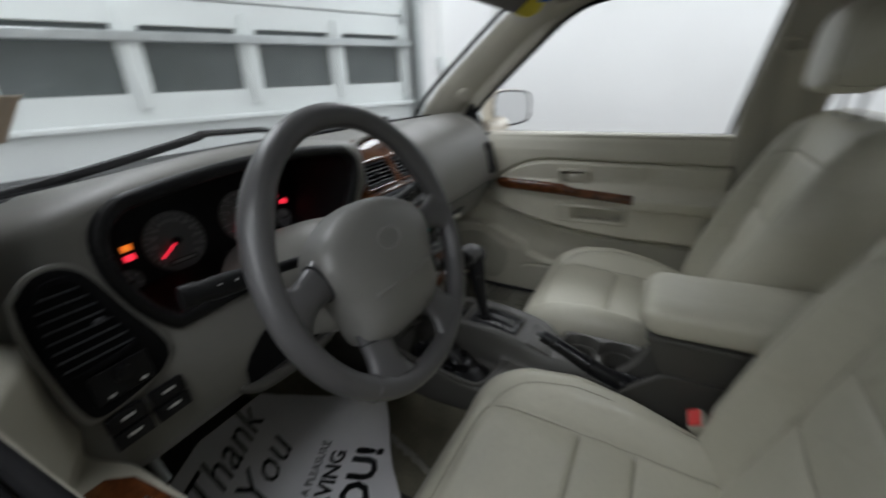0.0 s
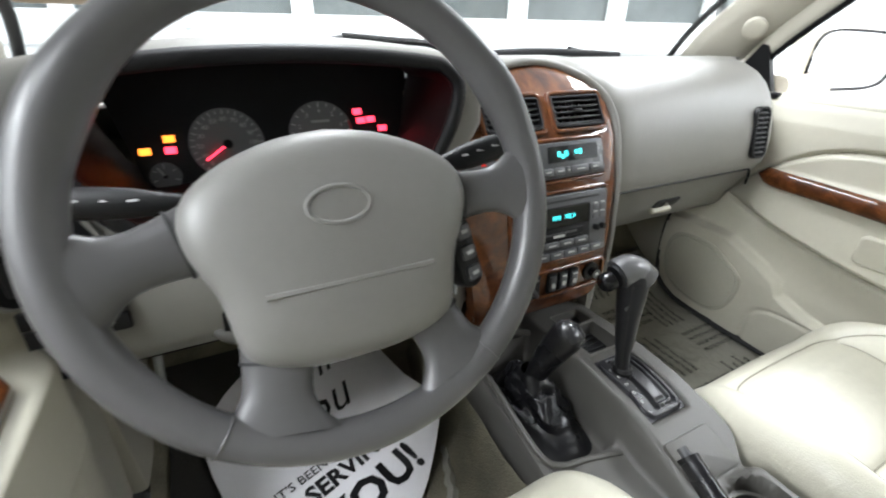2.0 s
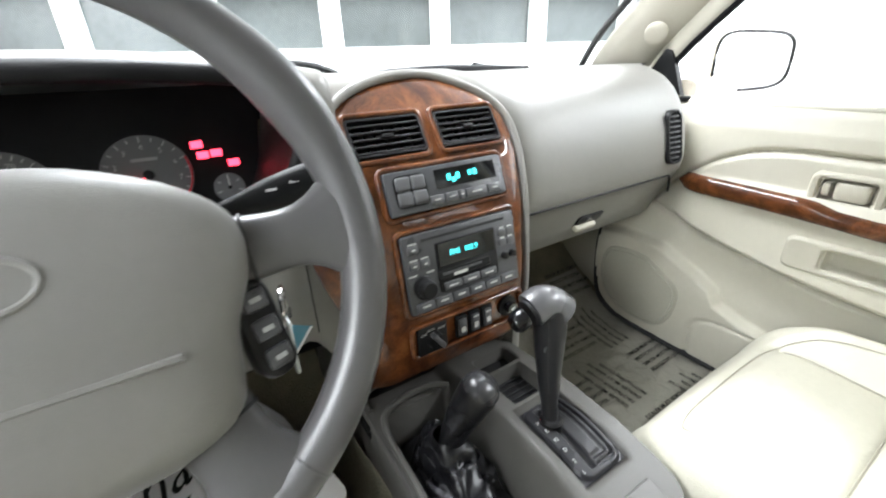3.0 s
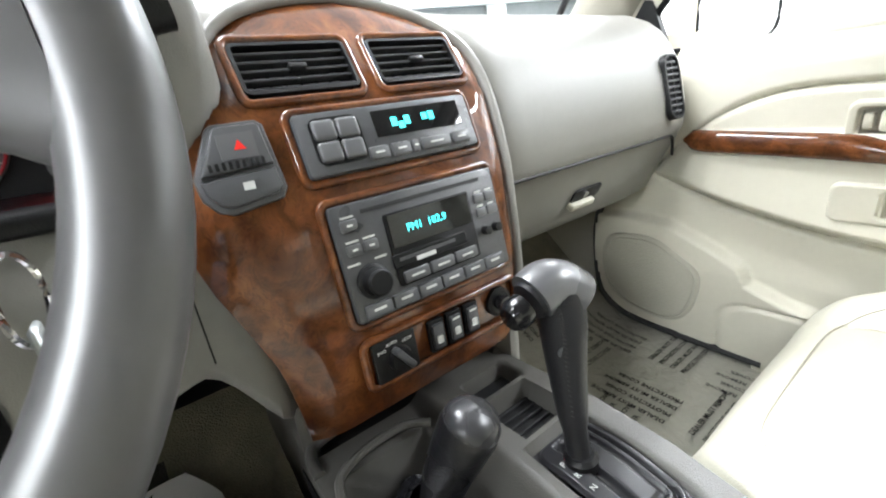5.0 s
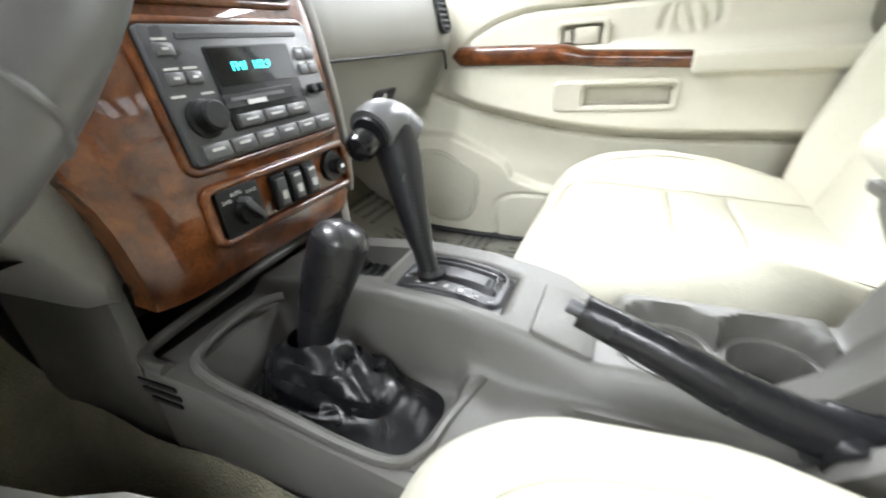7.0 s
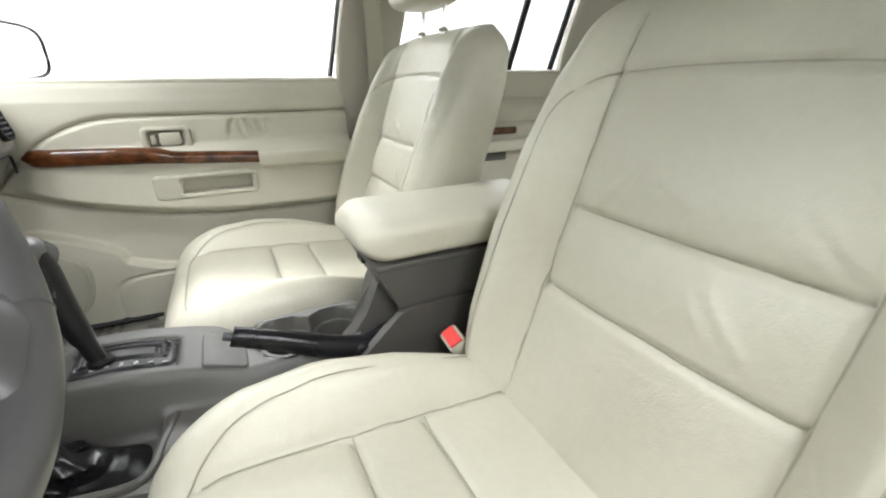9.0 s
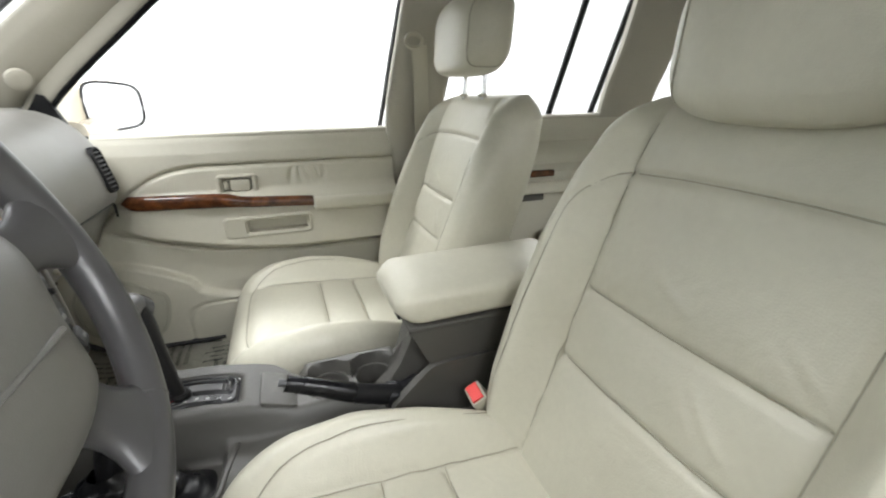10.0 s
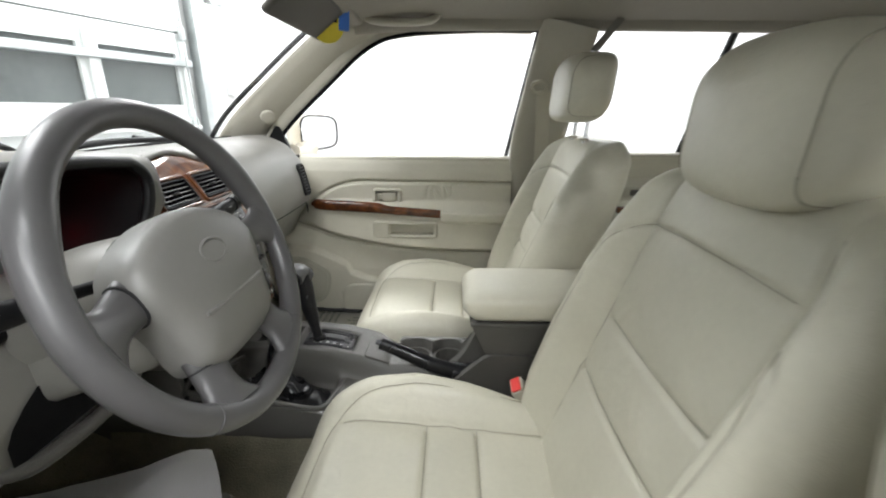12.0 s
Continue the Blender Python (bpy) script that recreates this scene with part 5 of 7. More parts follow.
for k in range(3):
    m = stack_m(-0.018 + 0.0225 * k, 0.459, 0.0005)
    s1 = thing("rocker_switch", m.translation, "small black rocker switch with white symbol", "switch", "lower rocker switches")
    part("bezel", prism(rounded(0.019, 0.034, 0.002), 0.004, m, 0.001), BLACK, s1)
    part("rocker", box((0.013, 0.026, 0.005), (0, 0, 0.005), 0.0015, 2, m), DARK_GREY, s1)
    part("symbol", box((0.007, 0.008, 0.0004), (0, -0.003, 0.0077), 0.001, 1, m), WHITE_INK, s1)
    if k:
        part("legend", box((0.009, 0.002, 0.0004), (0, 0.0105, 0.0077), 0, 1, m), WHITE_INK, s1)
m = stack_m(0.068, 0.461, 0.0)
li = thing("cigarette_lighter", m.translation, "black cigarette lighter in a black ring", "cigarette lighter")
part("ring", lathe([(0.0165, 0), (0.0165, 0.004), (0.0125, 0.005), (0.0125, 0.0)], 28, m), BLACK, li)
part("socket", lathe([(0.0125, 0), (0.0125, 0.004), (0, 0.004)], 24, m), BLACK, li)
part("plug", lathe([(0.008, 0.003), (0.009, 0.013), (0.0085, 0.016), (0, 0.016)], 24, m), GLOSS_BLACK, li)
part("symbol", box((0.006, 0.004, 0.0004), (0, 0, 0.0163), 0, 1, m), WHITE_INK, li)

# ---- steering wheel ----
SW = facing((-0.3855, 0.442, 0.702), (0, -0.9333, 0.359))


def steering_wheel():
    w = thing("steering_wheel", SW.translation, "worn grey leather four-spoke steering wheel with airbag hub", "steering wheel")
    R = 0.1755
    path = [SW @ Vector((R * math.cos(a), R * math.sin(a), 0)) for a in [2 * math.pi * k / 96 for k in range(96)]]
    rr = []
    for k in range(96):
        a = (360 * k / 96) % 360
        grip = 0.0025 * (math.exp(-((a - 30) / 12) ** 2) + math.exp(-((a - 150) / 12) ** 2))
        rr.append(0.0154 + grip)
    rim = part("rim", tube(path, rr, 18, True, up=SW.to_3x3() @ Vector((0, 0, 1))), WHEEL_LEATHER, w, "worn grey leather rim")
    for a in (22, 158, 232, 308):
        c = SW @ Vector((R * math.cos(radians(a)), R * math.sin(radians(a)), 0))
        t = SW.to_3x3() @ Vector((-math.sin(radians(a)), math.cos(radians(a)), 0))
        mm = facing(c, t, SW.to_3x3() @ Vector((0, 0, 1)))
        part("rim_seam", tube([mm @ Vector((0.0154 * math.cos(q), 0.0154 * math.sin(q), 0)) for q in [2 * math.pi * i / 20 for i in range(20)]], 0.0009, 5, True), WHEEL_LEATHER, rim)
    # hub: a domed shield
    half = [(0.0, 0.066), (0.035, 0.062), (0.072, 0.049), (0.097, 0.032), (0.107, 0.014), (0.107, -0.004), (0.101, -0.022), (0.093, -0.040), (0.089, -0.060), (0.086, -0.080), (0.079, -0.096), (0.058, -0.107), (0.030, -0.112)]
    out = half + [(0.0, -0.113)] + [(-x, y) for x, y in reversed(half[1:])]
    out = [(p.x, p.y) for p in smooth_path([(x, y, 0) for x, y in out] + [(out[0][0], out[0][1], 0)], 3)][:-1]
    rows = []
    for k, h in ((1.0, -0.035), (1.0, -0.006), (0.985, 0.003), (0.95, 0.010), (0.88, 0.0155), (0.75, 0.0195), (0.55, 0.022), (0.3, 0.0235), (0.08, 0.024)):
        rows.append([SW @ Vector((x * k, y * k - 0.02 * (1 - k), h - 0.6 * (y * k) ** 2 * (k < 0.99))) for x, y in out])
    hub = part("hub", grid(rows, close_u=True, caps=True), HUB, w, "grey airbag hub cover")

    def hub_z(x, y):
        return 0.0205 - 0.6 * y * y + 0.003 * (1 - min(1, math.hypot(x, y) / 0.08))
    seam = [SW @ Vector((x, -0.045 - 0.05 * abs(x) ** 2, hub_z(x, -0.045) + 0.0012)) for x in [-0.062 + 0.0062 * k for k in range(21)]]
    part("tear_seam", tube(seam, 0.0024, 6), HUB, hub)
    em = [SW @ Vector((-0.003 + 0.0225 * math.cos(t), 0.010 + 0.0130 * math.sin(t), hub_z(0.0225 * math.cos(t), 0.01 + 0.0130 * math.sin(t)) - 0.0005)) for t in [2 * math.pi * k / 36 for k in range(36)]]
    part("emblem", tube(em, 0.0020, 8, True), HUB, hub, "plain raised oval emblem")
    # four spokes
    for sx, a_hub, rim_a, wd0, wd1, gap_at in ((-1, (-0.104, 0.001), 185, 0.052, 0.040, (0.185, 0.215)), (1, (0.104, 0.001), 1, 0.046, 0.042, (0.185, 0.215)), (-1, (-0.066, -0.096), 244, 0.056, 0.056, (0.19, 0.225)), (1, (0.068, -0.096), 300, 0.052, 0.058, (0.19, 0.225))):
        end = ((R - 0.008) * math.cos(radians(rim_a)), (R - 0.008) * math.sin(radians(rim_a)))
        pts, ws, ds = [], [], []
        for k in range(9):
            t = k / 8
            pts.append(SW @ Vector((lerp(a_hub[0] * 0.9, end[0], t), lerp(a_hub[1] * 0.9, end[1], t), lerp(-0.013, 0.0, t) - 0.002 * math.sin(math.pi * t))))
            ws.append(lerp(wd0, wd1, t) - 0.006 * math.sin(math.pi * t) + 0.042 * max(0, (t - 0.5) / 0.5) ** 2.2)
            ds.append(lerp(0.027, 0.0235, t))
        d = Vector(end) - Vector(a_hub)
        side = SW.to_3x3() @ Vector((-d.y, d.x, 0)).normalized()
        sp = part("spoke", beam(pts, ws, ds, side, r=0.45), WHEEL_LEATHER, w, "worn grey leather spoke")
        part("spoke_gap", beam([pts[0].lerp(pts[8], q) for q in gap_at], ws[1] + 0.0012, 0.0278, side, r=0.45), RUBBER, sp, "dark gap between hub and spoke")
    pod_ = part("button_pod", prism(rounded(0.026, 0.066, 0.012), 0.016, SW @ pose(0.101, -0.049, -0.018, 0, 12, 9), 0.005), BLACK, w, "black button pod beside the hub")
    for k in range(3):
        part("button", box((0.016, 0.014, 0.005), (0.001, 0.019 - 0.019 * k, 0.0165), 0.003, 2, SW @ pose(0.101, -0.049, -0.018, 0, 12, 9)), DARK_GREY, pod_)
        part("marking", box((0.007, 0.003, 0.0004), (0.001, 0.019 - 0.019 * k, 0.0193), 0, 1, SW @ pose(0.101, -0.049, -0.018, 0, 12, 9)), GAUGE_PRINT, pod_)
    part("boss", lathe([(0.06, -0.07), (0.065, -0.03), (0.05, -0.015)], 24, SW), BLACK, w)
    return w


steering_wheel()
col = thing("steering_column", SW @ Vector((0, 0, -0.12)), "taupe steering column cover", "steering column")
part("cover", lathe([(0.045, -0.05), (0.060, -0.07), (0.066, -0.12), (0.07, -0.26)], 28, SW), DASH, col)
part("lower_cover", box((0.12, 0.09, 0.18), (0, -0.045, -0.16), 0.02, 3, SW), DASH, col)

def knee_y(x, z):
    return table(sorted((dash_point(x, r)[2], dash_point(x, r)[1]) for r in range(10, 16)), z)


# flat black sheet over the knee panel paints the shade inside the column opening
part("opening", grid([[(x, knee_y(x, z) - 0.003, z) for x in [lerp(-0.498 + 9 * max(0, z - 0.525) ** 1.7, -0.315, k / 9) for k in range(10)]] for z in (0.503, 0.515, 0.53, 0.545, 0.56, 0.572)]), TRIM_BLACK, col, "flat black sheet for the dark of the column opening")
pts = smooth_path([(x, knee_y(x, z) - dy, z) for x, z, dy in ((-0.508, 0.504, -0.006), (-0.495, 0.497, 0.001), (-0.47, 0.491, 0.005), (-0.41, 0.488, 0.007), (-0.34, 0.491, 0.005), (-0.305, 0.500, -0.006))], 5)
# darker console grey stands in for the shade on this taupe shroud
part("lower_shroud", tube(pts, [0.007 + 0.003 * math.sin(math.pi * k / (len(pts) - 1)) for k in range(len(pts))], 14), CONSOLE, col, "curved shroud under the column, shade put into its grey")


def stalk(s, label):
    k = thing("turn_signal_stalk" if s < 0 else "wiper_stalk", SW @ Vector((s * 0.06, 0.0, -0.06)), label, "stalk")
    a, b = SW @ Vector((s * 0.05, 0.02, -0.055)), SW @ Vector((0.188, 0.045, -0.045))
    if s < 0:
        b = Vector((-0.577, 0.535, 0.709))
    pts = [a.lerp(b, t / 8) for t in range(9)]
    part("arm", beam(pts, [0.013] * 4 + [0.018, 0.024, 0.026, 0.026, 0.022], [0.011] * 4 + [0.014, 0.017, 0.018, 0.018, 0.015], (0, 0, 1), r=0.45), BLACK, k)
    part("end_cap", beam([b, b + (b - a).normalized() * 0.016], 0.025, 0.019, (0, 0, 1), r=0.45), BLACK, k)
    bm = bmesh.new()
    for t in (0.62, 0.74, 0.86):
        box((0.007, 0.0016, 0.0006), (0, 0, 0), 0, 1, facing(a.lerp(b, t) + SW.to_3x3() @ Vector((0, 0.002, 0.0095)), SW.to_3x3() @ Vector((0, 0.1, 1))), bm)
    part("marking", bm, WHITE_INK, k)


stalk(-1, "black turn signal stalk behind the wheel")
stalk(1, "black wiper stalk with white markings")
ke = thing("ignition_key", SW @ Vector((0.085, -0.09, -0.06)), "ignition key with steel ring and blue paper tag", "key")
kc = Vector((-0.292, 0.512, 0.650))
part("ignition_barrel", lathe([(0.019, -0.04), (0.019, 0.004), (0.014, 0.007), (0, 0.007)], 24, facing(kc, (0.35, -0.92, 0.15))), BLACK, ke)
part("key_head", box((0.012, 0.030, 0.040), (kc.x + 0.014, kc.y - 0.024, kc.z - 0.004), 0.005, 3), BLACK, ke)
TAG = facing((-0.243, 0.512, 0.580), (-0.8, 0.5, 0.3))
rc = kc + Vector((0.034, -0.018, -0.022))
part("key_ring", tube([rc + Vector((0.004 * math.cos(t), 0.016 * math.cos(t), 0.018 * math.sin(t))) for t in [2 * math.pi * k / 24 for k in range(24)]], 0.0014, 6, True), CHROME, ke, "steel split ring")
part("spare_key", box((0.003, 0.012, 0.050), (rc.x, rc.y - 0.004, rc.z - 0.034), 0.001, 1), STEEL, ke)
tag_up, tag_side = Vector((0.0095, -0.085, 0.090)), Vector((-0.020, 0.022, -0.003))
tag_at = Vector((-0.2435, 0.600, 0.500))


def tag_grid(u0, u1, v0, v1, lift):
    nrm = tag_side.cross(tag_up).normalized()
    if nrm.y > 0:
        nrm = -nrm
    return grid([[tag_at + tag_side * u + tag_up * v + nrm * (lift + 0.002 * math.sin(3 * v)) for u in (u0, (u0 + u1) / 2, u1)] for v in [lerp(v0, v1, k / 8) for k in range(9)]])


tg = part("paper_tag", tag_grid(0, 1, 0, 1, 0), material("teal_tag", (0.03, 0.20, 0.30), 0.5, vary=0.15, scale=60), ke, "teal and white paper key tag")
part("tag_edge", tag_grid(0, 0.10, 0, 1, 0.0006), PAPER, tg)
part("tag_foot", tag_grid(0, 1, 0, 0.07, 0.0008), PAPER, tg)
bm = bmesh.new()
for k in range(7):
    grid([[tag_at + tag_side * u + tag_up * v + Vector((0.0012, -0.0012, 0.0)) for u in (0.25, 0.45)] for v in (0.18 + 0.1 * k, 0.20 + 0.1 * k)], bm=bm)
part("tag_print", bm, INK, tg, "plain dark bars of print")
part("white_fob", tube([Vector((-0.262, 0.640, 0.5265)), Vector((-0.262, 0.636, 0.520)), Vector((-0.2615, 0.630, 0.506)), Vector((-0.261, 0.626, 0.499))], [0.0035, 0.0062, 0.0062, 0.0035], 10, flat=1.0, up=(0, 1, 0)), PAPER, ke, "white tag with scalloped edge")
# small grille in the knee panel
for k in range(4):
    gz = 0.5405 + 0.0035 * k
    gy = [table(sorted((dash_point(x, r)[2], dash_point(x, r)[1]) for r in range(10, 16)), gz) for x in (-0.2415, -0.2315)]
    part("grille_slot", tube([(-0.2415, gy[0] - 0.0004, gz), (-0.2315, gy[1] - 0.0004, gz + 0.0006)], 0.0011, 6), BLACK, dash)


# ---- seats ----
def groove(d, w=0.0035):
    return math.exp(-(d / w) ** 2)


CREASES = [(-0.105, 0.575, 0.03, 0.75), (-0.088, 0.572, 0.022, 0.8), (-0.125, 0.582, 0.03, 0.7), (-0.06, 0.51, 0.03, 0.85), (-0.045, 0.50, 0.025, 0.9), (-0.085, 0.49, 0.02, 0.8),
           (0.10, 0.575, 0.02, -0.8), (0.02, 0.60, 0.03, 0.5), (0.172, 0.62, 0.02, 0.2), (0.17, 0.50, 0.02, -0.2), (-0.175, 0.45, 0.03, 0.3)]


def seat(cx, dy, recline, head_up, head_half, rise, puff, label):
    s = thing("front_seat", (cx, dy + 0.15, FLOOR), label, "car seat", "front seats of the car")
    # cushion
    rows = []
    ny = 116
    for i in range(ny):
        y = lerp(-0.10, 0.425, i / (ny - 1))
        zi = table([(-0.10, 0.282), (0.0, 0.292), (0.10, 0.300), (0.22, 0.310), (0.32, 0.317), (0.36, 0.313)], y)
        roll = max(0.0, (y - 0.352) / 0.073)
        drop = 0.100 * (1 - math.sqrt(max(0.0, 1 - min(1, roll) ** 2)))
        bol = table([(-0.10, 0.045), (0.0, 0.062), (0.12, 0.076), (0.22, 0.076), (0.30, 0.06), (0.38, 0.025), (0.43, 0.0)], y)
        half = table([(-0.10, 0.205), (0.02, 0.212), (0.10, 0.226), (0.2, 0.244), (0.34, 0.246), (0.40, 0.232), (0.425, 0.21)], y)
        ring = []
        n = 132
        for k in range(n + 1):
            u = lerp(-half, half, k / n)
            au = abs(u)
            z = zi + puff * bol * step(0.140, 0.205, au) - drop
            edge = max(0.0, (au - (half - 0.048)) / 0.048)
            z -= 0.058 * (1 - math.sqrt(max(0, 1 - edge * edge)))
            z += 0.006 * math.cos(min(1, au / 0.15) * math.pi / 2)
            if au < 0.150:
                tr = min(abs(y - 0.193), abs(y - 0.10))
                z -= 0.0055 * groove(tr + 0 * u, 0.004) + 0.0035 * math.exp(-(tr / 0.022) ** 2)
            z -= 0.006 * groove(au - 0.152, 0.004) * (y < 0.36)
            q = ((au / 0.192) ** 7 + (max(y, 0) / 0.372) ** 7) ** (1 / 7) - 1
            z -= 0.0035 * groove(q * 0.19, 0.0052)
            ring.append((cx + u, y + dy, z))
        under = 0.222 + 0.05 * max(0.0, (y - 0.38) / 0.045) * 0.3
        for sgn, edge_z in ((1, ring[n][2]), (-1, ring[0][2])):
            side = [(cx + sgn * half * 1.004, y + dy, lerp(edge_z, under, 0.30)), (cx + sgn * half * 0.995, y + dy, lerp(edge_z, under, 0.68)), (cx + sgn * half * 0.955, y + dy, under)]
            ring += side + [(cx, y + dy, under - 0.012)] if sgn > 0 else list(reversed(side))
        rows.append(ring)
    cush = part("cushion", grid(rows, close_u=True, caps=True), LEATHER, s, "cream leather seat cushion with stitched inserts", 70)
    def topz(u, y):
        i = min(ny - 1, max(0, round((y + 0.10) / 0.525 * (ny - 1))))
        r = rows[i]
        k = min(range(133), key=lambda j: abs(r[j][0] - cx - u))
        lo_, hi_ = rows[max(0, i - 1)], rows[min(ny - 1, i + 1)]
        return (r[k][2] * 2 + lo_[k][2] + hi_[k][2] + r[max(0, k - 1)][2] + r[min(132, k + 1)][2]) / 6
    for side in (-1, 1):
        pth = []
        for k in range(61):
            a = radians(90 * k / 60)
            uu, yy = 0.192 * max(0, math.cos(a)) ** (2 / 7), 0.372 * max(0, math.sin(a)) ** (2 / 7)
            pth.append((cx + side * uu, yy + dy, topz(side * uu, yy) + 0.0016))
        for _ in range(4):
            pth = [pth[0]] + [((a[0] + 2 * b[0] + c[0]) / 4, (a[1] + 2 * b[1] + c[1]) / 4, (a[2] + 2 * b[2] + c[2]) / 4) for a, b, c in zip(pth, pth[1:], pth[2:])] + [pth[-1]]
        part("stitching", tube(pth, 0.0011, 5), STITCH, cush)
        part("stitching", tube([(cx + side * 0.152, yy + dy, topz(side * 0.152, yy) + 0.0012) for yy in [-0.05 + 0.02 * k for k in range(21)]], 0.0011, 5), STITCH, cush)
    for yy in (0.193, 0.10):
        part("stitching", tube([(cx + uu, yy + dy, topz(uu, yy) + 0.0010) for uu in [-0.15 + 0.015 * k for k in range(21)]], 0.0011, 5), STITCH, cush)
    # backrest, built along its own slope
    rows = []
    nv = 124
    z0, z1 = 0.27, 0.805
    for i in range(nv):
        z = lerp(z0, z1, i / (nv - 1))
        yf = -0.036 - recline * (z - 0.33) + dy
        half = table([(0.27, 0.215), (0.36, 0.238), (0.50, 0.250), (0.62, 0.250), (0.70, 0.240), (0.74, 0.228)], z)
        if z > 0.74:
            half = 0.228 - 0.062 * ((z - 0.74) / 0.065) ** 2
        bol = table([(0.27, 0.045), (0.40, 0.062), (0.52, 0.060), (0.62, 0.052), (0.70, 0.042), (0.80, 0.022)], z)
        top = max(0.0, (z - 0.755) / 0.05)
        cap = 0.034 * (1 - math.sqrt(max(0.0, 1 - min(1, top) ** 2)))
        thick = table([(0.27, 0.11), (0.45, 0.14), (0.70, 0.125), (0.805, 0.105)], z)
        ring = []
        n = 128
        for k in range(n + 1):
            u = lerp(-half, half, k / n)
            au = abs(u)
            p = bol * step(0.143, 0.196, au) + 0.010 * math.cos(min(1, au / 0.17) * math.pi / 2)
            edge = max(0.0, (au - (half - 0.05)) / 0.05)
            p -= (0.062 - 0.034 * min(1, top)) * (1 - math.sqrt(max(0, 1 - edge * edge)))
            if au < 0.148:
                zz = z + 0.10 * u * u
                tr = min(abs(zz - 0.553 - rise), abs(zz - 0.455 - rise))
                p -= 0.006 * groove(tr, 0.004) + 0.004 * math.exp(-(tr / 0.025) ** 2)
            zs = z + 0.3 * u * u if au < 0.15 else z + 0.3 * 0.0225 + 1.6 * (au - 0.15) ** 1.4 * 1.6
            p -= 0.005 * groove(zs - 0.714, 0.004) * (au < 0.20)
            p -= 0.006 * groove(au - lerp(0.148, 0.135, step(0.70, 0.80, z)), 0.004)
            p -= 0.004 * groove(au - 0.200, 0.0035) * (z < 0.67)
            for q, (uc, zc_, ln, ang) in enumerate(CREASES):
                du, dz_ = u - uc, z - zc_
                a_, b_ = du * math.cos(ang) + dz_ * math.sin(ang), -du * math.sin(ang) + dz_ * math.cos(ang)
                p += 0.0022 * math.exp(-(b_ / 0.0055) ** 2) * math.exp(-(a_ / ln) ** 2)
            ring.append((cx + u, yf + p - cap, z))
        yb = yf - thick
        ye = ring[0][1]
        for k in range(1, 16):
            th = math.pi * k / 16
            c, sn = math.cos(th), math.sin(th)
            ring.append((cx + half * math.copysign(abs(c) ** 0.55, c), ye + (yb + cap - ye) * sn ** 0.55, z))
        rows.append(ring)
    bk = part("backrest", grid(rows, close_u=True, caps=True), LEATHER, s, "cream leather backrest with stitched panels", 70)
    def fronty(u, z):
        i = min(nv - 1, max(0, round((z - z0) / (z1 - z0) * (nv - 1))))
        r = rows[i]
        k = min(range(129), key=lambda j: abs(r[j][0] - cx - u))
        return r[k][1]
    for zc in (0.553 + rise, 0.455 + rise):
        part("stitching", tube([(cx + u, fronty(u, zc - 0.10 * u * u) + 0.0003, zc - 0.10 * u * u) for u in [-0.146 + 0.0146 * k for k in range(21)]], 0.0012, 5), STITCH, bk)
    part("stitching", tube([(cx + u, fronty(u, 0.714 - 0.3 * u * u) + 0.0003, 0.714 - 0.3 * u * u) for u in [-0.148 + 0.0148 * k for k in range(21)]], 0.0012, 5), STITCH, bk)
    for side in (-1, 1):
        part("stitching", tube([(cx + side * u, fronty(side * u, z) + 0.0003, z) for u, z in [(lerp(0.148, 0.135, step(0.70, 0.80, zz)), zz) for zz in [0.33 + 0.02 * k for k in range(23)]]], 0.0012, 5), STITCH, bk)
        arc = [(0.148, 0.708), (0.165, 0.702), (0.182, 0.685), (0.194, 0.655), (0.20, 0.60), (0.20, 0.52), (0.20, 0.44), (0.20, 0.36)]
        part("stitching", tube([(cx + side * p.x, fronty(side * p.x, p.y) + 0.0006, p.y) for p in smooth_path([(a, b, 0) for a, b in arc], 4)], 0.0012, 5), STITCH, bk)
    # headrest
    hz = 0.876 + head_up
    hy = -0.036 - recline * (hz - 0.33) + dy + 0.008 + head_up * 0.7
    rows = []
    for i in range(25):
        t = lerp(-1, 1, i / 24)
        k = max(0.02, (1 - abs(t) ** 3.2)) ** (1 / 2.4)
        ring = []
        for a in range(40):
            th = 2 * math.pi * a / 40
            c, sn = math.cos(th), math.sin(th)
            e = 0.52
            ring.append((cx + 0.138 * t, hy + 0.064 * k * math.copysign(abs(c) ** e, c) - 0.18 * (sn * 0.085 * k), hz + head_half * k * math.copysign(abs(sn) ** e, sn)))
        rows.append(ring)
    hr = part("headrest", grid(rows, close_u=True, caps=True), LEATHER, s, "cream leather headrest", 70)
    for t in (3, 21):
        part("stitching", tube([Vector(p) + Vector((0, 0.0006, 0)) for p in rows[t]], 0.0014, 5, True), STITCH, hr)
    for dx in (-0.055, 0.055):
        part("post", tube([(cx + dx, hy - 0.014, hz - 0.07), (cx + dx, hy - 0.008, 0.78)], 0.0055, 10), CHROME, s, "chrome headrest post")
        part("guide", lathe([(0.011, 0), (0.011, 0.006), (0.006, 0.008)], 16, Matrix.Translation((cx + dx, hy - 0.008, 0.800))), VINYL_DARK, s)
    part("seat_base", box((0.36, 0.44, 0.125), (cx, dy + 0.11, 0.150), 0.02, 2), CONSOLE, s, "dark seat base")
    for dx in (-0.165, 0.165):
        part("seat_rail", box((0.03, 0.50, 0.03), (cx + dx, dy + 0.12, 0.108), 0.004, 1), STEEL, s)
    return s


seat(-0.345, 0.0, 0.332, -0.009, 0.093, 0.0, 1.0, "cream leather driver seat with creased bolsters")
seat(0.368, 0.015, 0.345, 0.055, 0.086, 0.014, 0.8, "cream leather passenger seat with raised headrest")


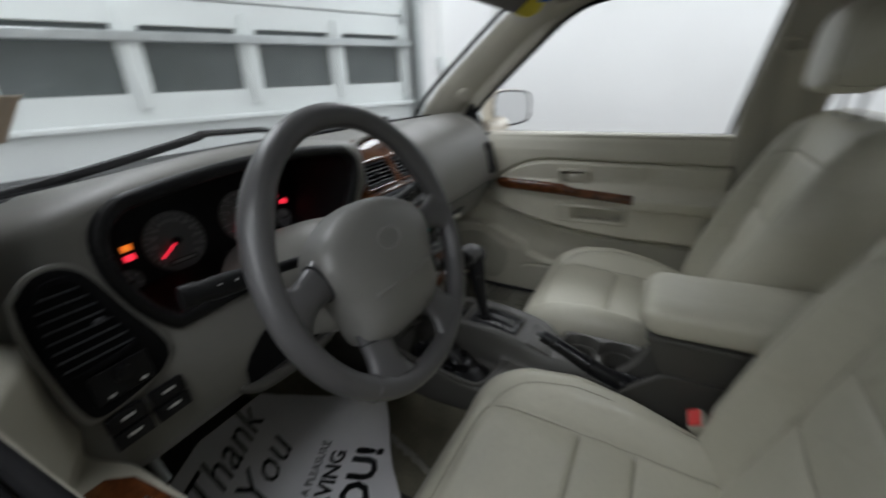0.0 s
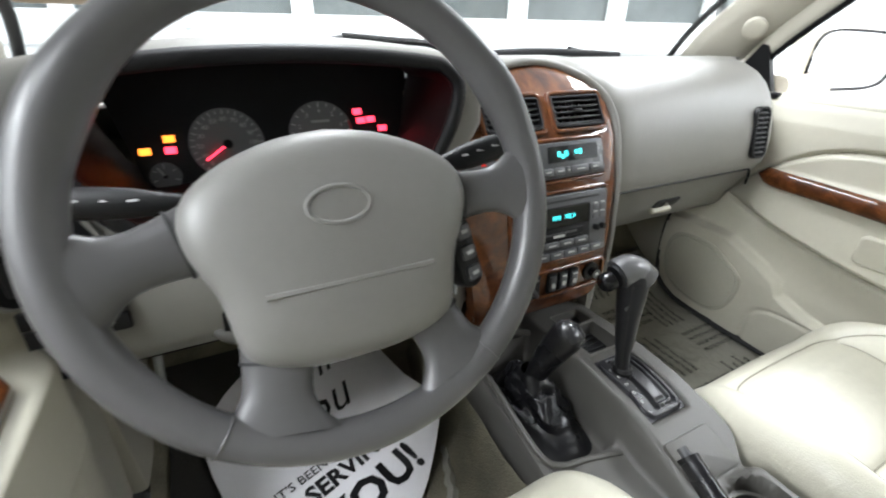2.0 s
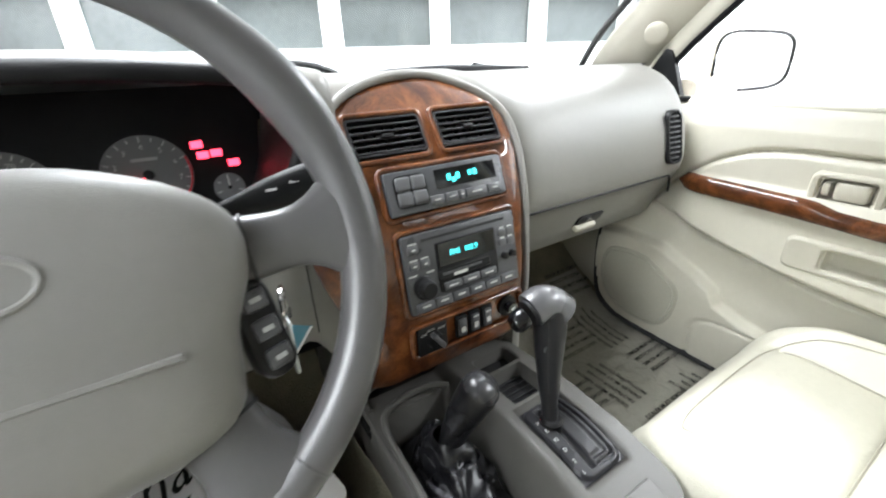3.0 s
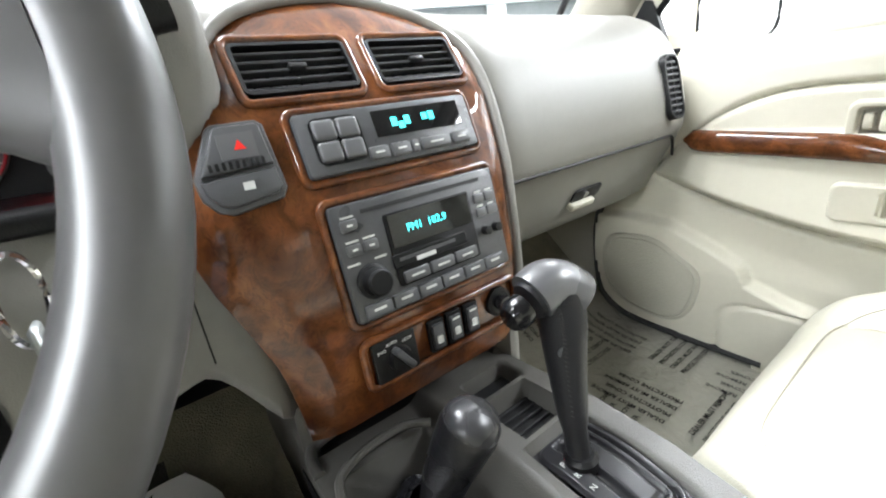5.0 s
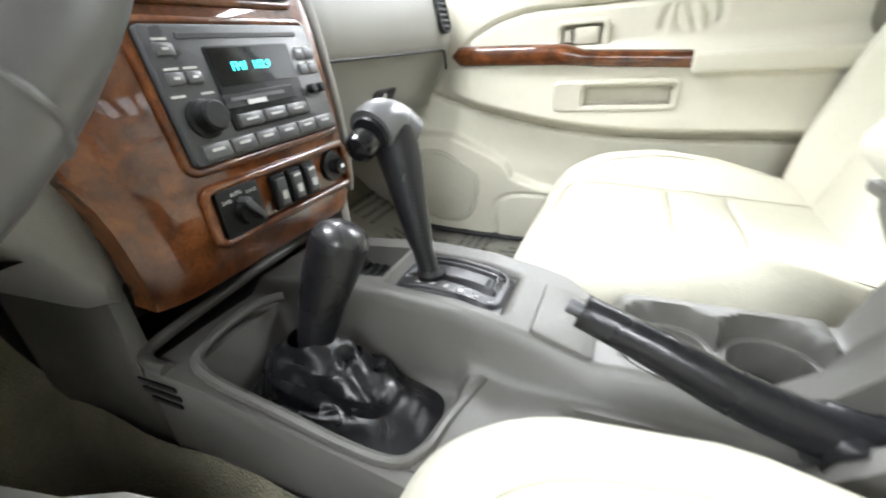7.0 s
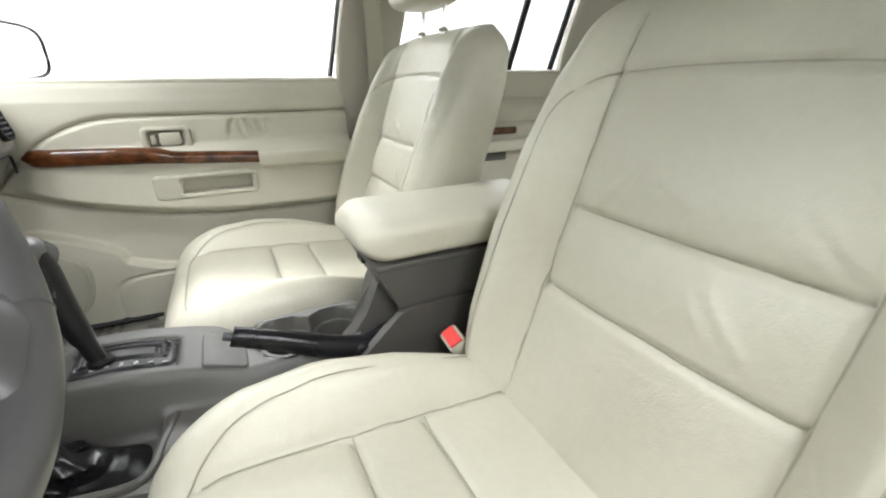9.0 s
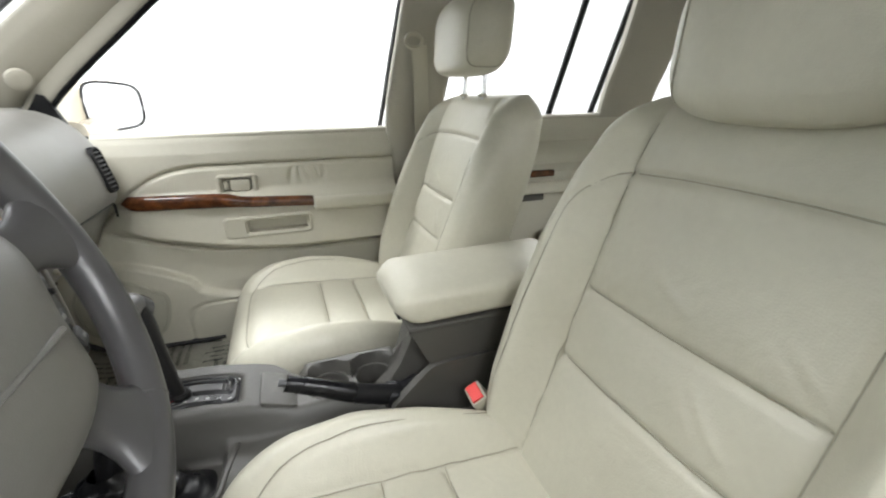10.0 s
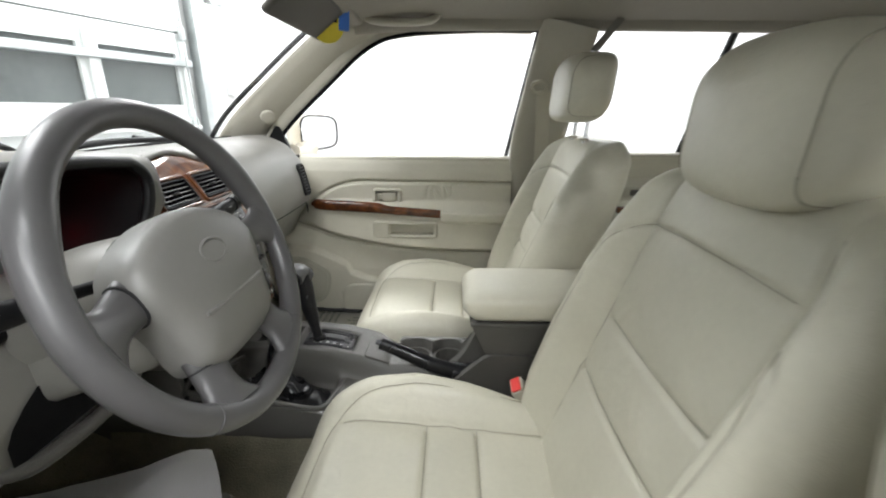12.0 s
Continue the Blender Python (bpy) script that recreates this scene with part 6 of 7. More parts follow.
def rear_bench():
    r = thing("rear_bench", (0, -0.75, FLOOR), "cream leather rear bench seat", "bench seat")
    part("cushion", box((1.24, 0.50, 0.20), (0, -0.80, 0.27), 0.06, 5), LEATHER, r)
    part("backrest", box((1.24, 0.14, 0.50), (0, 0, 0.25), 0.05, 5, pose(0, -1.02, 0.32, 18)), LEATHER, r)


rear_bench()
bu = thing("seat_belt_buckle", (-0.115, 0.0, 0.27), "beige seat belt buckle with red release button", "seat belt buckle")
bmx = facing((-0.120, 0.020, 0.352), (-0.25, 0.55, 0.80), (0.1, 0.8, -0.5))
part("body", box((0.036, 0.028, 0.062), (0, 0, -0.032), 0.004, 2, bmx), VINYL, bu)
part("release_button", box((0.030, 0.020, 0.005), (0, 0, 0.0008), 0.001, 1, bmx), RED, bu, "red release button")
part("stalk", box((0.022, 0.010, 0.09), (0, 0, -0.10), 0.003, 1, bmx), BLACK, bu)
sb = thing("seat_belt", (0.62, -0.13, 0.45), "beige seat belt webbing with anchor loop on the pillar", "seat belt")
dr = Vector((0.600, -0.115, 0.945))
part("anchor_loop", tube([dr + Vector((0.002, 0.024 * math.cos(t), 0.018 * math.sin(t))) for t in [2 * math.pi * k / 24 for k in range(24)]], 0.005, 8, True), VINYL_DARK, sb)
part("webbing", beam([dr + Vector((0, -0.015, -0.01)), (0.625, -0.14, 0.80), (0.64, -0.15, 0.60), (0.655, -0.16, 0.30)], 0.0025, 0.046, (1, 0, 0)), VINYL_DARK, sb)
sb2 = thing("seat_belt", (0.62, -0.30, 1.0), "grey belt strap hanging from the roof rail", "seat belt")
part("webbing", beam([(0.590, -0.345, 1.145), (0.575, -0.30, 1.09), (0.56, -0.262, 1.045)], 0.003, 0.022, (1, 0, 0)), DASH, sb2)

# ---- centre console ----
CUPS = ((0.030, 0.233), (0.030, 0.155))


def console_z(x, y):
    z = table([(-0.22, 0.318), (0.10, 0.318), (0.25, 0.318), (0.29, 0.3165), (0.36, 0.338), (0.42, 0.350), (0.50, 0.356), (0.60, 0.350), (0.68, 0.345)], y)
    zl = table([(-0.22, 0.29), (0.10, 0.285), (0.25, 0.29), (0.36, 0.288), (0.42, 0.300), (0.52, 0.316), (0.60, 0.328), (0.68, 0.335)], y)
    w = step(-0.028, -0.006, x)
    z = lerp(zl, z, w)
    # transfer lever well
    inx = step(-0.142, -0.134, x) * (1 - step(-0.036, -0.024, x))
    iny = step(0.395 + 0.06 * step(-0.08, -0.03, -abs(x + 0.085)) * 0, 0.41, y) * (1 - step(0.612, 0.622, y))
    z = lerp(z, 0.268, inx * iny)
    # gate
    gx = step(0.006, 0.011, x) * (1 - step(0.083, 0.088, x))
    z -= 0.018 * gx * step(0.378, 0.383, y) * (1 - step(0.500, 0.505, y))
    z -= 0.030 * step(0.020, 0.024, x) * (1 - step(0.086, 0.090, x)) * step(0.516, 0.520, y) * (1 - step(0.578, 0.583, y))
    z -= 0.026 * step(0.026, 0.030, x) * (1 - step(0.092, 0.096, x)) * step(0.590, 0.594, y) * (1 - step(0.624, 0.628, y))
    # cup holders on a sunk shelf with a scalloped wall round them
    z += 0.080 * (1 - step(0.078, 0.112, y)) * step(-0.02, 0.0, x)
    d = min(math.hypot(x - cx_, y - cy_) for cx_, cy_ in CUPS)
    z += 0.023 * step(0.0385, 0.0435, d) * step(0.034, 0.044, x) * (1 - step(0.268, 0.290, y)) * step(0.10, 0.115, y)
    z -= 0.075 * (1 - step(0.0330, 0.0375, d))
    z -= 0.012 * step(-0.112, -0.105, x) * (1 - step(-0.045, -0.038, x)) * step(0.09, 0.10, y) * (1 - step(0.30, 0.315, y))
    return z


con = thing("center_console", (0, 0.25, FLOOR), "grey plastic centre console with gear gate and cup holders", "center console")
xs = [-0.156 + 0.00405 * k for k in range(68)]
ys = [-0.20 + 0.0058 * k for k in range(150)]
rows = []
for y in ys:
    row = [(-0.158, y, 0.12), (-0.1585, y, console_z(-0.156, y) - 0.012), (-0.1575, y, console_z(-0.156, y) - 0.004)]
    narrow = 1 - step(0.275, 0.335, y)
    spread = -0.037 * narrow
    row += [(x if x < 0.070 else 0.070 + (x - 0.070) * lerp(1.0, 0.18, narrow), y, console_z(x, y)) for x in xs]
    row += [(xs[-1] + spread + dx, y, zz) for dx, zz in ((0.0022, console_z(xs[-1], y) - 0.004), (0.003, console_z(xs[-1], y) - 0.012), (0.003, 0.12))]
    rows.append(row)
part("body", grid(rows), CONSOLE, con, "", 55)
part("end_panel", grid([[(x, -0.2, z) for x in (-0.158, 0.118)] for z in (0.12, 0.29)]), CONSOLE, con)


def gate_z(x, y):
    """The domed plate that the gear lever slides in, with a slot and two grooves that follow its rounded end."""
    z = lerp(0.338, 0.3475, step(0.38, 0.505, y)) + 0.012 * max(0, 1 - ((y - 0.441) / 0.066) ** 2)
    qx, qy = abs(x - 0.0475) - 0.037 + 0.018, abs(y - 0.441) - 0.060 + 0.018
    d = 0.018 - math.hypot(max(qx, 0), max(qy, 0)) - min(0, max(qx, qy))
    right = step(0.040, 0.046, x)
    z -= 0.0045 * math.exp(-((d - 0.0105) / 0.0022) ** 4) * right + 0.0035 * math.exp(-((d - 0.0205) / 0.003) ** 4) * right
    z -= 0.007 * math.exp(-((x - 0.036) / 0.0045) ** 4) * step(0.390, 0.396, y) * (1 - step(0.488, 0.494, y))
    z -= 0.004 * (1 - step(0.000, 0.004, d))
    return z


gp = part("gate_plate", grid([[(0.0105 + 0.00092 * k, 0.381 + 0.0015 * i, gate_z(0.0105 + 0.00092 * k, 0.381 + 0.0015 * i)) for k in range(81)] for i in range(81)]), GLOSS_GATE, con, "black domed gear gate plate", 60)
for k, ch in enumerate(("P", "R", "N", "D", "2", "1")):
    lettering("gear_letter", ch, 0.0078, pose(0.0165, 0.467 - 0.0155 * k, gate_z(0.02, 0.470 - 0.0155 * k) + 0.0012), WHITE_INK, gp)
part("position_lamp", box((0.005, 0.005, 0.002), (0.027, 0.471, gate_z(0.027, 0.471) + 0.001), 0, 1), RED_GLOW, gp, "lit red position lamp")
part("coin_tray", box((0.060, 0.056, 0.003), (0.0555, 0.5495, 0.3275)), BLACK, con, "black ribbed coin tray")
for k in range(5):
    part("tray_rib", box((0.056, 0.002, 0.003), (0.0555, 0.528 + 0.011 * k, 0.331)), RUBBER, con)
part("front_pocket", box((0.064, 0.030, 0.003), (0.060, 0.6085, 0.329)), BLACK, con, "shallow black pocket before the coin tray")
part("ashtray_lid", prism(rounded(0.090, 0.060, 0.006), 0.009, facing((0.038, 0.322, 0.3215), (0.0, -0.36, 1), (0, 1, 0)), 0.003), CONSOLE, con, "grey ashtray lid")
for cx_, cy_ in CUPS:
    def turned(profile):
        return grid([[(cx_ + r * math.cos(2 * math.pi * q / 48), cy_ + r * math.sin(2 * math.pi * q / 48), 0.318 + h) for q in range(48)] for r, h in profile], close_u=True)
    part("cup_ring", turned(((0.0392, -0.006), (0.0390, 0.0005), (0.0340, 0.0012), (0.0326, 0.0006), (0.0320, -0.002), (0.0318, -0.008))), CONSOLE, con, "grey cup holder rim")
    part("cup_sleeve", turned(((0.0317, -0.005), (0.0304, -0.048), (0.0280, -0.053), (0.0005, -0.053))), CONSOLE, con)
part("side_louvre", box((0.002, 0.05, 0.004), (-0.1598, 0.648, 0.322), 0, 1), BLACK, con)
part("side_louvre", box((0.002, 0.05, 0.004), (-0.1598, 0.646, 0.312), 0, 1), BLACK, con)
part("side_louvre", box((0.002, 0.04, 0.004), (-0.1598, 0.644, 0.302), 0, 1), BLACK, con)
part("well_lip", tube(smooth_path([(-0.030, 0.385, 0.291), (-0.085, 0.397, 0.294), (-0.128, 0.405, 0.297), (-0.146, 0.43, 0.303), (-0.147, 0.52, 0.320), (-0.145, 0.600, 0.337), (-0.12, 0.626, 0.341), (-0.06, 0.630, 0.343), (-0.030, 0.612, 0.343)], 6), 0.005, 8), CONSOLE, con)
TUNNEL = [(-0.232, 0.006), (-0.212, 0.016), (-0.190, 0.048), (-0.174, 0.090), (-0.165, 0.128), (-0.1605, 0.142)]
single("tunnel_carpet", grid([[(x + 0.003 * math.sin(31 * y + 60 * h), y, 0.10 + h + 0.10 * step(0.80, 1.0, y) * (h < 0.1)) for x, h in TUNNEL] for y in [0.20 + 0.02 * k for k in range(33)]]), CARPET, "olive beige carpet over the gearbox tunnel side", "carpet", "structure")
# stack foot between console and dashboard
part("cavity_back", box((0.262, 0.02, 0.16), (-0.020, 0.785, 0.345)), BLACK, con, "black back of the open cubby under the stack")
part("cavity_floor", box((0.255, 0.11, 0.008), (-0.020, 0.725, 0.318)), BLACK, con)
part("front_lip", tube(smooth_path([(-0.151, 0.640, 0.333), (-0.149, 0.668, 0.335), (-0.128, 0.684, 0.337), (-0.02, 0.688, 0.342), (0.09, 0.690, 0.345), (0.108, 0.680, 0.345), (0.110, 0.65, 0.347)], 5), 0.0065, 10), CONSOLE, con)
part("side_cheek", box((0.02, 0.22, 0.34), (-0.144, 0.79, 0.27), 0.008, 2), CONSOLE, con)
part("heater_housing", box((0.02, 0.20, 0.34), (-0.140, 1.00, 0.27), 0.008, 2), BLACK, con, "black heater housing under the dash")
part("side_cheek", box((0.02, 0.30, 0.30), (0.128, 0.78, 0.27), 0.008, 2), DASH, con)

gs = thing("gear_shifter", (0.036, 0.464, 0.355), "black leather gear lever with grey topped grip", "gear lever")
pth = smooth_path([(0.034, 0.462, 0.350), (0.040, 0.474, 0.395), (0.049, 0.487, 0.440), (0.058, 0.498, 0.478), (0.060, 0.505, 0.500), (0.048, 0.510, 0.508), (0.030, 0.512, 0.503)], 5)
rad = [table([(0, 0.0105), (4, 0.0112), (5, 0.0135), (9, 0.0172), (14, 0.0218)], k) for k in range(len(pth))]
for k in range(len(pth)):
    if k > 14:
        rad[k] = table([(14, 0.0218), (20, 0.0245), (25, 0.0220), (30, 0.0180)], k)
part("grip", tube(pth, rad, 24, flat=1.0, up=(0, 1, 0)), GRIP_LEATHER, gs)
bm = bmesh.new()
for k in range(6, 22):
    for q in (0.0, 0.5):
        c, r_ = pth[k].lerp(pth[k + 1], q), lerp(rad[k], rad[k + 1], q)
        tube([c + Vector((-0.80, -0.60, 0.05)) * r_ + Vector((0, 0, 0.0008)), c + Vector((-0.70, -0.72, 0.05)) * r_ - Vector((0, 0, 0.0008))], 0.0005, 5, bm=bm)
part("stitching", bm, RUBBER, gs, "dark grip stitching")
top = smooth_path([(0.077, 0.501, 0.494), (0.066, 0.506, 0.505), (0.050, 0.510, 0.511), (0.034, 0.512, 0.506)], 5)
part("top_cap", tube(top, [lerp(0.0262, 0.0232, k / 15) for k in range(16)], 20, flat=1.0, up=(0, 1, 0)), material("satin_grey_cap", (0.085, 0.085, 0.088), 0.28, vary=0.1, coat=0.2), gs, "satin grey cap")
part("release_button", lathe([(0.0150, 0.0), (0.0150, 0.012), (0.011, 0.018), (0, 0.0195)], 22, facing((0.024, 0.5125, 0.499), (-1, 0.05, -0.25), (0, 1, 0))), GLOSS_BLACK, gs)
part("overdrive_button", lathe([(0.006, 0), (0.006, 0.004), (0, 0.0045)], 16, facing((0.041, 0.484, 0.460), (-0.45, -0.85, 0.1))), DARK_GREY, gs)
part("collar", lathe([(0.016, 0), (0.0155, 0.010), (0.012, 0.014)], 20, Matrix.Translation((0.036, 0.463, 0.350))), BLACK, gs)

tl = thing("transfer_lever", (-0.088, 0.525, 0.27), "black transfer lever with creased leather boot", "gear lever")
pth = smooth_path([(-0.090, 0.530, 0.315), (-0.085, 0.524, 0.345), (-0.075, 0.514, 0.385), (-0.064, 0.505, 0.415), (-0.056, 0.499, 0.434)], 5)
part("knob", tube(pth, [table([(0, 0.0125), (4, 0.0150), (8, 0.0195), (13, 0.0235), (18, 0.0256), (20, 0.0248)], k) for k in range(len(pth))], 20), BLACK_LEATHER, tl)
part("knob_cap", lathe([(0.0250, -0.005), (0.0242, 0.003), (0.0200, 0.0105), (0.0115, 0.0150), (0, 0.0165)], 28, facing((-0.0558, 0.4988, 0.4345), (0.33, -0.30, 0.9), (0, 1, 0))), material("satin_black_cap", (0.03, 0.03, 0.032), 0.2, vary=0.1), tl, "glossy engraved knob cap")
rows = []
n = 56
for i in range(17):
    t = i / 16
    c = Vector((lerp(-0.081, -0.089, t), lerp(0.518, 0.529, t ** 0.6), lerp(0.268, 0.352, t ** 0.95)))
    hx, hy_ = lerp(0.050, 0.0175, t ** 0.85), lerp(0.104, 0.018, t ** 0.72)
    ring = []
    for a in range(n):
        th = 2 * math.pi * a / n
        ca, sa = math.cos(th), math.sin(th)
        e = lerp(0.5, 1.0, t)
        fold = 1 + 0.17 * math.sin(math.pi * t) * (math.sin(4 * th + 5 * t + 0.6) + 0.35 * math.sin(7 * th - 6 * t) + 0.5 * math.sin(2 * th + 11 * t))
        ring.append((c.x + hx * fold * math.copysign(abs(ca) ** e, ca), c.y + hy_ * fold * math.copysign(abs(sa) ** e, sa), c.z + 0.006 * math.sin(9 * t * math.pi + 2 * th) * math.sin(math.pi * t)))
    rows.append(ring)
part("boot", grid(rows, close_u=True), BLACK_LEATHER, tl, "creased black leather boot", 80)

hb = thing("handbrake", (-0.085, 0.12, 0.29), "black handbrake lever with ribbed leather grip", "handbrake")
pth = smooth_path([(-0.030, 0.055, 0.300), (-0.044, 0.120, 0.322), (-0.054, 0.190, 0.350), (-0.051, 0.250, 0.376), (-0.044, 0.300, 0.393)], 6)
part("grip", tube(pth, [table([(0, 0.0145), (8, 0.0155), (14, 0.0145), (20, 0.0125), (24, 0.0118)], k) for k in range(len(pth))], 18, flat=1.15), BLACK_LEATHER, hb)
part("release_button", tube([(-0.0440, 0.300, 0.393), (-0.0425, 0.312, 0.397)], 0.0062, 12), DARK_GREY, hb)
part("end_ring", tube([(-0.0445, 0.297, 0.392), (-0.0438, 0.302, 0.394)], 0.0132, 18), BLACK, hb)
rows = []
for i in range(15):
    t = i / 14
    ring = []
    for a in range(24):
        th = 2 * math.pi * a / 24
        fold = 1 + 0.16 * math.sin(5 * th + 9 * t) + 0.10 * math.sin(3 * th - 14 * t)
        ring.append((lerp(-0.030, -0.044, t) + 0.024 * fold * math.cos(th), lerp(0.040, 0.150, t), lerp(0.325, 0.322, t) + (0.030 - 0.012 * t) * fold * math.sin(th) + 0.004 * math.sin(16 * t)))
    rows.append(ring)
part("gaiter", grid(rows, close_u=True, caps=True), BLACK_LEATHER, hb, "crumpled black leather gaiter", 80)
wall_line = [(0.178, 0.292), (0.160, 0.308), (0.142, 0.326), (0.105, 0.361), (0.082, 0.382), (0.068, 0.3885), (0.045, 0.390), (-0.20, 0.390), (-0.20, 0.20), (0.178, 0.20)]
part("brake_side_wall", prism(wall_line, 0.016, Matrix(((0, 0, 1, -0.0770), (1, 0, 0, 0), (0, 1, 0, 0), (0, 0, 0, 1))), 0.005, 3), CONSOLE, con, "raised grey wall beside the handbrake")
ridge_line = [(0.172, 0.300), (0.158, 0.316), (0.136, 0.340), (0.118, 0.368), (0.104, 0.402), (0.098, 0.418), (0.060, 0.418), (0.060, 0.27), (0.172, 0.27)]
part("cup_ridge", prism(ridge_line, 0.028, Matrix(((0.20, 0, 1, -0.050), (1, 0, 0, 0), (0, 1, 0, 0), (0, 0, 0, 1))), 0.007, 3), CONSOLE, con, "grey ridge between handbrake and cup holders")

ar = thing("armrest", (0, -0.03, 0.30), "cream leather armrest lid on a grey storage box", "armrest")
rows = []
for i in range(29):
    t = i / 28
    y = lerp(0.128, -0.20, t)
    e = 1 - (1 - min(1, t / 0.13)) ** 2.5
    e2 = math.sqrt(max(0, e)) if t < 0.13 else 1
    zc, hh = 0.492, 0.0320 * max(0.35, e2)
    hw = 0.0935 * max(0.75, e2 ** 0.5)
    zc += 0.003 * t
    ring = []
    for a in range(44):
        th = 2 * math.pi * a / 44
        c, sn = math.cos(th), math.sin(th)
        ring.append((0.014 + hw * math.copysign(abs(c) ** 0.42, c), y, zc + hh * math.copysign(abs(sn) ** 0.55, sn)))
    rows.append(ring)
part("pad", grid(rows, close_u=True, caps=True), LEATHER, ar, "cream leather lid", 60)
part("lid_rim", box((0.170, 0.312, 0.011), (0.014, -0.044, 0.4565), 0.004, 2), CONSOLE, ar)
front = [(0.108, 0.452), (0.104, 0.440), (0.084, 0.398), (0.078, 0.388), (-0.20, 0.388), (-0.20, 0.452)]
part("box", prism(front, 0.156, Matrix(((0, 0, 1, -0.069), (1, 0, 0, 0), (0, 1, 0, 0), (0, 0, 0, 1))), 0.006, 3), CONSOLE, ar, "grey storage box")
part("box_foot", box((0.150, 0.270, 0.13), (0.012, -0.065, 0.325), 0.008, 2), CONSOLE, ar)
part("latch", box((0.03, 0.008, 0.014), (0.014, 0.108, 0.446), 0.003, 1), BLACK, ar, "black lid latch")

# ---- floor mats, pedals ----
def floor_z(y):
    return table(list(zip([-1.7, 0.72, 0.80, 0.95, 1.10, 1.2], [0.10, 0.10, 0.115, 0.20, 0.33, 0.62])), y)


pm_ = thing("paper_floor_mat", (-0.40, 0.70, floor_z(0.7)), "white paper floor mat printed with a thank you message", "floor mat")
MAT = pose(PAPER_AT[0], PAPER_AT[1], 0, 0, 0, PAPER_TURN)


def sheet_point(u, v, lift=0.0):
    """The sheet lies on the floor; its corner beside the tunnel curls up towards the seat."""
    curl = 0.14 * step(0.02, 0.20, u) * step(0.12, -0.10, v)
    flat = MAT @ Vector((u, v, 0))
    p = MAT @ Vector((u - 0.69 * curl, v - 0.57 * curl, 0))
    return Vector((p.x, p.y, floor_z(flat.y) + 0.012 + 0.005 * math.sin(11 * u + 3) * math.sin(9 * v) + PAPER_LIFT * max(0, u + 0.02) + curl + lift))


# left and right edge of the sheet along its length
SHEET_L = [(-0.27, -0.243), (-0.157, -0.238), (-0.024, -0.227), (0.063, -0.223), (0.131, -0.214), (0.155, -0.188), (0.175, -0.145), (0.185, -0.11)]
SHEET_R = [(-0.27, -0.08), (-0.255, -0.041), (-0.214, 0.044), (-0.171, 0.113), (-0.135, 0.165), (-0.125, 0.182), (-0.090, 0.186), (-0.03, 0.176), (0.063, 0.160), (0.131, 0.135), (0.165, 0.035), (0.185, -0.02)]
rows = []
for i in range(49):
    row = []
    v = lerp(-0.27, 0.185, i / 48)
    for k in range(29):
        u = lerp(table(SHEET_L, v), table(SHEET_R, v), k / 28)
        row.append(sheet_point(u, v))
    rows.append(row)
bm = grid(rows)
part("sheet", bm, PAPER, pm_, "", 80)


for tx, u, v, sz, sh, bo in (("Thank", -0.148, 0.096, 0.090, 0.42, 0.0), ("You", -0.108, 0.017, 0.094, 0.42, 0.0), ("IT'S BEEN A PLEASURE", -0.165, -0.06, 0.0245, 0, 0.0002),
                             ("SERVING", -0.125, -0.105, 0.046, 0, 0.0016), ("YOU!", -0.13, -0.185, 0.083, 0, 0.003)):
    ob = lettering("print", tx, sz, Matrix.Translation((u, v, 0)), INK, pm_, sh, bo)
    for vt in ob.data.vertices:
        vt.co = sheet_point(vt.co.x, vt.co.y, 0.0020)
fm = thing("plastic_floor_cover", (0.43, 0.68, floor_z(0.68)), "clear plastic floor cover with black printed lettering", "floor mat")
rows = [[(0.19 + 0.0235 * k, y, floor_z(y) + 0.012 + 0.004 * math.sin(23 * y + 9 * k * 0.2) * math.sin(1.3 * k)) for k in range(21)] for y in [0.36 + 0.025 * i for i in range(24)]]
PLASTIC = material("clear_plastic_film", (0.36, 0.35, 0.30), 0.10, vary=0.12, scale=6, wrinkle=0.007, wrinkle_scale=20, spec=0.9)
part("sheet", grid(rows), PLASTIC, fm, "", 80)
LINES = ("DEALER MUST REMOVE", "PROTECTIVE COVER")
for i in range(4):
    for j in range(3):
        for k in range(4):
            along = (i + j) % 2
            bx, by_ = 0.24 + 0.145 * j, 0.40 + 0.145 * i
            if along:
                m = pose(bx, by_ + 0.10 - 0.022 * k, 0, 0, 0, 0)
            else:
                m = pose(bx + 0.022 * k, by_, 0, 0, 0, 90)
            p = m.translation
            ob = lettering("print", LINES[k % 2], 0.0135, m, INK, fm, 0, 0.0003)
            for vt in ob.data.vertices:
                vt.co.z = floor_z(vt.co.y) + 0.0175
pf = thing("plastic_film_strip", (-0.21, 0.56, 0.11), "crumpled clear plastic film edge beside the paper mat", "plastic film")
part("film", grid([[(lerp(-0.246, -0.180, t) + 0.010 * j - 0.010 + 0.002 * math.sin(40 * t + j), lerp(0.47, 0.66, t), 0.1235 + 0.010 * (j == 1) + 0.003 * math.sin(55 * t + 2 * j) + 0.004 * t) for t in [k / 30 for k in range(31)]] for j in range(3)]), PLASTIC, pf, "", 80)
dm = thing("floor_mat", (-0.42, 0.62, 0.102), "dark worn driver floor mat under the paper", "floor mat")
part("mat", grid([[(x, y, floor_z(y) + 0.006) for x in [-0.66 + 0.045 * k for k in range(9)]] for y in [0.36 + 0.04 * i for i in range(16)]]), material("dark_olive_mat", (0.022, 0.021, 0.018), 0.7, vary=0.3, scale=14, grain=0.002, grain_scale=300), dm)
pe = thing("brake_pedal", (-0.33, 0.86, 0.22), "black rubber brake pedal on a steel arm", "pedal")
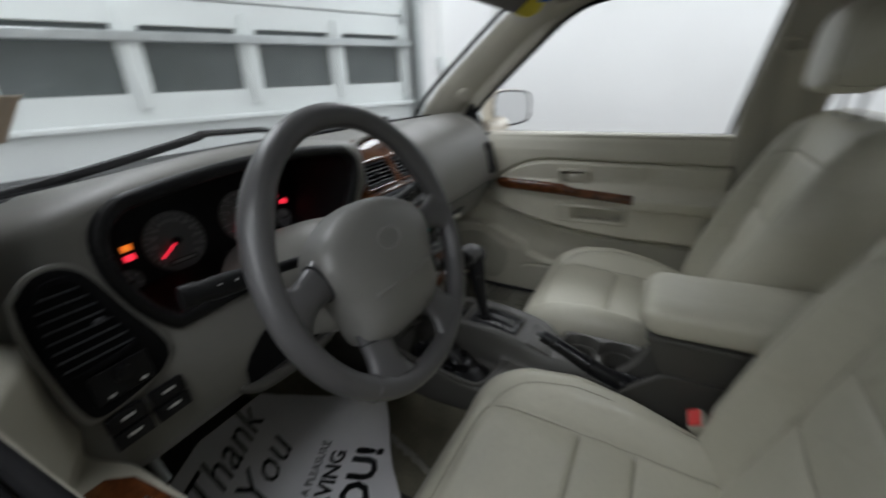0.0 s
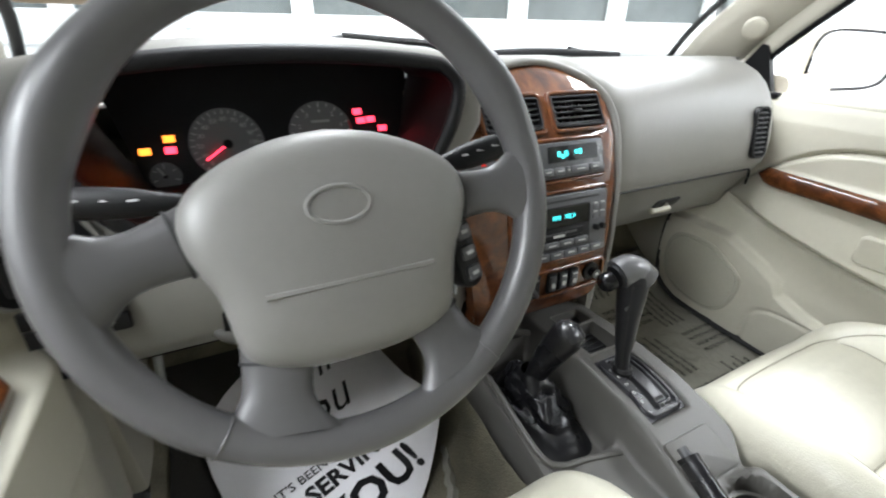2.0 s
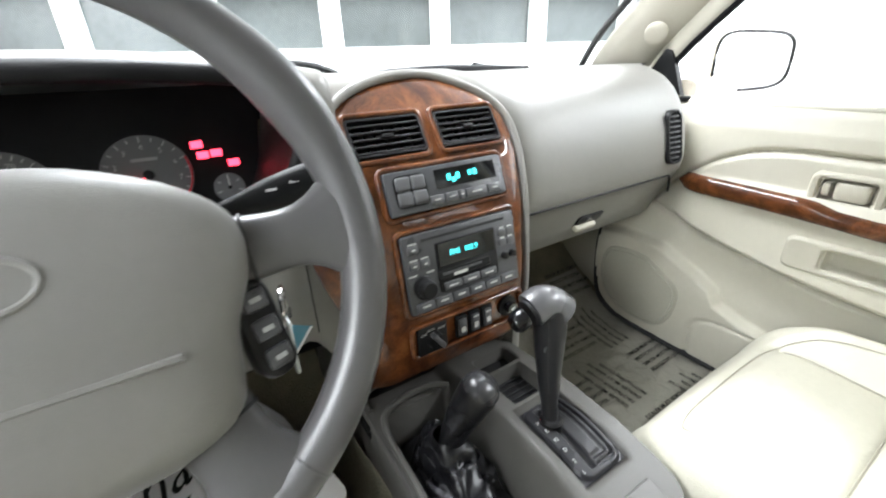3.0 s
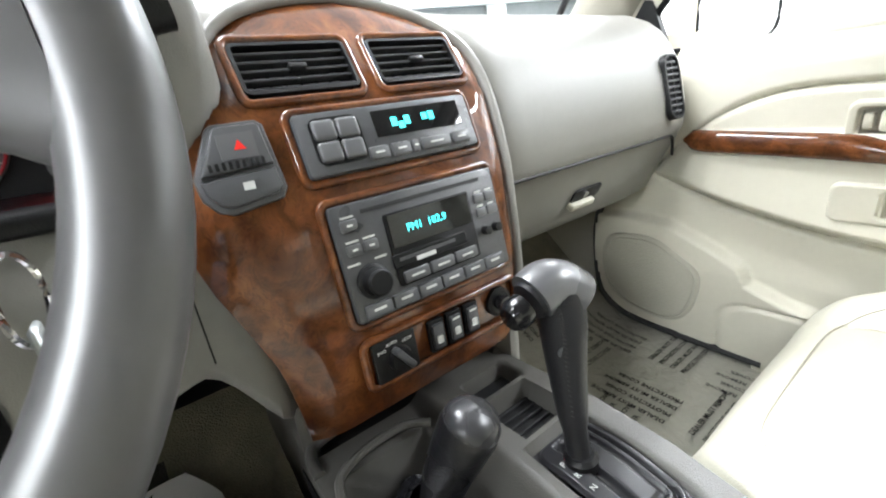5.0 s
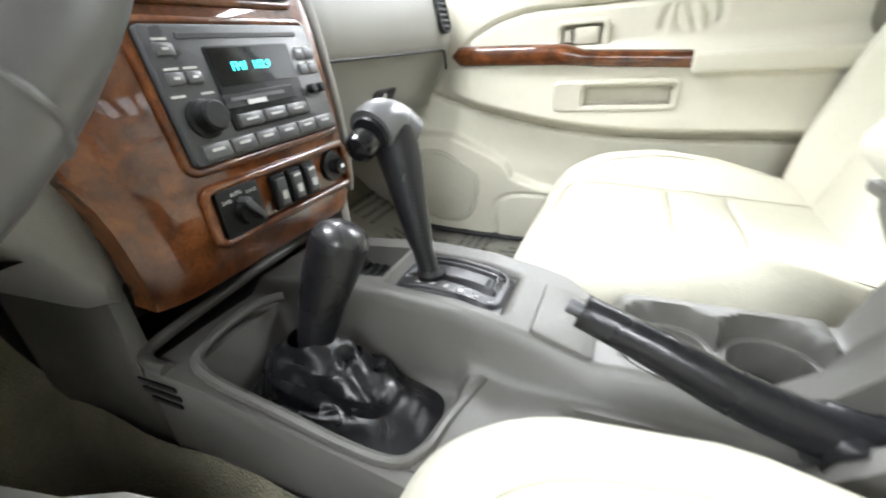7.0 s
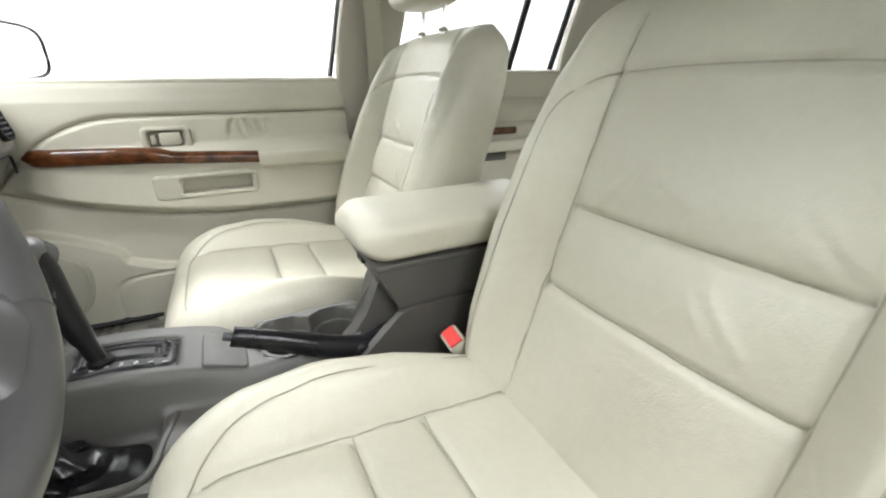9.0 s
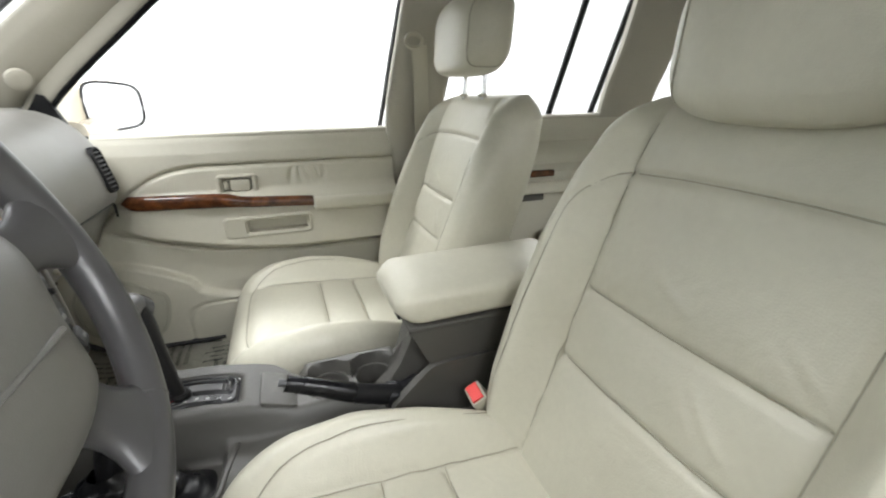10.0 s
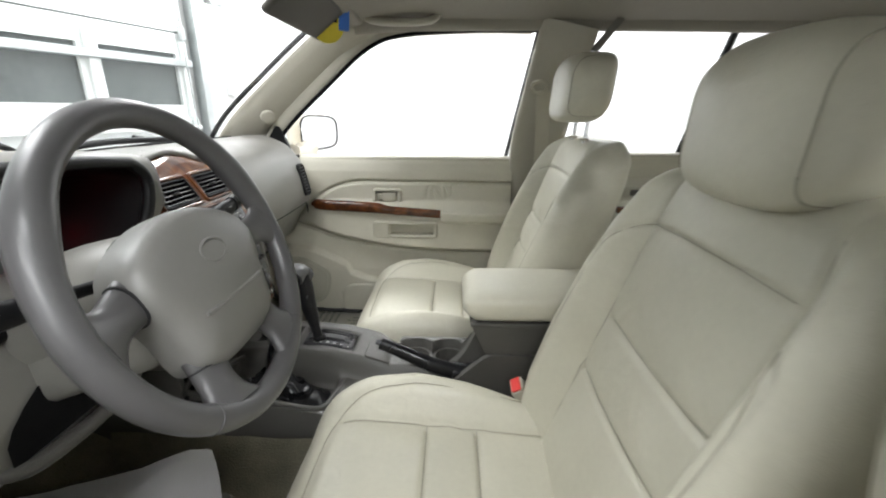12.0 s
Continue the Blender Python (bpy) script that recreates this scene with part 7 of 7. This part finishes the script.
part("pad", box((0.12, 0.02, 0.06), (0, 0, 0), 0.006, 2, pose(-0.30, 0.965, 0.33, -35)), RUBBER, pe)
part("arm", tube([(-0.30, 0.975, 0.335), (-0.31, 1.0, 0.42), (-0.31, 0.95, 0.55)], 0.008, 8), STEEL, pe)
pe = thing("parking_pedal", (-0.60, 0.80, 0.40), "small steel hood release lever", "lever")
part("arm", tube([(-0.60, 0.74, 0.43), (-0.60, 0.70, 0.38)], 0.006, 8), STEEL, pe)

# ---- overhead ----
# passenger visor colour is darkened to carry its backlit shade
VISOR = material("backlit_taupe_visor", (0.085, 0.078, 0.068), 0.8, vary=0.1, grain=0.0006, grain_scale=420)
vi = thing("sun_visor", (0.32, 0.44, 1.13), "taupe fabric sun visor folded against the roof, backlit shade in its colour", "sun visor")
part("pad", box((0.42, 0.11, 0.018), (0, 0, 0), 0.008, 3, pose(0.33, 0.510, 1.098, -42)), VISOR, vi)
part("label", lathe([(0.046, 0), (0.046, 0.0012), (0, 0.0012)], 30, facing((0.456, 0.510, 1.093), (-0.85, -0.45, -0.2))), material("yellow_label", (0.72, 0.60, 0.04), 0.5), vi, "round yellow warning label")
part("blue_label", box((0.030, 0.062, 0.001), (0.046, 0.020, 0.001), 0, 1, facing((0.456, 0.510, 1.093), (-0.85, -0.45, -0.2))), material("blue_label", (0.03, 0.16, 0.62), 0.4), vi, "bright blue label")
part("black_label", box((0.046, 0.052, 0.001), (0.004, 0.034, 0.0022), 0, 1, facing((0.456, 0.510, 1.093), (-0.85, -0.45, -0.2))), BLACK, vi)
part("clip", box((0.02, 0.012, 0.02), (0.14, 0.42, 1.12), 0.004), BLACK, vi)
vi = thing("sun_visor", (-0.32, 0.44, 1.13), "taupe fabric sun visor folded against the roof", "sun visor")
part("pad", box((0.40, 0.15, 0.018), (0, 0, 0), 0.008, 3, pose(-0.33, 0.44, 1.118, 12)), LINER, vi)
gh = thing("grab_handle", (0.60, 0.28, 1.10), "beige roof grab handle over the passenger door", "grab handle")
part("grip", tube(smooth_path([(0.597, 0.43, 1.155), (0.572, 0.41, 1.128), (0.565, 0.32, 1.120), (0.572, 0.23, 1.128), (0.597, 0.21, 1.155)], 6), 0.016, 14, flat=0.7), PILLAR, gh)
ph = thing("pillar_grab_handle", (0.64, 0.80, 0.87), "beige grip cap on the front pillar trim", "grab handle")
part("cap", lathe([(0.024, -0.012), (0.0238, -0.001), (0.021, 0.0012), (0.012, 0.002), (0, 0.0022)], 28, facing((0.668, 0.797, 0.840), (-0.72, -0.40, -0.36))), PILLAR, ph)
cd = thing("windshield_sticker", (-0.60, 0.80, 0.87), "peach paper sticker on the windshield corner", "sticker")
part("card", box((0.075, 0.001, 0.085), (0, 0, 0), 0, 1, pose(-0.60, 0.835, 0.875, 50, 0, 8)), material("peach_paper", (0.62, 0.50, 0.38), 0.8), cd)
for blade, arm in ((((-0.60, 0.982, 0.766), (-0.507, 0.995, 0.772), (-0.377, 1.0, 0.787), (-0.22, 1.0, 0.810)), ((-0.23, 0.997, 0.814), (-0.13, 1.01, 0.807), (-0.03, 1.03, 0.798), (0.06, 1.07, 0.763))),
                   (((0.0, 1.015, 0.776), (0.25, 1.04, 0.785), (0.51, 1.03, 0.776)), ((0.35, 1.045, 0.79), (0.57, 1.08, 0.758)))):
    wi = thing("wiper", (blade[1][0], 1.03, 0.765), "black wiper arm on the windshield base", "wiper", "windshield wipers")
    part("blade", tube(smooth_path(blade, 8), 0.0065, 8, flat=1.3), RUBBER, wi)
    part("arm", tube(smooth_path(arm, 4), 0.0068, 8), BLACK, wi)
single("windshield_base_seal", tube([Vector(p) + Vector((0, -0.004, 0.003)) for p in dash_rows[0]], 0.0065, 8), TRIM_BLACK, "black seal along the windshield base", "seal", "structure")
slot = [(x, y, table(sorted((dash_point(x, r)[1], dash_point(x, r)[2]) for r in range(7)), y) + 0.0004) for x, y in ((-0.664, 0.767), (-0.645, 0.780), (-0.626, 0.792), (-0.607, 0.804))]
part("defroster_slot", tube(slot, 0.0022, 6), BLACK, dash, "dark defroster slot")
cw = single("bonnet", grid([[(x, y, table([(1.03, 0.745), (1.3, 0.74), (1.9, 0.66), (2.0, 0.55)], y) - 0.05 * (abs(x) / 0.72) ** 3) for x in [-0.74 + 0.074 * k for k in range(21)]] for y in (1.05, 1.12, 1.3, 1.6, 1.9, 2.0)]), PAINT, "cream painted car bonnet", "bonnet", "structure")
